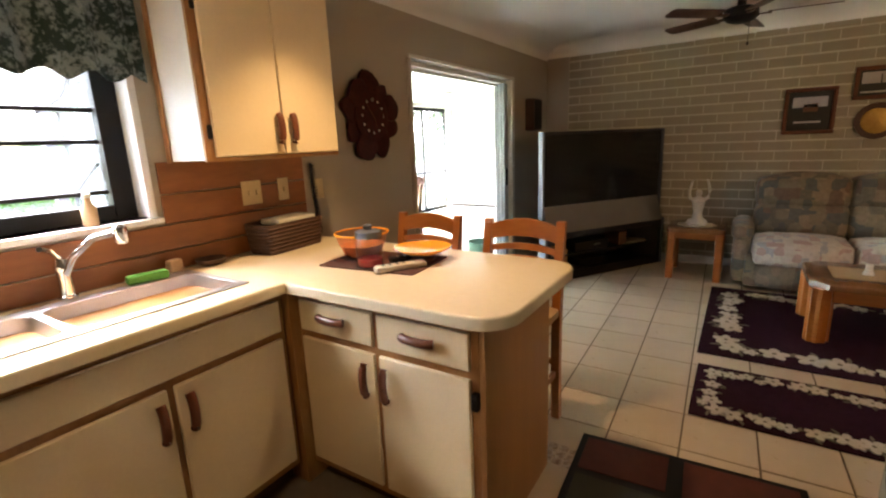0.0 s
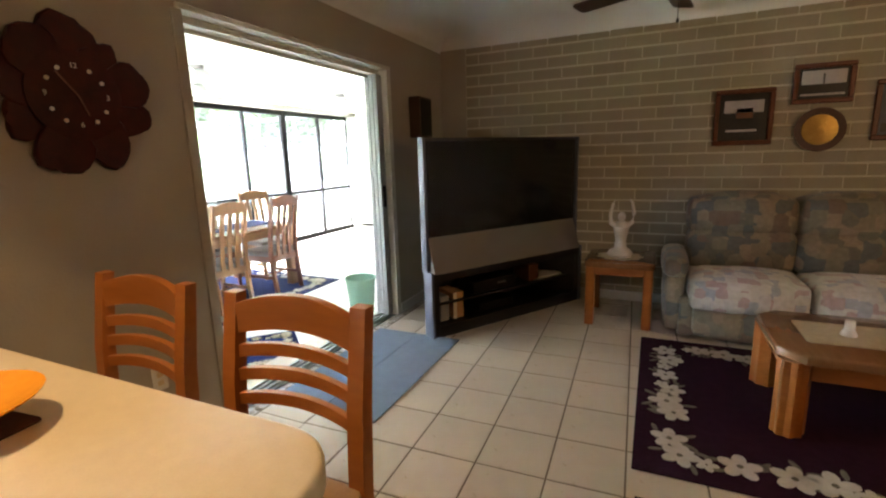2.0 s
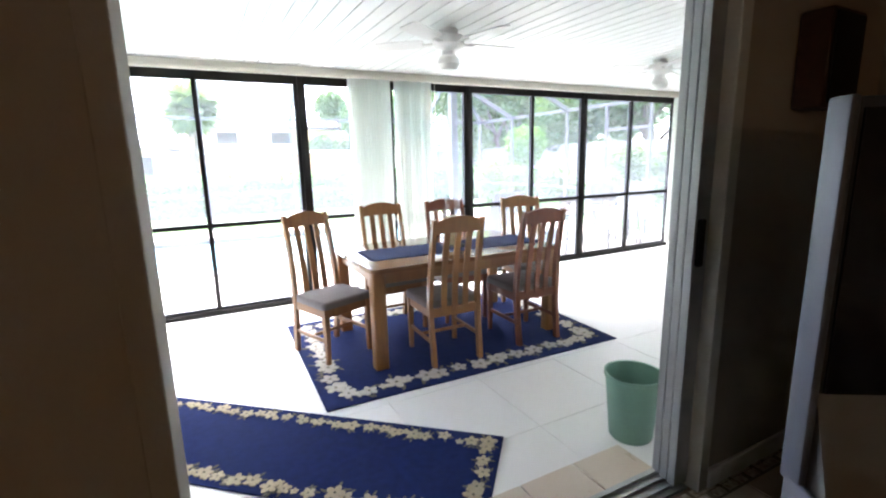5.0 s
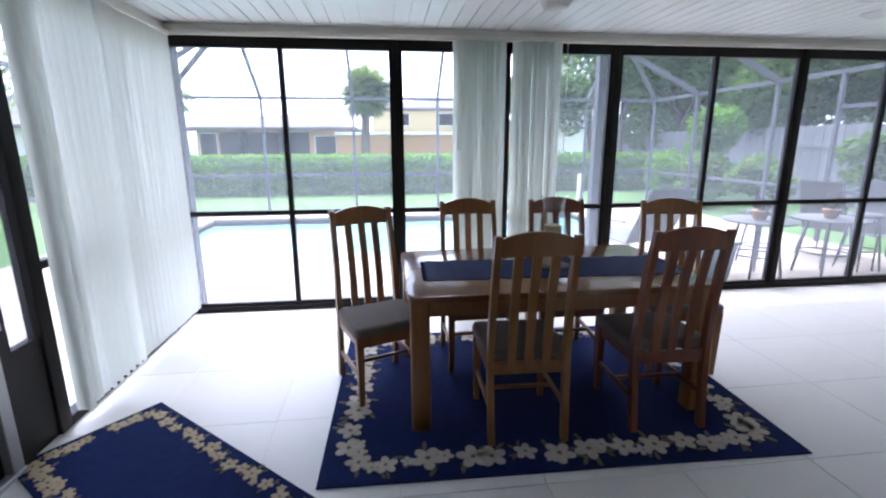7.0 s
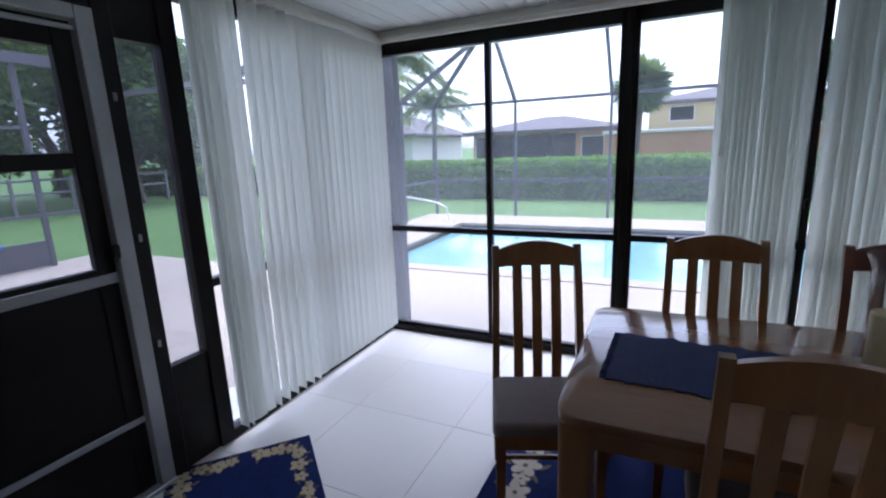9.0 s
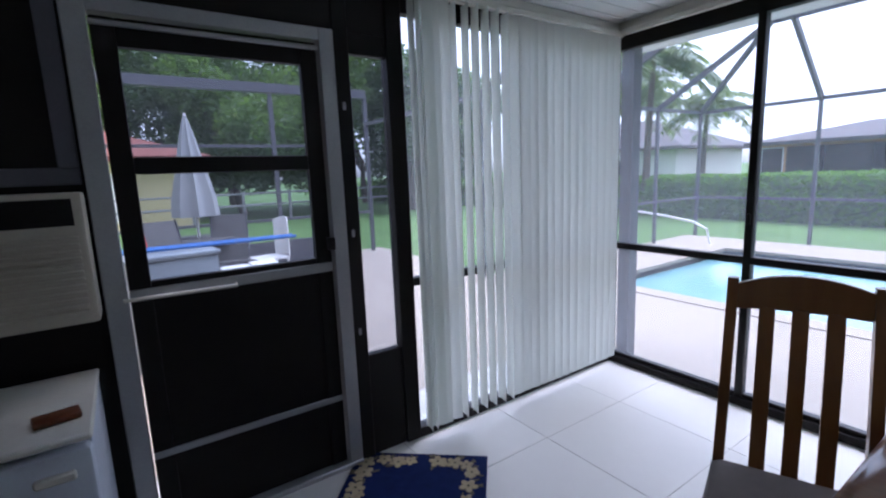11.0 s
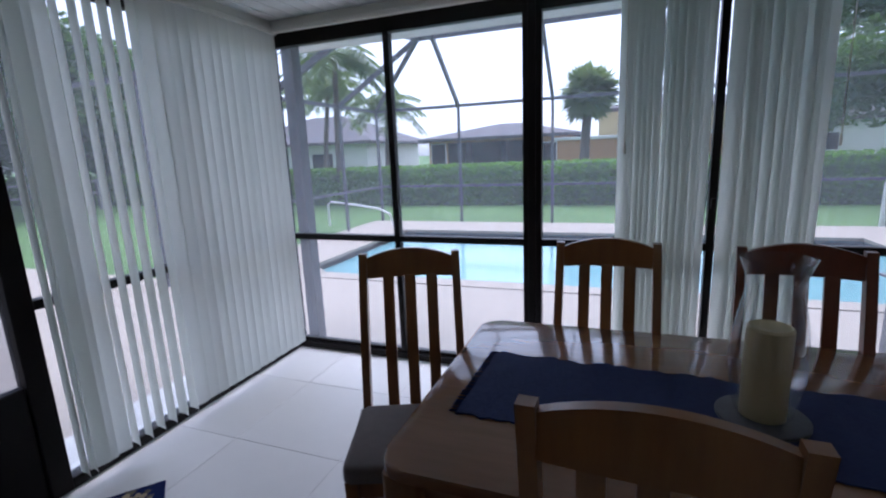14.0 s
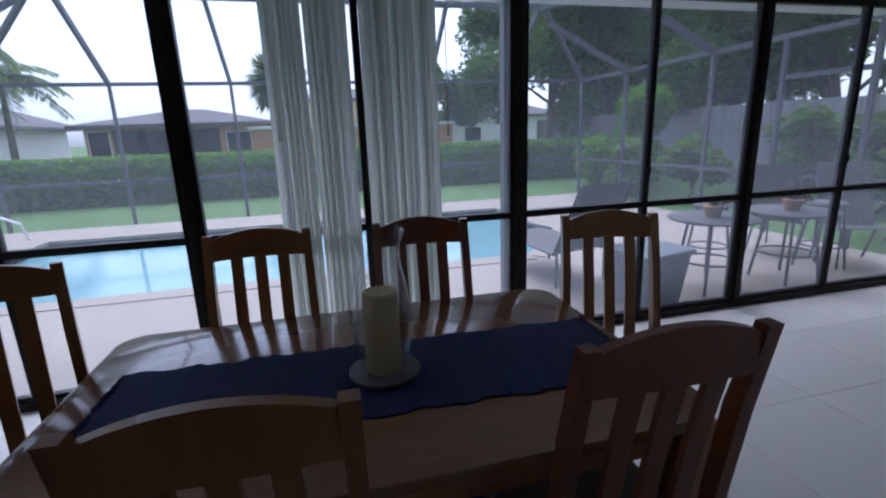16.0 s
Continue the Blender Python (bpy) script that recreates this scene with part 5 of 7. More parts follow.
# Flower-shaped wooden clock on the wall by the door.
ck = thing("wall_clock", "carved dark red wooden clock shaped like a flower", "clock")
ck.matrix_basis = Matrix.Translation((0.006, 3.64, 1.61)) @ pose(0, 0, 0, 90, 0, 90)
for k, (a, r, w) in enumerate(((88, 0.19, 0.105), (52, 0.15, 0.07), (16, 0.20, 0.085), (-18, 0.20, 0.075), (-62, 0.19, 0.09), (-108, 0.20, 0.095), (-150, 0.15, 0.085), (165, 0.17, 0.085), (128, 0.17, 0.09))):
    bm = bmesh.new()
    n = 18
    o = []
    for i in range(n):
        t = 2 * math.pi * i / n
        rr = 1 + 0.09 * math.sin(3 * t + 2.1 * k) + 0.05 * math.sin(5 * t + k)
        u, v = 0.105 * math.cos(t) * rr, w * math.sin(t) * rr
        o.append((u + r * 0.95, v))
    prism(bm, o, 0.004 + 0.006 * (k % 3), 0.028 + 0.007 * (k % 3), 0.009, 3)
    bmesh.ops.transform(bm, matrix=pose(0, 0, 0, 0, 0, a), verts=bm.verts[:])
    part("petal", bm, M["redwood"], ck)
bm = bmesh.new()
lathe(bm, [(0.16, 0.004), (0.16, 0.042), (0.14, 0.046), (0.001, 0.047)], 28)
part("clock_face", bm, M["redwood"], ck)
for h in range(12):
    a = radians(90 - 30 * h)
    x, y = 0.104 * math.cos(a), 0.104 * math.sin(a)
    if h % 3 == 0:
        cu = bpy.data.curves.new("numeral", "FONT")
        cu.body, cu.size, cu.extrude, cu.align_x, cu.align_y = str(h or 12), 0.026, 0.001, "CENTER", "CENTER"
        tmp = bpy.data.objects.new("numeral", cu)
        scene.collection.objects.link(tmp)
        bpy.context.view_layer.update()
        me = bpy.data.meshes.new_from_object(tmp)
        bpy.data.objects.remove(tmp)
        me.materials.clear()
        me.materials.append(M["paper"])
        ob = new("numeral", me)
        ob.parent, ob.matrix_basis = ck, pose(x, y, 0.049)
    else:
        bm = bmesh.new()
        lathe(bm, [(0.0075, 0.046), (0.0075, 0.05)], 10, (x, y, 0))
        part("hour_mark", bm, M["paper"], ck)
bm = bmesh.new()
box(bm, -0.003, 0.003, 0, 0.10, 0.05, 0.052, 0, pose(0, 0, 0, 0, 0, 38))
part("pointer", bm, M["handle"], ck)
bm = bmesh.new()
box(bm, -0.003, 0.003, 0, 0.075, 0.0525, 0.0545, 0, pose(0, 0, 0, 0, 0, 200))
part("pointer", bm, M["handle"], ck)


# Ceiling fans.
def ceiling_fan(name, label, x, y, z, dark, n, first, drop, r, light):
    """A hugger fan: canopy, motor and blades, at rest; light: an opal globe below."""
    m = M["darkwood"] if dark else M["white"]
    b = M["black"] if dark else M["white"]
    th = thing(name, label, "ceiling fan", x, y, z)
    bm = bmesh.new()
    lathe(bm, [(0.07, 0), (0.075, -0.01), (0.06, -0.05), (0.03, -0.06), (0.03, -drop)], 20)
    part("canopy", bm, b, th)
    bm = bmesh.new()
    lathe(bm, [(0.06, -drop), (0.115, -drop - 0.02), (0.12, -drop - 0.08), (0.09, -drop - 0.105), (0.05, -drop - 0.12)], 24)
    part("motor", bm, b, th)
    for k in range(n):
        a = first + 360 * k / n
        bm = bmesh.new()
        box(bm, 0.09, 0.20, -0.02, 0.02, -drop - 0.075, -drop - 0.063, 0.003)
        blade = rounded(0.18, r, -0.065, 0.065, 0.03, 4)
        prism(bm, blade, -drop - 0.062, -drop - 0.054)
        bmesh.ops.rotate(bm, cent=(0.3, 0, -drop - 0.06), matrix=Matrix.Rotation(radians(11), 3, "X"), verts=bm.verts[:])
        bmesh.ops.transform(bm, matrix=pose(0, 0, 0, 0, 0, a), verts=bm.verts[:])
        part("blade", bm, m, th)
    if light:
        bm = bmesh.new()
        lathe(bm, [(0.05, -drop - 0.12), (0.05, -drop - 0.15), (0.075, -drop - 0.17), (0.085, -drop - 0.215), (0.06, -drop - 0.255), (0.001, -drop - 0.27)], 20)
        part("globe", bm, M["lampglass"], th, "opal glass globe")
    else:
        bm = bmesh.new()
        tube(bm, [(0.06, 0, -drop - 0.11), (0.06, 0, -drop - 0.26)], 0.002, 5)
        lathe(bm, [(0.006, -drop - 0.285), (0.009, -drop - 0.275), (0.003, -drop - 0.26)], 8, (0.06, 0, 0))
        part("pull_chain", bm, b, th)
    return th


ceiling_fan("ceiling_fan", "dark brown ceiling fan with five blades in the family room", 2.0, 5.74, 2.482, True, 5, 8, 0.13, 0.62, False)
ceiling_fan("ceiling_fan", "white porch ceiling fan with an opal globe", -2.22, 6.02, CZ, False, 5, 15, 0.03, 0.56, True)
ceiling_fan("ceiling_fan", "white porch ceiling fan at the far end of the porch", -2.38, 8.57, CZ, False, 5, 40, 0.03, 0.56, True)

# ---------------------------------------------------------------- porch
dt = thing("dining_table", "oak dining table with rounded corners and a glossy top", "dining table", -2.475, 6.085, LZ + 0.010)
TX, TY, TH = 0.515, 0.845, 0.75
bm = bmesh.new()
prism(bm, rounded(-TX, TX, -TY, TY, 0.075, 6), TH - 0.032, TH, 0.010, 3)
part("tabletop", bm, M["oak_top"], dt, "glossy oak tabletop")
for p in ((-TX + 0.05, TX - 0.05, -TY + 0.05, -TY + 0.072), (-TX + 0.05, TX - 0.05, TY - 0.072, TY - 0.05), (-TX + 0.05, -TX + 0.072, -TY + 0.072, TY - 0.072), (TX - 0.072, TX - 0.05, -TY + 0.072, TY - 0.072)):
    bx("apron", dt, M["oak"], *p, TH - 0.125, TH - 0.032, 0.003)
for sx in (-1, 1):
    for sy in (-1, 1):
        bm = bmesh.new()
        cx, cy = sx * (TX - 0.062), sy * (TY - 0.062)
        prism(bm, rounded(cx - 0.05, cx + 0.05, cy - 0.05, cy + 0.05, 0.016, 3), 0, TH - 0.032)
        part("leg", bm, M["oak"], dt)


def dining_chair(wood, label):
    """A dining chair: front at -y, back at +y, 1.1 m high."""
    th = thing("dining_chair", label, "chair", group="chairs round the porch table")
    for s in (-1, 1):
        bm = bmesh.new()
        rings = []
        for z, y, x in ((0, 0.235, 0.19), (0.25, 0.205, 0.193), (0.45, 0.19, 0.196), (0.65, 0.205, 0.192), (0.88, 0.24, 0.188), (1.085, 0.285, 0.186)):
            w, d = 0.016, 0.022 if z < 0.9 else 0.016
            rings.append([(s * x + a * w, y + b * d, z) for a, b in ((-1, -1), (1, -1), (1, 1), (-1, 1))])
        ring_loft(bm, rings)
        part("back_post", bm, wood, th)
        bm = bmesh.new()
        rings = [[(s * 0.195 + a * w, -0.20 + b * w, z) for a, b in ((-1, -1), (1, -1), (1, 1), (-1, 1))] for z, w in ((0, 0.014), (0.40, 0.021), (0.43, 0.022))]
        ring_loft(bm, rings)
        part("leg", bm, wood, th)
        bm = bmesh.new()
        box(bm, s * 0.194 - 0.009, s * 0.194 + 0.009, -0.185, 0.205, 0.165, 0.195, 0.004)
        part("side_stretcher", bm, wood, th)
    bm = bmesh.new()
    curved_board(bm, -0.172, 0.172, 0.985, 1.068, 0.275, 0.024, 0.036, 0.012, 0.004, 12)
    part("top_rail", bm, wood, th, "arched top rail")
    for k in range(3):
        x = -0.088 + k * 0.088
        bm = bmesh.new()
        rings = []
        for z, y in ((0.40, 0.196), (0.52, 0.202), (0.65, 0.214), (0.82, 0.242), (0.995, 0.279)):
            rings.append([(x + a * 0.022, y + b * 0.008, z) for a, b in ((-1, -1), (1, -1), (1, 1), (-1, 1))])
        ring_loft(bm, rings)
        part("back_slat", bm, wood, th)
    for p in ((-0.18, 0.18, -0.21, -0.19), (-0.18, 0.18, 0.18, 0.20), (-0.205, -0.185, -0.19, 0.18), (0.185, 0.205, -0.19, 0.18)):
        bx("seat_rail", th, wood, *p, 0.36, 0.43, 0.003)
    bm = bmesh.new()
    prism(bm, [(x * (1 if y < 0 else 0.95), y) for x, y in rounded(-0.225, 0.225, -0.23, 0.175, 0.04, 4)], 0.43, 0.485, 0.022, 3)
    part("seat_pad", bm, M["seat"], th, "padded taupe seat")
    bm = bmesh.new()
    box(bm, -0.185, 0.185, -0.008, 0.008, 0.168, 0.192, 0.004)
    part("cross_stretcher", bm, wood, th)
    return th


M["red_oak"] = mat("red_oak", (0.21, 0.062, 0.022), 0.38, (0.125, 0.036, 0.014), 5, 0.9, 0.06, 40, stretch=(1.2, 1.2, 0.18), coat=0.2)


def seat_at(x, y, dx, dy):
    """The pose of a chair whose back's top stands at x, y and which looks along dx, dy."""
    n = math.hypot(dx, dy)
    dx, dy = dx / n, dy / n
    return pose(x + dx * 0.28, y + dy * 0.28, LZ + 0.011, 0, 0, math.degrees(math.atan2(dx, -dy)))


dc = dining_chair(M["oak"], "oak slat-back dining chair with a padded taupe seat")
dc.matrix_basis = seat_at(-1.77, 5.83, -1, 0.03)
for x, y, dx, dy in ((-2.775, 4.985, 0.933, 0.36), (-3.087, 5.735, 1, 0.02), (-2.86, 7.17, 0.94, -0.25)):
    copy_thing(dc, seat_at(x, y, dx, dy))
dc2 = dining_chair(M["red_oak"], "reddish oak slat-back dining chair with a padded taupe seat")
dc2.matrix_basis = seat_at(-1.785, 6.60, -1, 0.02)
copy_thing(dc2, seat_at(-3.055, 6.39, 1, -0.08))

# Table runner with a fringed, wavy edge.
bm = bmesh.new()
n = 60
rnd = random.Random(2)
rows = []
for i in range(n + 1):
    y = -0.755 + 1.51 * i / n
    o = 0.006 * math.sin(i * 0.7) + rnd.uniform(-0.004, 0.004)
    row = []
    for k in range(9):
        x = -0.212 + 0.424 * k / 8
        e = 1 if k in (0, 8) else 0
        row.append(bm.verts.new((x + o + e * rnd.uniform(-0.007, 0.007), y, 0.005 + 0.0022 * math.sin(i * 1.9) + 0.0015 * math.sin(k * 2.1 + i))))
    rows.append(row)
for a, b in zip(rows, rows[1:]):
    for k in range(8):
        bm.faces.new((a[k], a[k + 1], b[k + 1], b[k]))
g = bmesh.ops.extrude_face_region(bm, geom=bm.faces[:])
for v in g["geom"]:
    if isinstance(v, bmesh.types.BMVert):
        v.co.z -= 0.0045
tr = thing("table_runner", "navy blue woven table runner with a frayed edge", "table runner", -2.415, 6.12, LZ + 0.010 + TH + 0.001, -2)
part("cloth", bm, M["bluecloth"], tr)
for s in (-1, 1):
    bm = bmesh.new()
    for i in range(46):
        x = -0.208 + 0.416 * i / 45
        tube(bm, [(x, s * 0.75, 0.004), (x + rnd.uniform(-0.006, 0.006), s * (0.772 + rnd.uniform(0, 0.008)), 0.003)], 0.0025, 4)
    part("fringe", bm, M["bluecloth"], tr, "frayed navy fringe")

cd = thing("hurricane_candle", "thick cream candle in a clear glass hurricane on a slate dish", "candle", -2.415, 6.135, LZ + 0.010 + TH + 0.009)
bm = bmesh.new()
lathe(bm, [(0.10, 0), (0.106, 0.004), (0.106, 0.012), (0.098, 0.015), (0.001, 0.014)], 28)
part("dish", bm, mat("slate_dish", (0.10, 0.095, 0.10), 0.5, (0.06, 0.058, 0.06)), cd, "round grey dish")
bm = bmesh.new()
lathe(bm, [(0.052, 0.015), (0.052, 0.25), (0.047, 0.256), (0.03, 0.25), (0.001, 0.246)], 24)
part("candle", bm, M["wax"], cd, "cream pillar candle")
bm = bmesh.new()
pro = [(0.058, 0.016), (0.066, 0.03), (0.084, 0.12), (0.088, 0.18), (0.076, 0.275), (0.062, 0.345), (0.064, 0.385), (0.080, 0.43)]
lathe(bm, pro, 32, cap=False)
part("glass_shade", bm, M["clear"], cd, "clear glass hurricane shade")

bn = thing("waste_bin", "pale green plastic waste bin on the porch", "bin", -0.555, 6.20, LZ)
bm = bmesh.new()
lathe(bm, [(0.105, 0), (0.112, 0.01), (0.142, 0.345), (0.15, 0.35), (0.15, 0.368), (0.14, 0.366), (0.108, 0.02), (0.001, 0.018)], 30)
part("bucket", bm, M["bingreen"], bn)

# ---- vertical blinds
def vane_mesh(w, z0, z1):
    bm = bmesh.new()
    rings = []
    for i in range(6):
        u = i / 5 - 0.5
        rings.append([(u * w, 0.006 * (1 - 4 * u * u), z) for z in (z0, z1)])
    rows = [[bm.verts.new(p) for p in r] for r in rings]
    for a, b in zip(rows, rows[1:]):
        bm.faces.new((a[0], b[0], b[1], a[1]))
    g = bmesh.ops.extrude_face_region(bm, geom=bm.faces[:])
    for v in g["geom"]:
        if isinstance(v, bmesh.types.BMVert):
            v.co.y += 0.0012
    return mesh_of("vane", bm, M["vane"], True)


VM = vane_mesh(0.089, -0.075, 2.205)
rnd = random.Random(11)


def hang(th, x, y, turn):
    v = new("vane", VM)
    v.parent = th
    v.matrix_basis = pose(x, y, 0.006 * rnd.random(), 0.15 * rnd.uniform(-1, 1), 0.15 * rnd.uniform(-1, 1), turn)


vb = thing("vertical_blind", "off-white vertical blinds hanging over the end windows", "blinds")
bx("headrail", vb, M["trim"], -4.0, -2.28, EY + 0.075, EY + 0.115, 2.205, 2.24, 0.004)
x, k = -2.315, 0
while x > -4.0:
    if k < 2:
        a = 80
    elif x > -2.55:
        a = -20
    elif x > -2.93:
        a = 80
    else:
        a = -11 + 4 * math.sin(k * 1.3) + 3 * math.sin(k * 0.6)
    hang(vb, x, EY + 0.095, a + rnd.uniform(-3, 3))
    x -= 0.072 if k > 2 else 0.035
    k += 1
vb2 = thing("vertical_blind", "bunched off-white vertical blinds before the porch windows", "blinds")
bx("headrail", vb2, M["trim"], WX + 0.08, WX + 0.12, 3.5, 11.2, 2.205, 2.236, 0.004)
for y0, y1, n in ((5.79, 6.18, 15), (6.305, 6.68, 14), (10.98, 11.22, 10)):
    for i in range(n):
        hang(vb2, WX + 0.11, y0 + (y1 - y0) * i / (n - 1), 90 - 68 + rnd.uniform(-14, 14) + (26 if i % 5 == 0 else 0))
for y in (6.76, 5.79):
    bm = bmesh.new()
    tube(bm, [(WX + 0.12, y, 2.2), (WX + 0.125, y + 0.004, 1.35)], 0.003, 5)
    lathe(bm, [(0.007, 1.30), (0.008, 1.33), (0.003, 1.36)], 8, (WX + 0.125, y + 0.004, 0))
    part("pull_cord", bm, M["trim"], vb2)

# ---- air conditioner and small refrigerator beside the storm door
ac = thing("air_conditioner", "beige window air conditioner in the end wall", "air conditioner", -0.63, EY + 0.022, 0.875)
bx("case", ac, M["ac"], -0.31, 0.31, 0, 0.15, 0, 0.45, 0.012, "", 2)
bx("control_panel", ac, M["black"], -0.28, 0.28, 0.15, 0.153, 0.34, 0.43, 0.001)
for i in range(12):
    bx("louvre", ac, M["ac"], -0.285, 0.285, 0.148, 0.162, 0.035 + i * 0.0235, 0.047 + i * 0.0235, 0.003)
fr = thing("small_refrigerator", "white enamelled small refrigerator against the end wall", "refrigerator", -0.62, 3.72, LZ)
bx("body", fr, M["fridge"], -0.28, 0.28, -0.26, 0.22, 0.02, 0.805, 0.012, "", 2)
d = bx("door", fr, M["fridge"], -0.28, 0.28, 0.225, 0.28, 0.05, 0.785, 0.015, "", 2)
bx("top_panel", fr, M["trim"], -0.285, 0.285, -0.265, 0.285, 0.805, 0.825, 0.006)
bx("handle", d, M["trim"], -0.24, -0.15, 0.28, 0.30, 0.71, 0.735, 0.005)
bm = bmesh.new()
for x in (-0.24, 0.24):
    for y in (-0.22, 0.18):
        lathe(bm, [(0.02, 0), (0.02, 0.025)], 10, (x, y, 0))
part("foot_set", bm, M["black"], fr)
k = thing("black_kettle", "black rounded kettle on the small refrigerator", "kettle", -0.45, 3.82, LZ + 0.825)
bm = bmesh.new()
lathe(bm, [(0.09, 0), (0.11, 0.03), (0.10, 0.11), (0.05, 0.16), (0.03, 0.19), (0.035, 0.21), (0.001, 0.22)], 20)
part("kettle_body", bm, M["tv_black"], k)
bm = bmesh.new()
tube(bm, [(-0.09, 0, 0.09), (-0.13, 0, 0.12), (-0.15, 0, 0.16)], 0.018, 8, 0.01)
part("spout", bm, M["tv_black"], k)
s = thing("wallet", "small brown leather case on the small refrigerator", "case", -0.82, 3.86, LZ + 0.825, 10)
bx("leather", s, M["handle"], -0.055, 0.055, -0.035, 0.035, 0, 0.018, 0.006, "", 2)
pw = thing("window_5", "dark framed window above the air conditioner", "window", kind="structure")
for p in ((-0.94, -0.24, 1.35, 1.41), (-0.94, -0.24, 2.12, 2.18), (-0.94, -0.88, 1.41, 2.12), (-0.30, -0.24, 1.41, 2.12)):
    bx("frame_bar", pw, M["cage"], p[0], p[1], EY + 0.021, EY + 0.045, p[2], p[3], 0.004)

# ---------------------------------------------------------------- patio, pool and garden
GZ = -0.30
bm = bmesh.new()
POOL = [(-6.35, 2.0), (-6.35, 8.4), (-7.1, 9.35), (-9.95, 9.35), (-9.95, 1.55), (-6.75, 1.55)]
# The ground is one sheet with the pool's hole left open.
rings = [[(x, y, GZ) for x, y in ((-6.0, 1.2), (-6.0, 9.7), (-10.3, 9.7), (-10.3, 1.2))], [(x, y, GZ) for x, y in ((-3.0, -2.0), (-3.0, 14.0), (-20.0, 14.0), (-20.0, -2.0))],
         [(x, y, GZ) for x, y in ((900, -900), (900, 900), (-900, 900), (-900, -900))]]
ring_loft(bm, rings, cap=False)
solid("ground", bm, M["grass"], "green lawn reaching to the neighbouring gardens", "ground", "structure", smooth=False)

deck = thing("patio", "pale tan concrete pool deck", "patio", kind="structure")
bm = bmesh.new()
for p in ((-6.35, -4.10, 0.2, 12.1), (-11.2, -9.95, 0.2, 12.1), (-9.95, -6.35, 0.2, 1.55), (-9.95, -6.35, 9.35, 12.1), (-4.10, -0.226, -3.6, 3.30), (-5.6, -4.10, -3.6, 0.2)):
    box(bm, p[0], p[1], p[2], p[3], GZ - 0.1, DZ)
for tri in (((-6.35, 1.55), (-6.35, 2.0), (-6.75, 1.55)), ((-6.35, 8.4), (-6.35, 9.35), (-7.1, 9.35))):
    prism(bm, tri, GZ - 0.1, DZ)
part("slab", bm, M["concrete"], deck, "", False)
bm = bmesh.new()
pts = POOL + [POOL[0]]
for (ax, ay), (bx_, by_) in zip(pts, pts[1:]):
    d = V((bx_ - ax, by_ - ay, 0)).normalized()
    nrm = V((d.y, -d.x, 0))
    a, b = V((ax, ay, 0)) - d * 0.02, V((bx_, by_, 0)) + d * 0.02
    ring_loft(bm, [[p + nrm * -0.02 + V((0, 0, DZ - 0.04)), p + nrm * -0.02 + V((0, 0, DZ + 0.012)), p + nrm * 0.24 + V((0, 0, DZ + 0.012)), p + nrm * 0.24 + V((0, 0, DZ - 0.04))] for p in (a, b)])
part("coping", bm, mat("coping", (0.37, 0.305, 0.24), 0.8, (0.30, 0.248, 0.195), 5, 0.8, 0.2, 60), deck, "tan pool coping", False)
pool = thing("swimming_pool", "turquoise swimming pool with rippled water", "pool", kind="structure")
bm = bmesh.new()
rows = ring_loft(bm, [[(x, y, z) for x, y in POOL] for z in (GZ - 0.02, GZ - 1.4)], cap=False)
bm.faces.new(rows[1])
part("basin", bm, mat("pool_plaster", (0.42, 0.66, 0.68), 0.6, (0.36, 0.60, 0.62), 2, 0.8, 0.05, 30), pool, "", False)
bm = bmesh.new()
rows = ring_loft(bm, [[(x, y, z) for x, y in POOL] for z in (DZ - 0.04, GZ - 0.14)], cap=False)
bmesh.ops.translate(bm, verts=bm.verts[:], vec=(0, 0, 0))
part("waterline_tile", bm, M["pooltile"], pool, "dark blue waterline tiles", False)
bm = bmesh.new()
bm.faces.new([bm.verts.new((x, y, GZ - 0.03)) for x, y in POOL])
part("water", bm, M["water"], pool, "rippled turquoise water", False)
rail = thing("pool_handrail", "low curved white pool handrail", "handrail", -10.3, 0.75, DZ)
bm = bmesh.new()
tube(bm, [(0, -1.3, 0.0), (0, -1.3, 0.5), (0, -1.2, 0.56), (0, -0.6, 0.50), (0, 0.05, 0.40), (0, 0.3, 0.28), (0, 0.38, 0.0)], 0.024, 10)
part("rail", bm, M["white"], rail)

# ---- screen cage
cage = thing("pool_cage", "grey-blue aluminium pool enclosure frame", "pool cage")


def member(name, a, b, w=0.055, h=None):
    bm = bmesh.new()
    beam(bm, a, b, w, h)
    part(name, bm, M["cage"], cage, "", False)


EZ, RZ, RX0, RY0, RY1 = 2.38, 3.52, -9.85, 2.1, 10.3
FY = [0.33, 2.39, 4.45, 6.45, 8.4, 10.2, 12.0]
for y in FY:
    member("post", (-11.3, y, GZ), (-11.3, y, EZ))
    if 2 < y < 11:
        member("rafter", (-11.3, y, EZ), (RX0, min(max(y, RY0), RY1), RZ), 0.06, 0.10)
        member("roof_beam", (RX0, y, RZ), (-4.9, y, 2.9), 0.06, 0.10)
for a, b in zip(FY, FY[1:]):
    for z in (0.62, EZ):
        member("girt", (-11.3, a, z), (-11.3, b, z), 0.045 if z < 1 else 0.065)
for x, y in ((-11.3, 0.33), (-9.7, 0.33)):
    member("hip", (x, y, EZ), (RX0, RY0, RZ), 0.06, 0.09)
member("hip", (-11.3, 12.0, EZ), (RX0, RY1, RZ), 0.06, 0.09)
member("ridge", (RX0, RY0, RZ), (RX0, RY1, RZ), 0.06, 0.10)
member("ridge", (RX0, RY0, RZ), (-4.9, RY0, 2.9), 0.06, 0.10)
member("ridge", (RX0, RY1, RZ), (-4.9, RY1, 2.9), 0.06, 0.10)
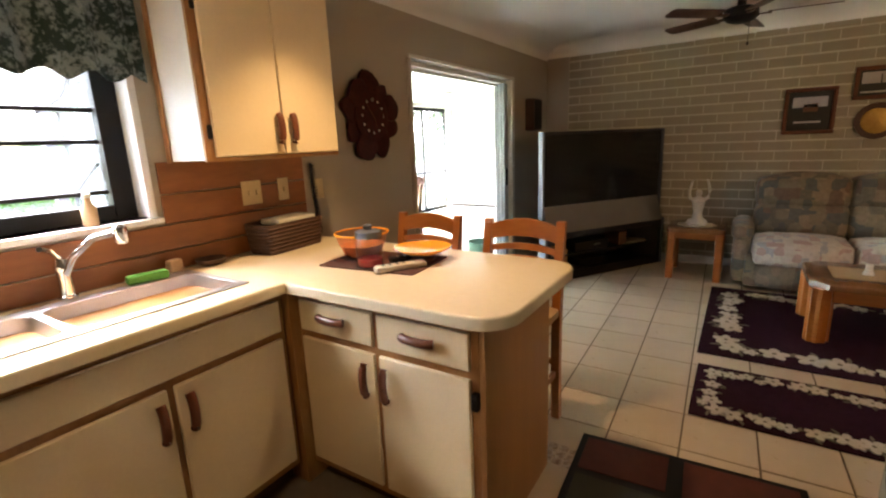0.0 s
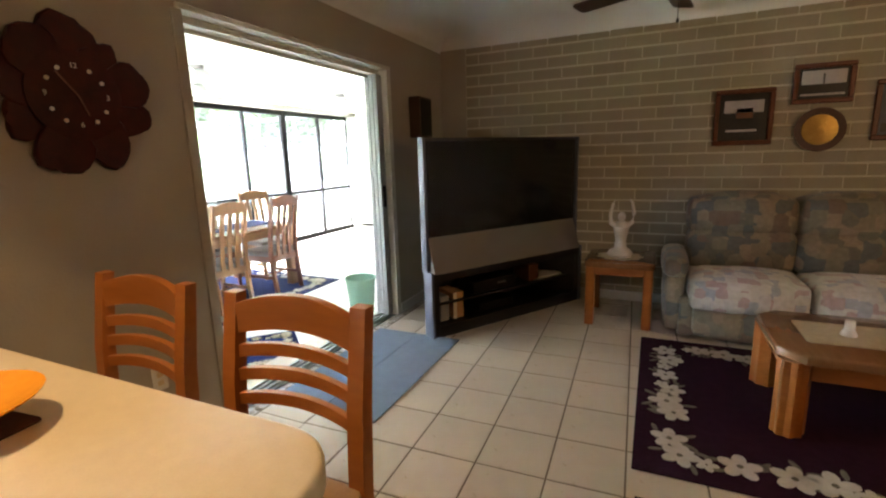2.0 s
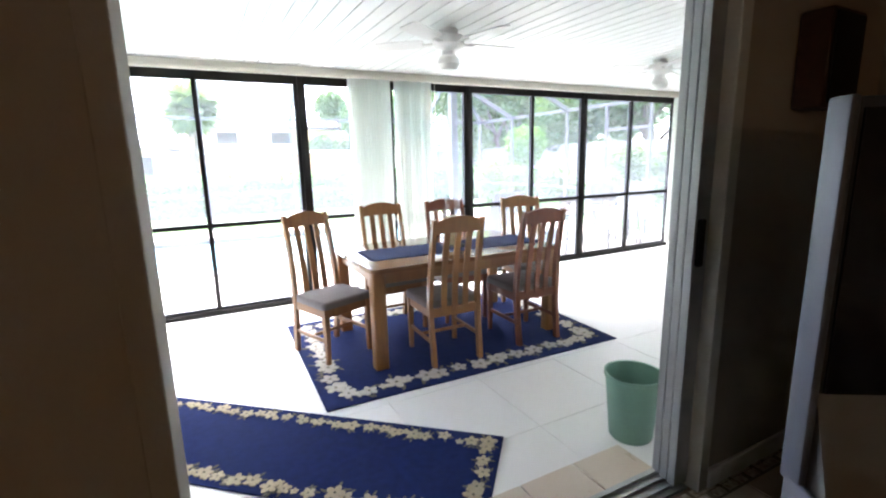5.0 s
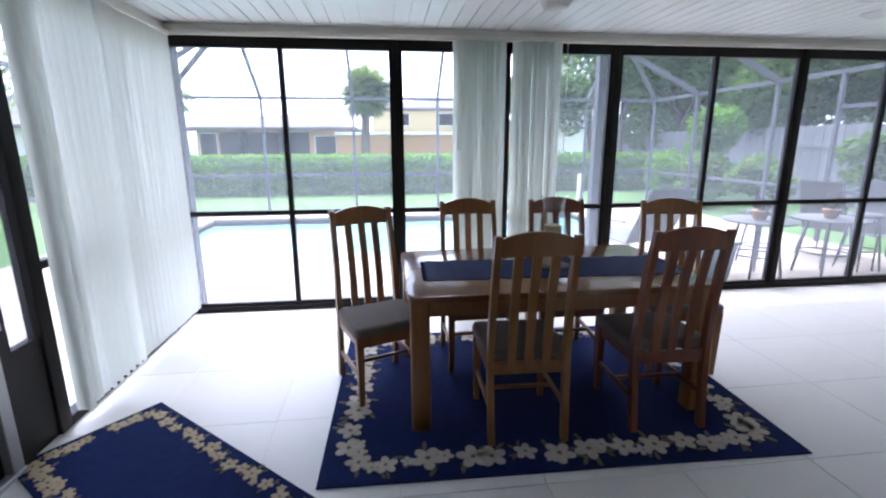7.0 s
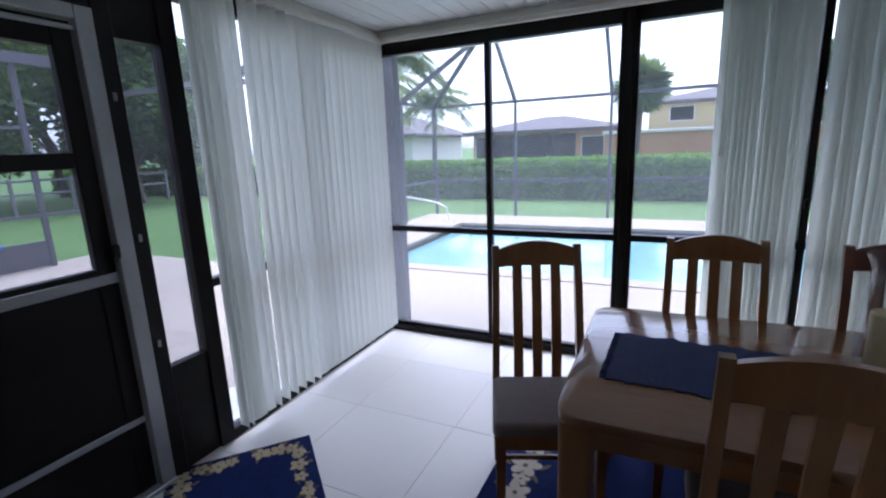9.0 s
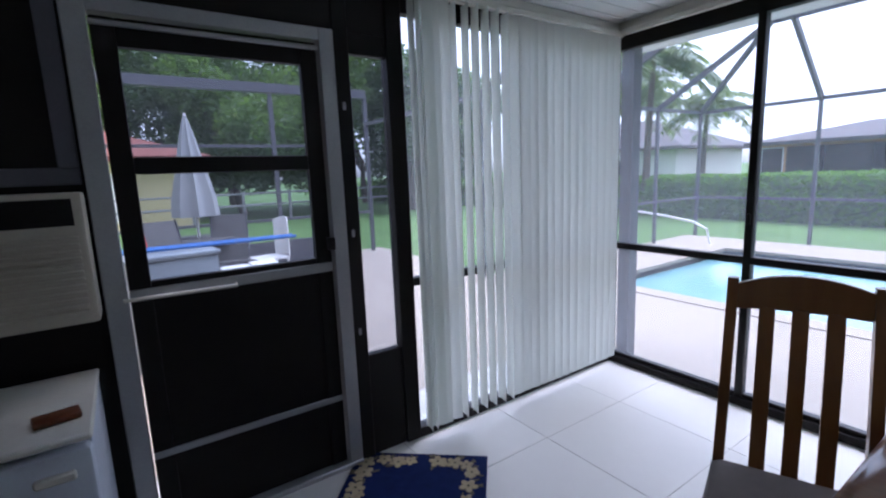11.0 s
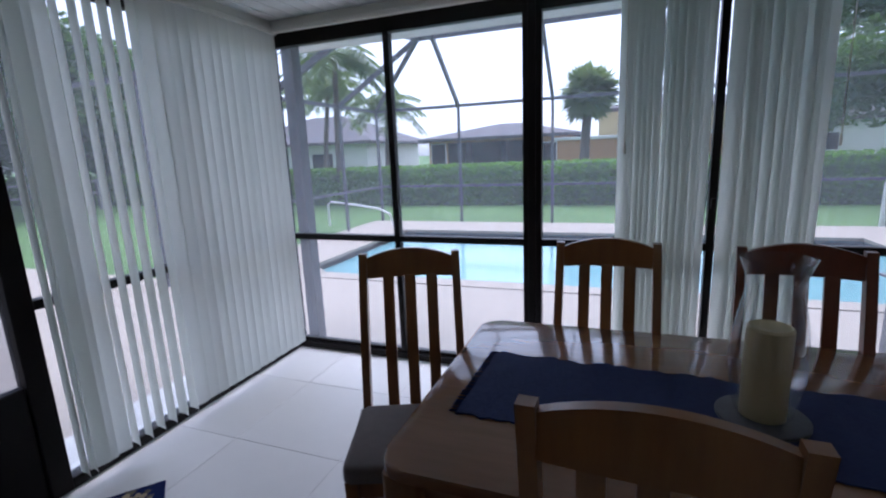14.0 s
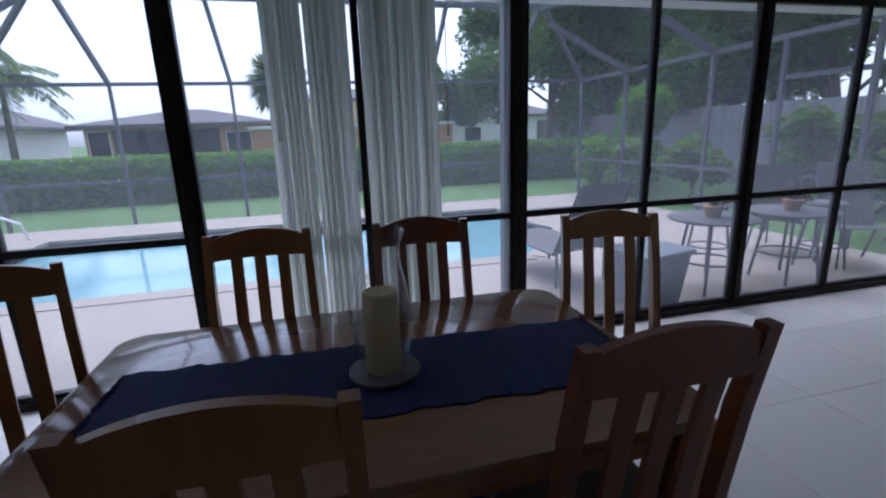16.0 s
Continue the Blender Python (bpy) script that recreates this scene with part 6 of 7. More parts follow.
for x in (-9.7, -7.6, -5.3):
    member("post", (x, 0.33, GZ), (x, 0.33, EZ))
    if x > -9:
        member("rafter", (x, 0.33, EZ), (x, RY0, RZ - (x - RX0) * 0.125), 0.06, 0.10)
for x in (-9.65, -7.5, -6.3, -5.2):
    member("post", (x, 12.0, GZ), (x, 12.0, EZ))
    if x < -7:
        member("rafter", (x, 12.0, EZ), (x, RY1, 3.2), 0.06, 0.10)
for z in (0.62, EZ):
    member("girt", (-11.3, 0.33, z), (-5.3, 0.33, z), 0.045 if z < 1 else 0.065)
    member("girt", (-11.3, 12.0, z), (-4.3, 12.0, z), 0.045 if z < 1 else 0.065)
member("girt", (-6.25, 12.0, 1.87), (-5.2, 12.0, 1.87), 0.06)
member("porch_post", (-4.33, 3.33, DZ), (-4.33, 3.33, CZ + 0.02), 0.10)
member("porch_post", (-4.97, 7.57, DZ), (-4.97, 7.57, CZ + 0.3), 0.10)
member("eave_beam", (-4.97, 3.3, 2.62), (-4.97, 12.0, 2.62), 0.10, 0.55)
for x in (-3.45, -4.6, -1.2):
    member("post", (x, -3.3, GZ), (x, -3.3, 2.95), 0.07)
for z in (0.62, 2.95):
    member("girt", (-5.3, -3.3, z), (-0.3, -3.3, z), 0.05 if z < 1 else 0.16)
member("girt", (-5.3, -3.3, EZ), (-5.3, 0.33, EZ), 0.065)
member("post", (-5.3, -3.3, GZ), (-5.3, -3.3, 2.95), 0.07)
member("kick_plate", (-4.6, -3.3, 0.02), (-0.3, -3.3, 0.02), 0.05, 0.40)
member("girt", (-4.6, -3.3, 1.95), (-0.3, -3.3, 1.95), 0.05)

# ---- patio furniture
def sling_chair(label, x, y, turn, w=0.5, recline=0.25):
    th = thing("patio_chair", label, "chair", x, y, DZ, turn, "patio chairs")
    for s in (-1, 1):
        bm = bmesh.new()
        tube(bm, [(s * w / 2, -0.28, 0.0), (s * w / 2, -0.26, 0.42), (s * w / 2, 0.2, 0.38), (s * w / 2, 0.22 + recline, 1.06)], 0.014)
        tube(bm, [(s * w / 2, 0.30, 0.0), (s * w / 2, 0.12, 0.40)], 0.014)
        tube(bm, [(s * (w / 2 + 0.03), -0.27, 0.42), (s * (w / 2 + 0.03), -0.26, 0.60), (s * (w / 2 + 0.03), 0.26, 0.63)], 0.013)
        part("side_frame", bm, M["cage"], th)
    bm = bmesh.new()
    ring_loft(bm, [[(-w / 2, y2, z), (w / 2, y2, z), (w / 2, y2, z - 0.008), (-w / 2, y2, z - 0.008)] for y2, z in ((-0.27, 0.43), (-0.05, 0.40), (0.19, 0.385), (0.21 + recline * 0.5, 0.72), (0.22 + recline, 1.05))])
    part("sling", bm, M["sling"], th, "dark mesh sling")
    return th


sling_chair("dark mesh sling patio chair by the far table", -1.55, -1.30, 200)
sling_chair("dark mesh sling patio chair turned to the far table", -2.25, -1.75, 165)
wc = thing("plastic_chair", "white plastic garden chair", "chair", -2.75, -1.55, DZ, 100)
bm = bmesh.new()
prism(bm, rounded(-0.23, 0.23, -0.23, 0.22, 0.05, 4), 0.40, 0.425)
part("seat", bm, M["white"], wc)
bm = bmesh.new()
curved_board(bm, -0.23, 0.23, 0.42, 0.95, 0.22, 0.02, 0.05, 0.06)
part("backrest", bm, M["white"], wc)
for x in (-0.2, 0.2):
    for y in (-0.2, 0.2):
        bm = bmesh.new()
        tube(bm, [(x * 1.1, y * 1.1, 0), (x, y, 0.4)], 0.02)
        part("leg", bm, M["white"], wc)


sling_chair("dark mesh sling chair by the tall tables", -4.75, 11.45, 60)
sling_chair("dark mesh sling chair behind the tall tables", -5.45, 11.3, 200)


def patio_table(label, x, y, r, h, group=""):
    th = thing("patio_table", label, "table", x, y, DZ, 0, group)
    bm = bmesh.new()
    lathe(bm, [(r - 0.01, h - 0.02), (r, h - 0.012), (r, h), (r - 0.01, h + 0.004)], 28)
    part("tabletop", bm, M["sling"], th)
    for k in range(4):
        a = radians(45 + 90 * k)
        bm = bmesh.new()
        tube(bm, [(r * 0.75 * math.cos(a), r * 0.75 * math.sin(a), 0), (r * 0.5 * math.cos(a), r * 0.5 * math.sin(a), h - 0.02)], 0.014)
        part("leg", bm, M["cage"], th)
    bm = bmesh.new()
    pts = [(r * 0.62 * math.cos(2 * math.pi * i / 20), r * 0.62 * math.sin(2 * math.pi * i / 20), h * 0.4) for i in range(21)]
    tube(bm, pts, 0.011)
    part("foot_ring", bm, M["cage"], th)
    return th


patio_table("round dark patio table with chairs", -1.9, -2.3, 0.55, 0.72)
patio_table("tall dark patio table beyond the porch windows", -4.62, 9.45, 0.38, 0.68, "tall tables")
patio_table("tall dark patio table with a plant pot", -4.60, 10.35, 0.38, 0.68, "tall tables")
for x, y, h in ((-4.62, 9.45, 0.12), (-4.60, 10.35, 0.2)):
    p = thing("table_pot", "small clay pot with a dry plant on the patio table", "pot", x, y, DZ + 0.684, group="pots on the tall tables")
    bm = bmesh.new()
    lathe(bm, [(0.06, 0), (0.09, 0.09), (0.095, 0.10), (0.08, 0.10)], 16)
    part("pot", bm, M["stucco_tan"], p)
    bm = bmesh.new()
    rnd = random.Random(int(h * 100))
    for i in range(40):
        a, b = rnd.uniform(0, 6.28), rnd.uniform(0.04, 0.16)
        tube(bm, [(0, 0, 0.08), (b * 0.5 * math.cos(a), b * 0.5 * math.sin(a), 0.12 + h * 0.4), (b * math.cos(a), b * math.sin(a), 0.10 + h * rnd.random())], 0.006, 4, 0.012)
    part("plant", bm, M["bark"], p)
for x, y in ((-5.15, 9.95), (-4.75, 11.0)):
    st = thing("bar_stool", "dark metal bar stool by the tall tables", "stool", x, y, DZ, group="stools on the patio")
    bm = bmesh.new()
    lathe(bm, [(0.17, 0.66), (0.18, 0.68), (0.16, 0.70)], 20)
    part("seat", bm, M["sling"], st)
    for k in range(4):
        a = radians(45 + 90 * k)
        bm = bmesh.new()
        tube(bm, [(0.22 * math.cos(a), 0.22 * math.sin(a), 0), (0.13 * math.cos(a), 0.13 * math.sin(a), 0.67)], 0.012)
        part("leg", bm, M["cage"], st)
    bm = bmesh.new()
    tube(bm, [(0.18 * math.cos(2 * math.pi * i / 18), 0.18 * math.sin(2 * math.pi * i / 18), 0.25) for i in range(19)], 0.01)
    part("foot_ring", bm, M["cage"], st)
lg = thing("sun_lounger", "dark mesh sun lounger beside the pool", "lounger", -5.42, 8.36, DZ, -80)
for s in (-1, 1):
    bm = bmesh.new()
    tube(bm, [(s * 0.3, -0.75, 0.36), (s * 0.3, 0.25, 0.33), (s * 0.3, 0.62, 1.02)], 0.016)
    part("side_rail", bm, M["cage"], lg)
    bm = bmesh.new()
    tube(bm, [(s * 0.33, -0.35, 0.36), (s * 0.34, -0.3, 0.58), (s * 0.34, 0.25, 0.6)], 0.014)
    part("armrest", bm, M["cage"], lg)
    for y in (-0.6, 0.3):
        bm = bmesh.new()
        tube(bm, [(s * 0.3, y, 0), (s * 0.3, y, 0.35)], 0.015)
        part("leg", bm, M["cage"], lg)
bm = bmesh.new()
ring_loft(bm, [[(-0.29, y, z), (0.29, y, z), (0.29, y, z - 0.01), (-0.29, y, z - 0.01)] for y, z in ((-0.74, 0.37), (-0.2, 0.345), (0.25, 0.34), (0.45, 0.70), (0.62, 1.03))])
part("sling", bm, M["sling"], lg, "dark mesh sling")
tb = thing("storage_tub", "grey plastic tapered storage tub by the porch windows", "tub", -4.48, 8.68, DZ, 12)
bm = bmesh.new()
ring_loft(bm, [[(x, y, z) for x, y in rounded(-w, w, -w * 1.15, w * 1.15, 0.05, 4)] for w, z in ((0.19, 0), (0.235, 0.47), (0.215, 0.47), (0.18, 0.06))])
part("tub", bm, M["greypot"], tb)
bm = bmesh.new()
prism(bm, rounded(-0.26, 0.26, -0.295, 0.295, 0.05, 4), 0.465, 0.50, 0.012)
part("lid", bm, M["greypot"], tb, "flat grey lid")

gb = thing("storage_bin", "grey plastic storage bin outside the storm door", "bin", -1.25, 0.85, DZ, 8)
bx("box", gb, M["greypot"], -0.42, 0.28, -0.25, 0.25, 0, 0.92, 0.02, "", 2)
bx("lid", gb, M["greypot"], -0.44, 0.30, -0.27, 0.27, 0.92, 0.96, 0.015, "", 2)
um = thing("closed_umbrella", "closed grey patio umbrella", "umbrella", -1.95, -2.3, DZ)
bm = bmesh.new()
tube(bm, [(0, 0, 0), (0, 0, 2.55)], 0.02)
part("pole", bm, M["white"], um)
bm = bmesh.new()
n = 24
rings = []
for z, r in ((1.05, 0.27), (1.3, 0.25), (1.8, 0.16), (2.3, 0.07), (2.5, 0.02)):
    rings.append([(r * (1 + 0.22 * math.cos(8 * 2 * math.pi * i / n)) * math.cos(2 * math.pi * i / n), r * (1 + 0.22 * math.cos(8 * 2 * math.pi * i / n)) * math.sin(2 * math.pi * i / n), z) for i in range(n)])
ring_loft(bm, rings)
part("canopy", bm, M["canvas"], um, "folded grey canopy")
for k, (z, m) in enumerate(((0.777, "bluepole"), (0.777, "bluepole"))):
    po = thing("pool_pole", "blue aluminium pool cleaning pole", "pole", group="pool poles")
    bm = bmesh.new()
    tube(bm, [(-0.25, 1.0 - 0.12 * k, z + 0.03), (-2.45, 0.85 - 0.12 * k, z)], 0.016)
    part("shaft", bm, M[m], po)
po = thing("red_pole", "red handled pole leaning by the patio", "pole")
bm = bmesh.new()
tube(bm, [(-1.30, 0.55, DZ), (-1.12, 0.45, 1.32)], 0.014)
part("shaft", bm, M["red"], po)
for x, y in ((-1.95, 0.35), (-2.25, 0.25)):
    st = thing("patio_stool", "small metal stool with a white towel", "stool", x, y, DZ, group="small stools")
    bm = bmesh.new()
    prism(bm, rounded(-0.14, 0.14, -0.14, 0.14, 0.04, 3), 0.62, 0.66, 0.01)
    part("seat", bm, M["white"], st)
    for a in (-1, 1):
        for b in (-1, 1):
            bm = bmesh.new()
            tube(bm, [(a * 0.15, b * 0.15, 0), (a * 0.11, b * 0.11, 0.62)], 0.011)
            part("leg", bm, M["black"], st)

mk = thing("garden_marker", "short white plastic post standing in the lawn", "post", -11.85, 10.35, GZ)
bm = bmesh.new()
lathe(bm, [(0.05, 0), (0.05, 0.80), (0.035, 0.84), (0.001, 0.85)], 14)
part("shaft", bm, M["white"], mk)

# ---- hedge, fence, trees, houses
def leaves(bm, rnd, n, place, size, flat=0.5):
    """n leaf clumps: small bent quads at places that place() gives."""
    for _ in range(n):
        c = place()
        s = size * rnd.uniform(0.6, 1.3)
        a = V((rnd.gauss(0, 1), rnd.gauss(0, 1), rnd.gauss(0, flat))).normalized() * s
        b = a.cross(V((rnd.gauss(0, 1), rnd.gauss(0, 1), rnd.gauss(0, 1)))).normalized() * s * 0.5
        p = [bm.verts.new(c + q) for q in (-a, -b * 0.9 + V((0, 0, s * 0.15)), a, b * 0.9 + V((0, 0, s * 0.15)))]
        bm.faces.new(p)


hg = thing("hedge", "long clipped green hedge behind the pool", "hedge", kind="stuff")
bm = bmesh.new()
rings = []
for i in range(120):
    y = -26 + i * 0.36
    w = 0.55 + 0.08 * noise.noise(V((y * 0.7, 0, 0)))
    h = 0.90 + 0.05 * noise.noise(V((y * 0.9, 5, 0)))
    rings.append([(-16.0 - w, y, GZ), (-16.0 - w * 0.95, y, h * 0.7), (-16.0 - w * 0.7, y, h), (-16.0 + w * 0.7, y, h), (-16.0 + w, y, h * 0.7), (-16.0 + w, y, GZ)])
ring_loft(bm, rings)
# The core's darker green paints in the shade between the outer leaves.
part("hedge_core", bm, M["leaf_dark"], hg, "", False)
bm = bmesh.new()
rnd = random.Random(21)
def on_hedge():
    y = rnd.uniform(-26, 16)
    k = rnd.random()
    if k < 0.6:
        return V((-15.44 + rnd.uniform(-0.06, 0.10), y, rnd.uniform(GZ, 0.86)))
    return V((-16 + rnd.uniform(-0.5, 0.5), y, 0.90 + rnd.uniform(-0.06, 0.09)))
leaves(bm, rnd, 24000, on_hedge, 0.085)
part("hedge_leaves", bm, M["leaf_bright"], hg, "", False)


def tree(name, label, x, y, h, r, seed, leaf, n=5000, size=0.16, trunk=0.16, lift=0.4):
    """A broad-leaved tree: tapered trunk, limbs and an uneven crown of leaf clumps."""
    rnd = random.Random(seed)
    th = thing(name, label, "tree", x, y, GZ)
    bm = bmesh.new()
    base = V((0, 0, 0))
    top = V((rnd.uniform(-0.3, 0.3), rnd.uniform(-0.3, 0.3), h * (lift + 0.15)))
    tube(bm, [base, base.lerp(top, 0.5) + V((0.1, 0, 0)), top], trunk, 9, trunk * 0.55)
    part("trunk", bm, M["bark"], th)
    heads = []
    bm = bmesh.new()
    for k in range(9):
        a = rnd.uniform(0, 6.28)
        e = V((r * rnd.uniform(0.3, 0.85) * math.cos(a), r * rnd.uniform(0.3, 0.85) * math.sin(a), h * rnd.uniform(lift + 0.1, 0.95)))
        tube(bm, [top * rnd.uniform(0.6, 1.0), top.lerp(e, 0.5) + V((0, 0, 0.2)), e], trunk * 0.4, 6, 0.02)
        heads.append((e, r * rnd.uniform(0.32, 0.55)))
    part("limbs", bm, M["bark"], th)
    bm = bmesh.new()

    def place():
        c, rr = heads[rnd.randrange(len(heads))]
        d = V((rnd.gauss(0, 1), rnd.gauss(0, 1), rnd.gauss(0, 0.75)))
        return c + d.normalized() * rr * (rnd.random() ** 0.4)

    leaves(bm, rnd, n, place, size)
    part("crown", bm, M[leaf], th, "", False)
    return th


def palm(label, x, y, h, seed, fronds=24, length=2.0, fan=False):
    """A palm: ringed trunk and a head of feather fronds, or of round pleated fans on stalks."""
    rnd = random.Random(seed)
    th = thing("palm_tree", label, "palm tree", x, y, GZ)
    bm = bmesh.new()
    lean = V((rnd.uniform(-0.4, 0.4), rnd.uniform(-0.5, 0.5), 0))
    tube(bm, [(0, 0, 0), V((0, 0, h * 0.5)) + lean * 0.4, V((0, 0, h)) + lean], 0.24 if fan else 0.13, 10, 0.2 if fan else 0.09)
    part("trunk", bm, M["bark"], th)
    bm = bmesh.new()
    top = V((0, 0, h)) + lean

    def leaflet(b, tip, w):
        side = (tip - b).cross(V((rnd.gauss(0, 0.4), rnd.gauss(0, 0.4), 1))).normalized() * w
        mid = b.lerp(tip, 0.5)
        bm.faces.new([bm.verts.new(c) for c in (b, mid + side, tip, mid - side)])

    for k in range(fronds):
        a, up = rnd.uniform(0, 6.28), rnd.uniform(-1.1, 1.2) if fan else rnd.uniform(-0.15, 1.2)
        d = V((math.cos(a), math.sin(a), 0))
        if fan:
            axis = (d * math.cos(up) + V((0, 0, math.sin(up)))).normalized()
            hub = top + axis * length * rnd.uniform(0.35, 0.6)
            tube(bm, [top, hub], 0.012, 4)
            across = axis.cross(V((rnd.gauss(0, 0.3), rnd.gauss(0, 0.3), 1))).normalized()
            for j in range(17):
                w = radians(-120 + 15 * j)
                tip = hub + (axis * math.cos(w) + across * math.sin(w)) * length * 0.46 * rnd.uniform(0.85, 1.1) - V((0, 0, 0.12 * length * rnd.random()))
                leaflet(hub, tip, 0.035 * length)
            continue
        n = 22
        pts = [top + d * length * u * math.cos(up * (1 - u * 0.5)) + V((0, 0, length * (u * math.sin(up) - 0.75 * u * u))) for u in [i / n for i in range(n + 1)]]
        tube(bm, pts[::4], 0.016, 4)
        for i in range(2, n):
            p, q = pts[i], pts[i + 1]
            side = (q - p).cross(V((0, 0, 1))).normalized()
            w = length * 0.30 * (1 - 0.75 * abs(i / n - 0.4))
            for s in (-1, 1):
                for j in range(2):
                    b = p.lerp(q, j / 2)
                    leaflet(b, b + side * s * w + (q - p).normalized() * w * 0.5 - V((0, 0, w * rnd.uniform(0.3, 0.7))), 0.014 * length)
    part("crown", bm, M["leaf_palm"], th, "", False)
    return th


palm("feathery palm before the neighbour's house", -22, -4.95, 4.0, 3, 20, 2.0)
palm("slender feathery palm by the neighbour's house", -20.5, -7.6, 4.9, 8, 20, 2.3)
palm("tall thin palm by the pool cage corner", -15.6, -3.6, 5.0, 5, 18, 2.1)
palm("stout fan palm beside the yellow neighbour house", -25, 4.15, 4.25, 13, 110, 1.65, True)
for k, (x, y, h, r, lf) in enumerate(((-20, 15.5, 9, 3.6, "leaf_dark"), (-15.5, 20, 10, 4.0, "leaf_dark"), (-26, 17, 11, 4.5, "leaf_dark"), (-9.5, 22.5, 9, 4.0, "leaf"), (-5, 22, 8.5, 3.6, "leaf_dark"), (-20, 25, 12, 5, "leaf_dark"), (-13.5, 18.3, 7.5, 2.6, "leaf"), (1, 21, 9, 4, "leaf_dark"), (-33, 14.5, 6, 2.6, "leaf_dark"), (-11, 19.5, 8.5, 3.4, "leaf_dark"), (-7, 20, 8, 3.2, "leaf"), (-17.5, 18, 8, 2.8, "leaf_dark"), (-19, 17.9, 8, 3.2, "leaf"), (-23, 19.5, 10, 4, "leaf_dark"))):
    tree("tree", "dense dark green garden tree behind the fence", x, y, h, r, 40 + k, lf, 15000, 0.16, 0.2, 0.2)
tree("shrub", "bright green broad-leaved shrub by the fence", -12.6, 13.95, 2.5, 1.15, 77, "leaf_bright", 5200, 0.12, 0.06, 0.1)
for x, y, h, r in ((-9.6, 13.6, 1.5, 0.7), (-10.9, 13.3, 1.2, 0.7), (-5.6, 13.3, 1.5, 0.8), (-4.3, 13.6, 1.9, 0.9), (-7.0, 15.2, 1.8, 0.7)):
    tree("shrub", "dark green shrub beside the pool cage", x, y, h, r, int(x * -10), "leaf_dark" if x > -6 else "leaf", 2200, 0.10, 0.04, 0.1)
tree("shrub", "low green shrub in front of the fence", -8.6, 15.6, 1.9, 0.8, 78, "leaf", 1100, 0.12, 0.05, 0.15)
for k, (x, y, h, r) in enumerate(((-9, -17, 8.5, 3.6), (-4, -24, 10, 4.4), (1.5, -24, 10, 4.4), (-14, -22, 9, 4.2), (-7, -27, 11, 5), (-12.5, -13.5, 7, 2.6), (-1, -27, 11, 5), (-17, -17.5, 6.5, 3.2), (-10.5, -21, 8, 3.6), (-21, -23, 8, 4), (-6, -19, 7, 3))):
    tree("tree", "leafy garden tree across the side lawn", x, y, h, r, 60 + k, "leaf_dark" if k % 2 else "leaf", 12000, 0.18, 0.22, 0.14)

fn = thing("garden_fence", "weathered grey board fence at the side of the garden", "fence")
bm = bmesh.new()
box(bm, -0.07, 0.07, -0.012, 0.012, 0, 2.08)
FB = mesh_of("fence_board", bm, M["fence"], False)
for i in range(180):
    ob = new("board", FB)
    ob.parent = fn
    ob.matrix_basis = pose(-24 + i * 0.146, 17.0 + 0.012 * (i % 2), GZ + random.uniform(-0.02, 0.02))
for z in (0.4, 1.5):
    bx("fence_rail", fn, M["fence"], -24, 2.3, 16.93, 16.985, GZ + z, GZ + z + 0.09, 0.003)
cf = thing("side_fence", "thin rail fence across the side lawn", "fence")
for k in range(9):
    bx("post", cf, M["fence"], -14.05 + k * 1.8, -13.95 + k * 1.8, -14.05, -13.95, GZ, 0.95, 0.01)
for z in (0.4, 0.85):
    bx("rail", cf, M["fence"], -14, 0.5, -14.02, -13.98, z - 0.04, z + 0.04, 0.01)


def house(label, x, y, w, d, h, roof_h, wall_m, roof_m, turn, holes, over=0.6):
    """A low house: walls, hipped roof with eaves, dark openings and pale posts; front along -y of its own."""
    th = thing("house", label, "house", x, y, GZ, turn)
    bx("wall", th, M[wall_m], -w / 2, w / 2, -d / 2, d / 2, 0, h, 0)
    bm = bmesh.new()
    a, b, k = w / 2 + over, d / 2 + over, d / 2 + over
    lo = [bm.verts.new(p) for p in ((-a, -b, h), (a, -b, h), (a, b, h), (-a, b, h))]
    e = [bm.verts.new(p) for p in ((-a, -b, h + 0.18), (a, -b, h + 0.18), (a, b, h + 0.18), (-a, b, h + 0.18))]
    r = [bm.verts.new(p) for p in ((-a + k, 0, h + 0.18 + roof_h), (a - k, 0, h + 0.18 + roof_h))]
    bm.faces.new(lo[::-1])
    for i in range(4):
        bm.faces.new((lo[i], lo[(i + 1) % 4], e[(i + 1) % 4], e[i]))
    bm.faces.new((e[0], e[1], r[1], r[0]))
    bm.faces.new((e[2], e[3], r[0], r[1]))
    bm.faces.new((e[1], e[2], r[1]))
    bm.faces.new((e[3], e[0], r[0]))
    part("roof", bm, M[roof_m], th, "", False)
    for x0, x1, z0, z1, m in holes:
        win = bx("window" if m == "black" else "wall_bay", th, M[m], x0, x1, -d / 2 - 0.05, -d / 2 + 0.02, z0, z1, 0)
        if m == "black" and x1 - x0 < 2.5:
            bx("frame", win, M["white"], x0 - 0.06, x1 + 0.06, -d / 2 - 0.03, -d / 2 - 0.01, z0 - 0.06, z1 + 0.06, 0)
    return th


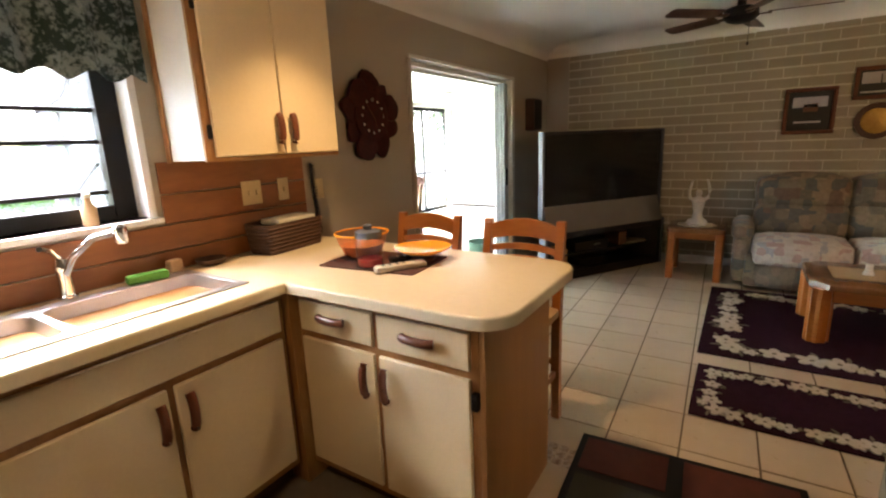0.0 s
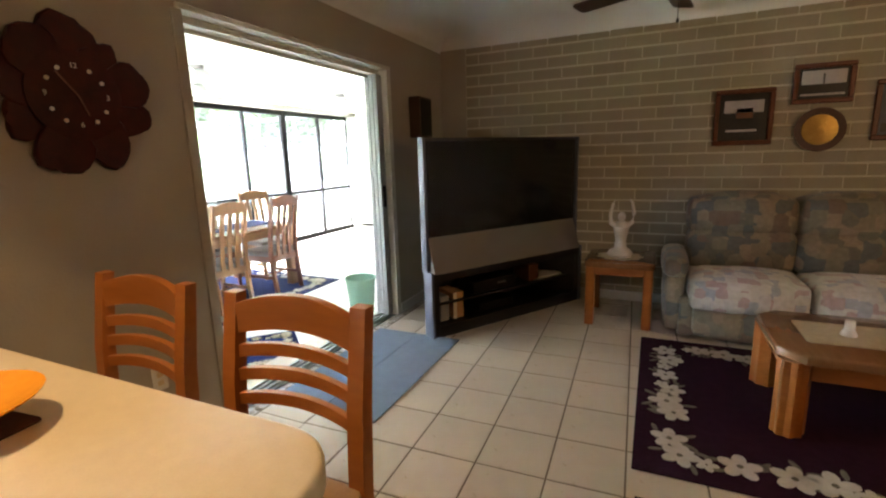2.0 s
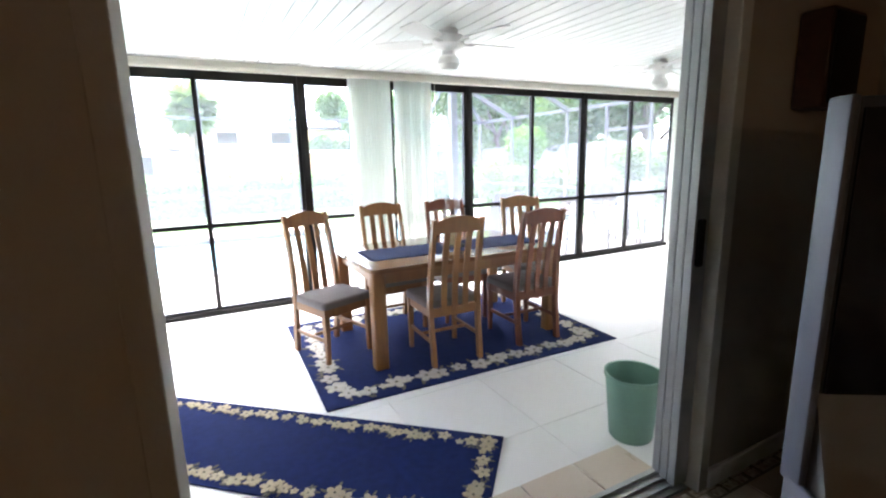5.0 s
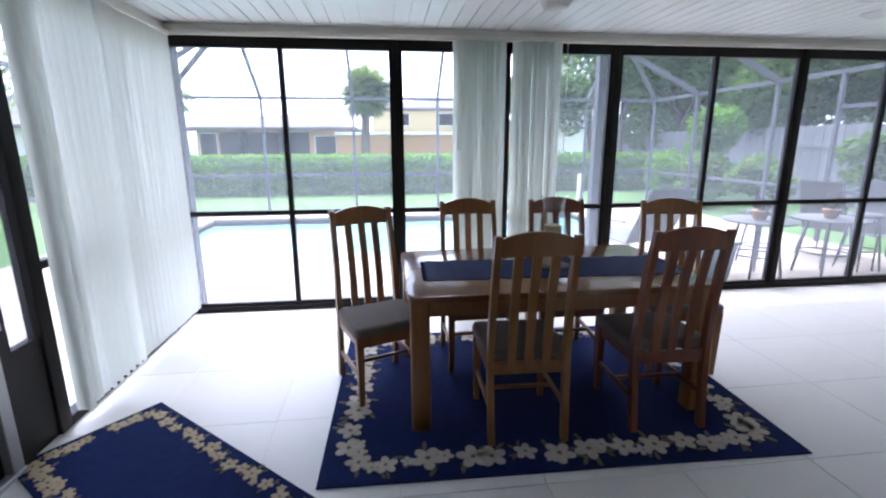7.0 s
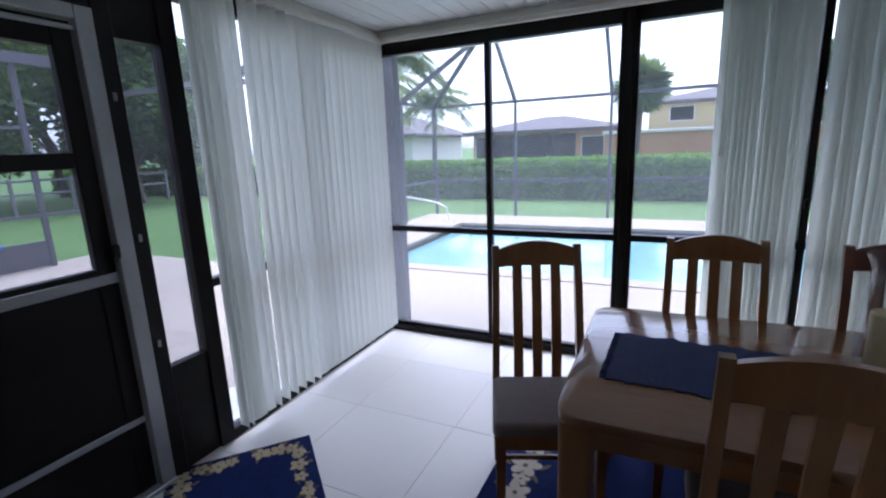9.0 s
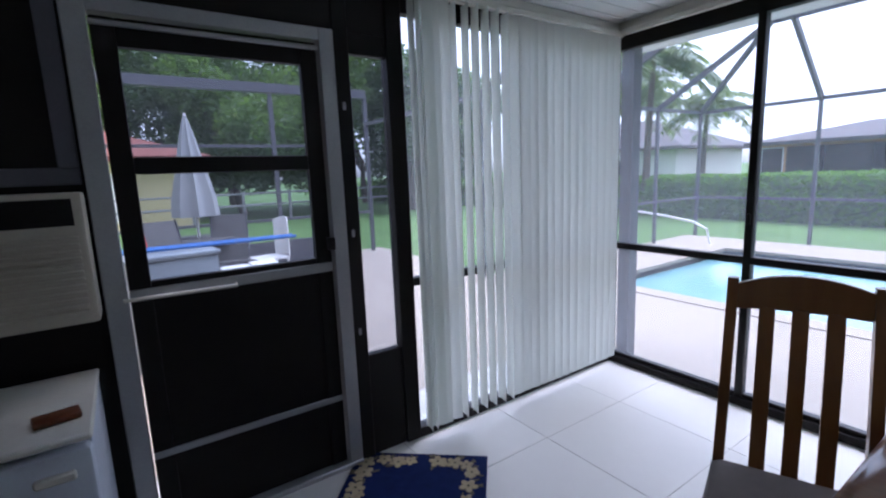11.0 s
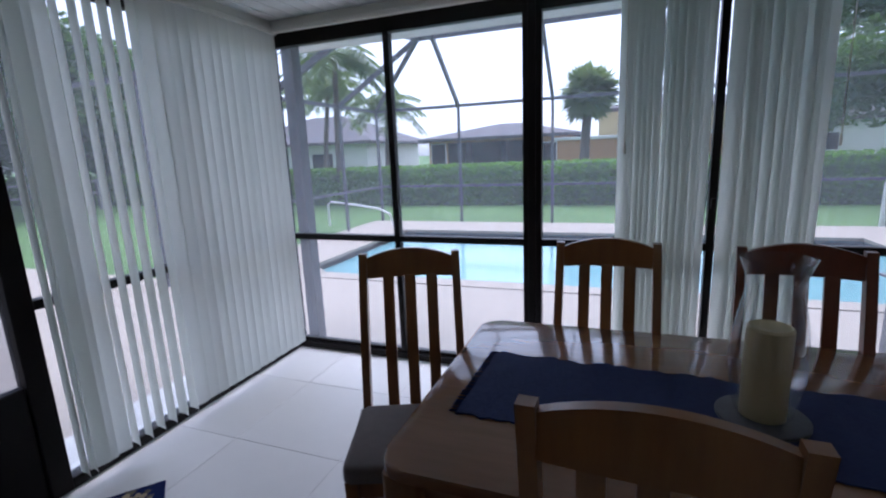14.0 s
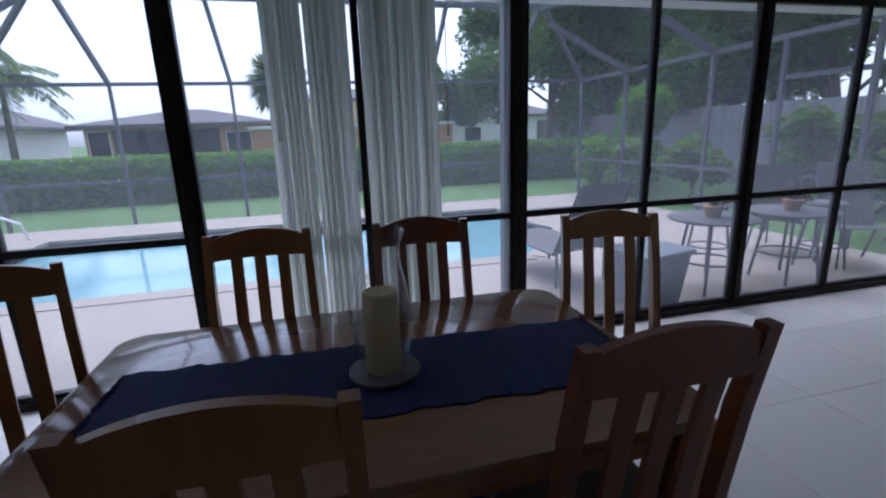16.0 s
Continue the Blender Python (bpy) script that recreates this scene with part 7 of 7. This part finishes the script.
house("low neighbour house with grey roof and tan walls behind the hedge", -36, -1.9, 9.6, 8, 2.5, 1.0, "stucco_tan", "roof", 90,
      [(-4.6, -3.6, 0.6, 2.3, "black"), (-3.4, 2.2, 0.2, 2.35, "black"), (-2.1, -1.7, 0.2, 2.35, "white"), (0.3, 0.7, 0.2, 2.35, "white"), (2.6, 3.9, 0.7, 2.1, "black")])
house("yellow two-storey neighbour house behind a tan garden room", -38.5, 9.2, 9.5, 8, 3.9, 1.0, "stucco_yel", "roof", 90, [(-3.5, -2.2, 2.9, 3.7, "black"), (0, 1.4, 2.9, 3.7, "black")])
gr = thing("garden_room", "tan stucco garden room with a flat white roof edge", "building", -32, 8.2, GZ, 90)
bx("wall", gr, M["stucco_tan"], -5.9, 5.9, -2.0, 2.0, 0, 2.15, 0)
bx("roof", gr, M["white"], -6.05, 6.05, -2.15, 2.15, 2.15, 2.32, 0.02, "flat white roof edge")
house("white neighbour house with a dark hipped roof", -34.6, -16.6, 12, 9, 2.6, 2.2, "white", "roof", 90, [(-3.5, -2.0, 0.9, 2.0, "black"), (1.5, 3.2, 0.9, 2.0, "black")], 0.8)
house("white neighbour house with a chimney beyond the hedge", -44, 21, 10, 8, 2.8, 1.8, "white", "roof", 90, [(-3.0, -1.6, 0.9, 2.0, "black")])
bm = bmesh.new()
box(bm, -39.6, -38.6, 17.6, 18.9, GZ + 2.6, GZ + 5.4)
solid("chimney", bm, M["white"], "white masonry chimney of the far house", "chimney")
house("pale yellow neighbour house with a red roof", 3.5, -19.0, 14, 8, 2.5, 1.6, "stucco_yel", "roof_red", 180, [(1.0, 4.5, 0.3, 2.1, "white"), (-3.5, -1.5, 0.8, 2.0, "black")])

# ---------------------------------------------------------------- pieces of walls and floors
def shared_box(name, sx, sy, sz, bev, material):
    bm = bmesh.new()
    box(bm, -sx / 2, sx / 2, -sy / 2, sy / 2, -sz / 2, sz / 2)
    if bev:
        top = [f for f in bm.faces if f.normal.z > 0.9] if sz < sy else [f for f in bm.faces if f.normal.y < -0.9]
        bmesh.ops.bevel(bm, geom=list({e for f in top for e in f.edges}), offset=bev, segments=1, affect="EDGES")
    return mesh_of(name, bm, material, False)


def piece(name, me, parent, x, y, z, rx=0, ry=0, rz=0):
    ob = new(name, me)
    ob.parent = parent
    ob.matrix_basis = pose(x, y, z, rx, ry, rz)
    return ob


T, SKEW = 0.314, radians(1.8)
tile_mesh = shared_box("tile", T - 0.008, T - 0.008, 0.01, 0.002, M["tile"])
for i in range(-7, 13):
    for j in range(-18, 11):
        u, v = (i + 0.5) * T, (j + 0.5) * T
        x, y = 1.635 + u * math.cos(SKEW) - v * math.sin(SKEW), 4.315 + u * math.sin(SKEW) + v * math.cos(SKEW)
        if x + T / 2 < 0.10 or x > 5.25 or y > 7.1 or y < -0.6 or (x + T / 2 < 1.44 and y < 2.9):
            continue
        if x - T * 0.53 > 0.075:
            piece("tile", tile_mesh, floor, x, y, -0.005, random.uniform(-0.12, 0.12), random.uniform(-0.12, 0.12), math.degrees(SKEW))
        elif y > 3.25:
            bm = bmesh.new()
            w = x + T / 2 - 0.004 - 0.075
            box(bm, -w / 2, w / 2, -T / 2 + 0.004, T / 2 - 0.004, -0.005, 0.005)
            piece("tile", mesh_of("tile_cut", bm, M["tile"]), floor, 0.075 + w / 2, y, -0.005)

P = 0.66
ptile = shared_box("tile_porch", P - 0.003, P - 0.003, 0.01, 0.001, M["lan_tile"])
for i in range(6):
    for j in range(13):
        piece("tile", ptile, porch, -0.53 - i * P, 3.52 + j * P, LZ - 0.005)

L, H = 0.262, 0.098
brick_near = shared_box("brick", L - 0.008, 0.014, H - 0.017, 0.0025, M["brick"])
rows = []
for r in range(32):
    z = 0.04 + (r + 0.5) * H
    if z > 2.36:
        break
    x = 0.27 + (0 if r % 2 else -L / 2)
    while x < 5.2:
        a, b = max(x, 0.272), min(x + L, 5.2)
        if b - a > 0.03:
            rows.append((a, b, z))
        x += L
near = [k for k in rows if k[0] > 0.3 and 0.85 < k[2] and k[1] - k[0] > L - 0.01][:300]
keep = set(near)
for a, b, z in near:
    piece("brick", brick_near, bw, (a + b) / 2, BY + 0.001 + random.uniform(-0.0012, 0.0012), z)
bm = bmesh.new()
for a, b, z in rows:
    if (a, b, z) not in keep:
        box(bm, a + 0.004, b - 0.004, BY - 0.006, BY + 0.006, z - H / 2 + 0.0085, z + H / 2 - 0.0085)
tagged(part("brick_rest", bm, M["brick"], bw, "", False), kind="stuff")
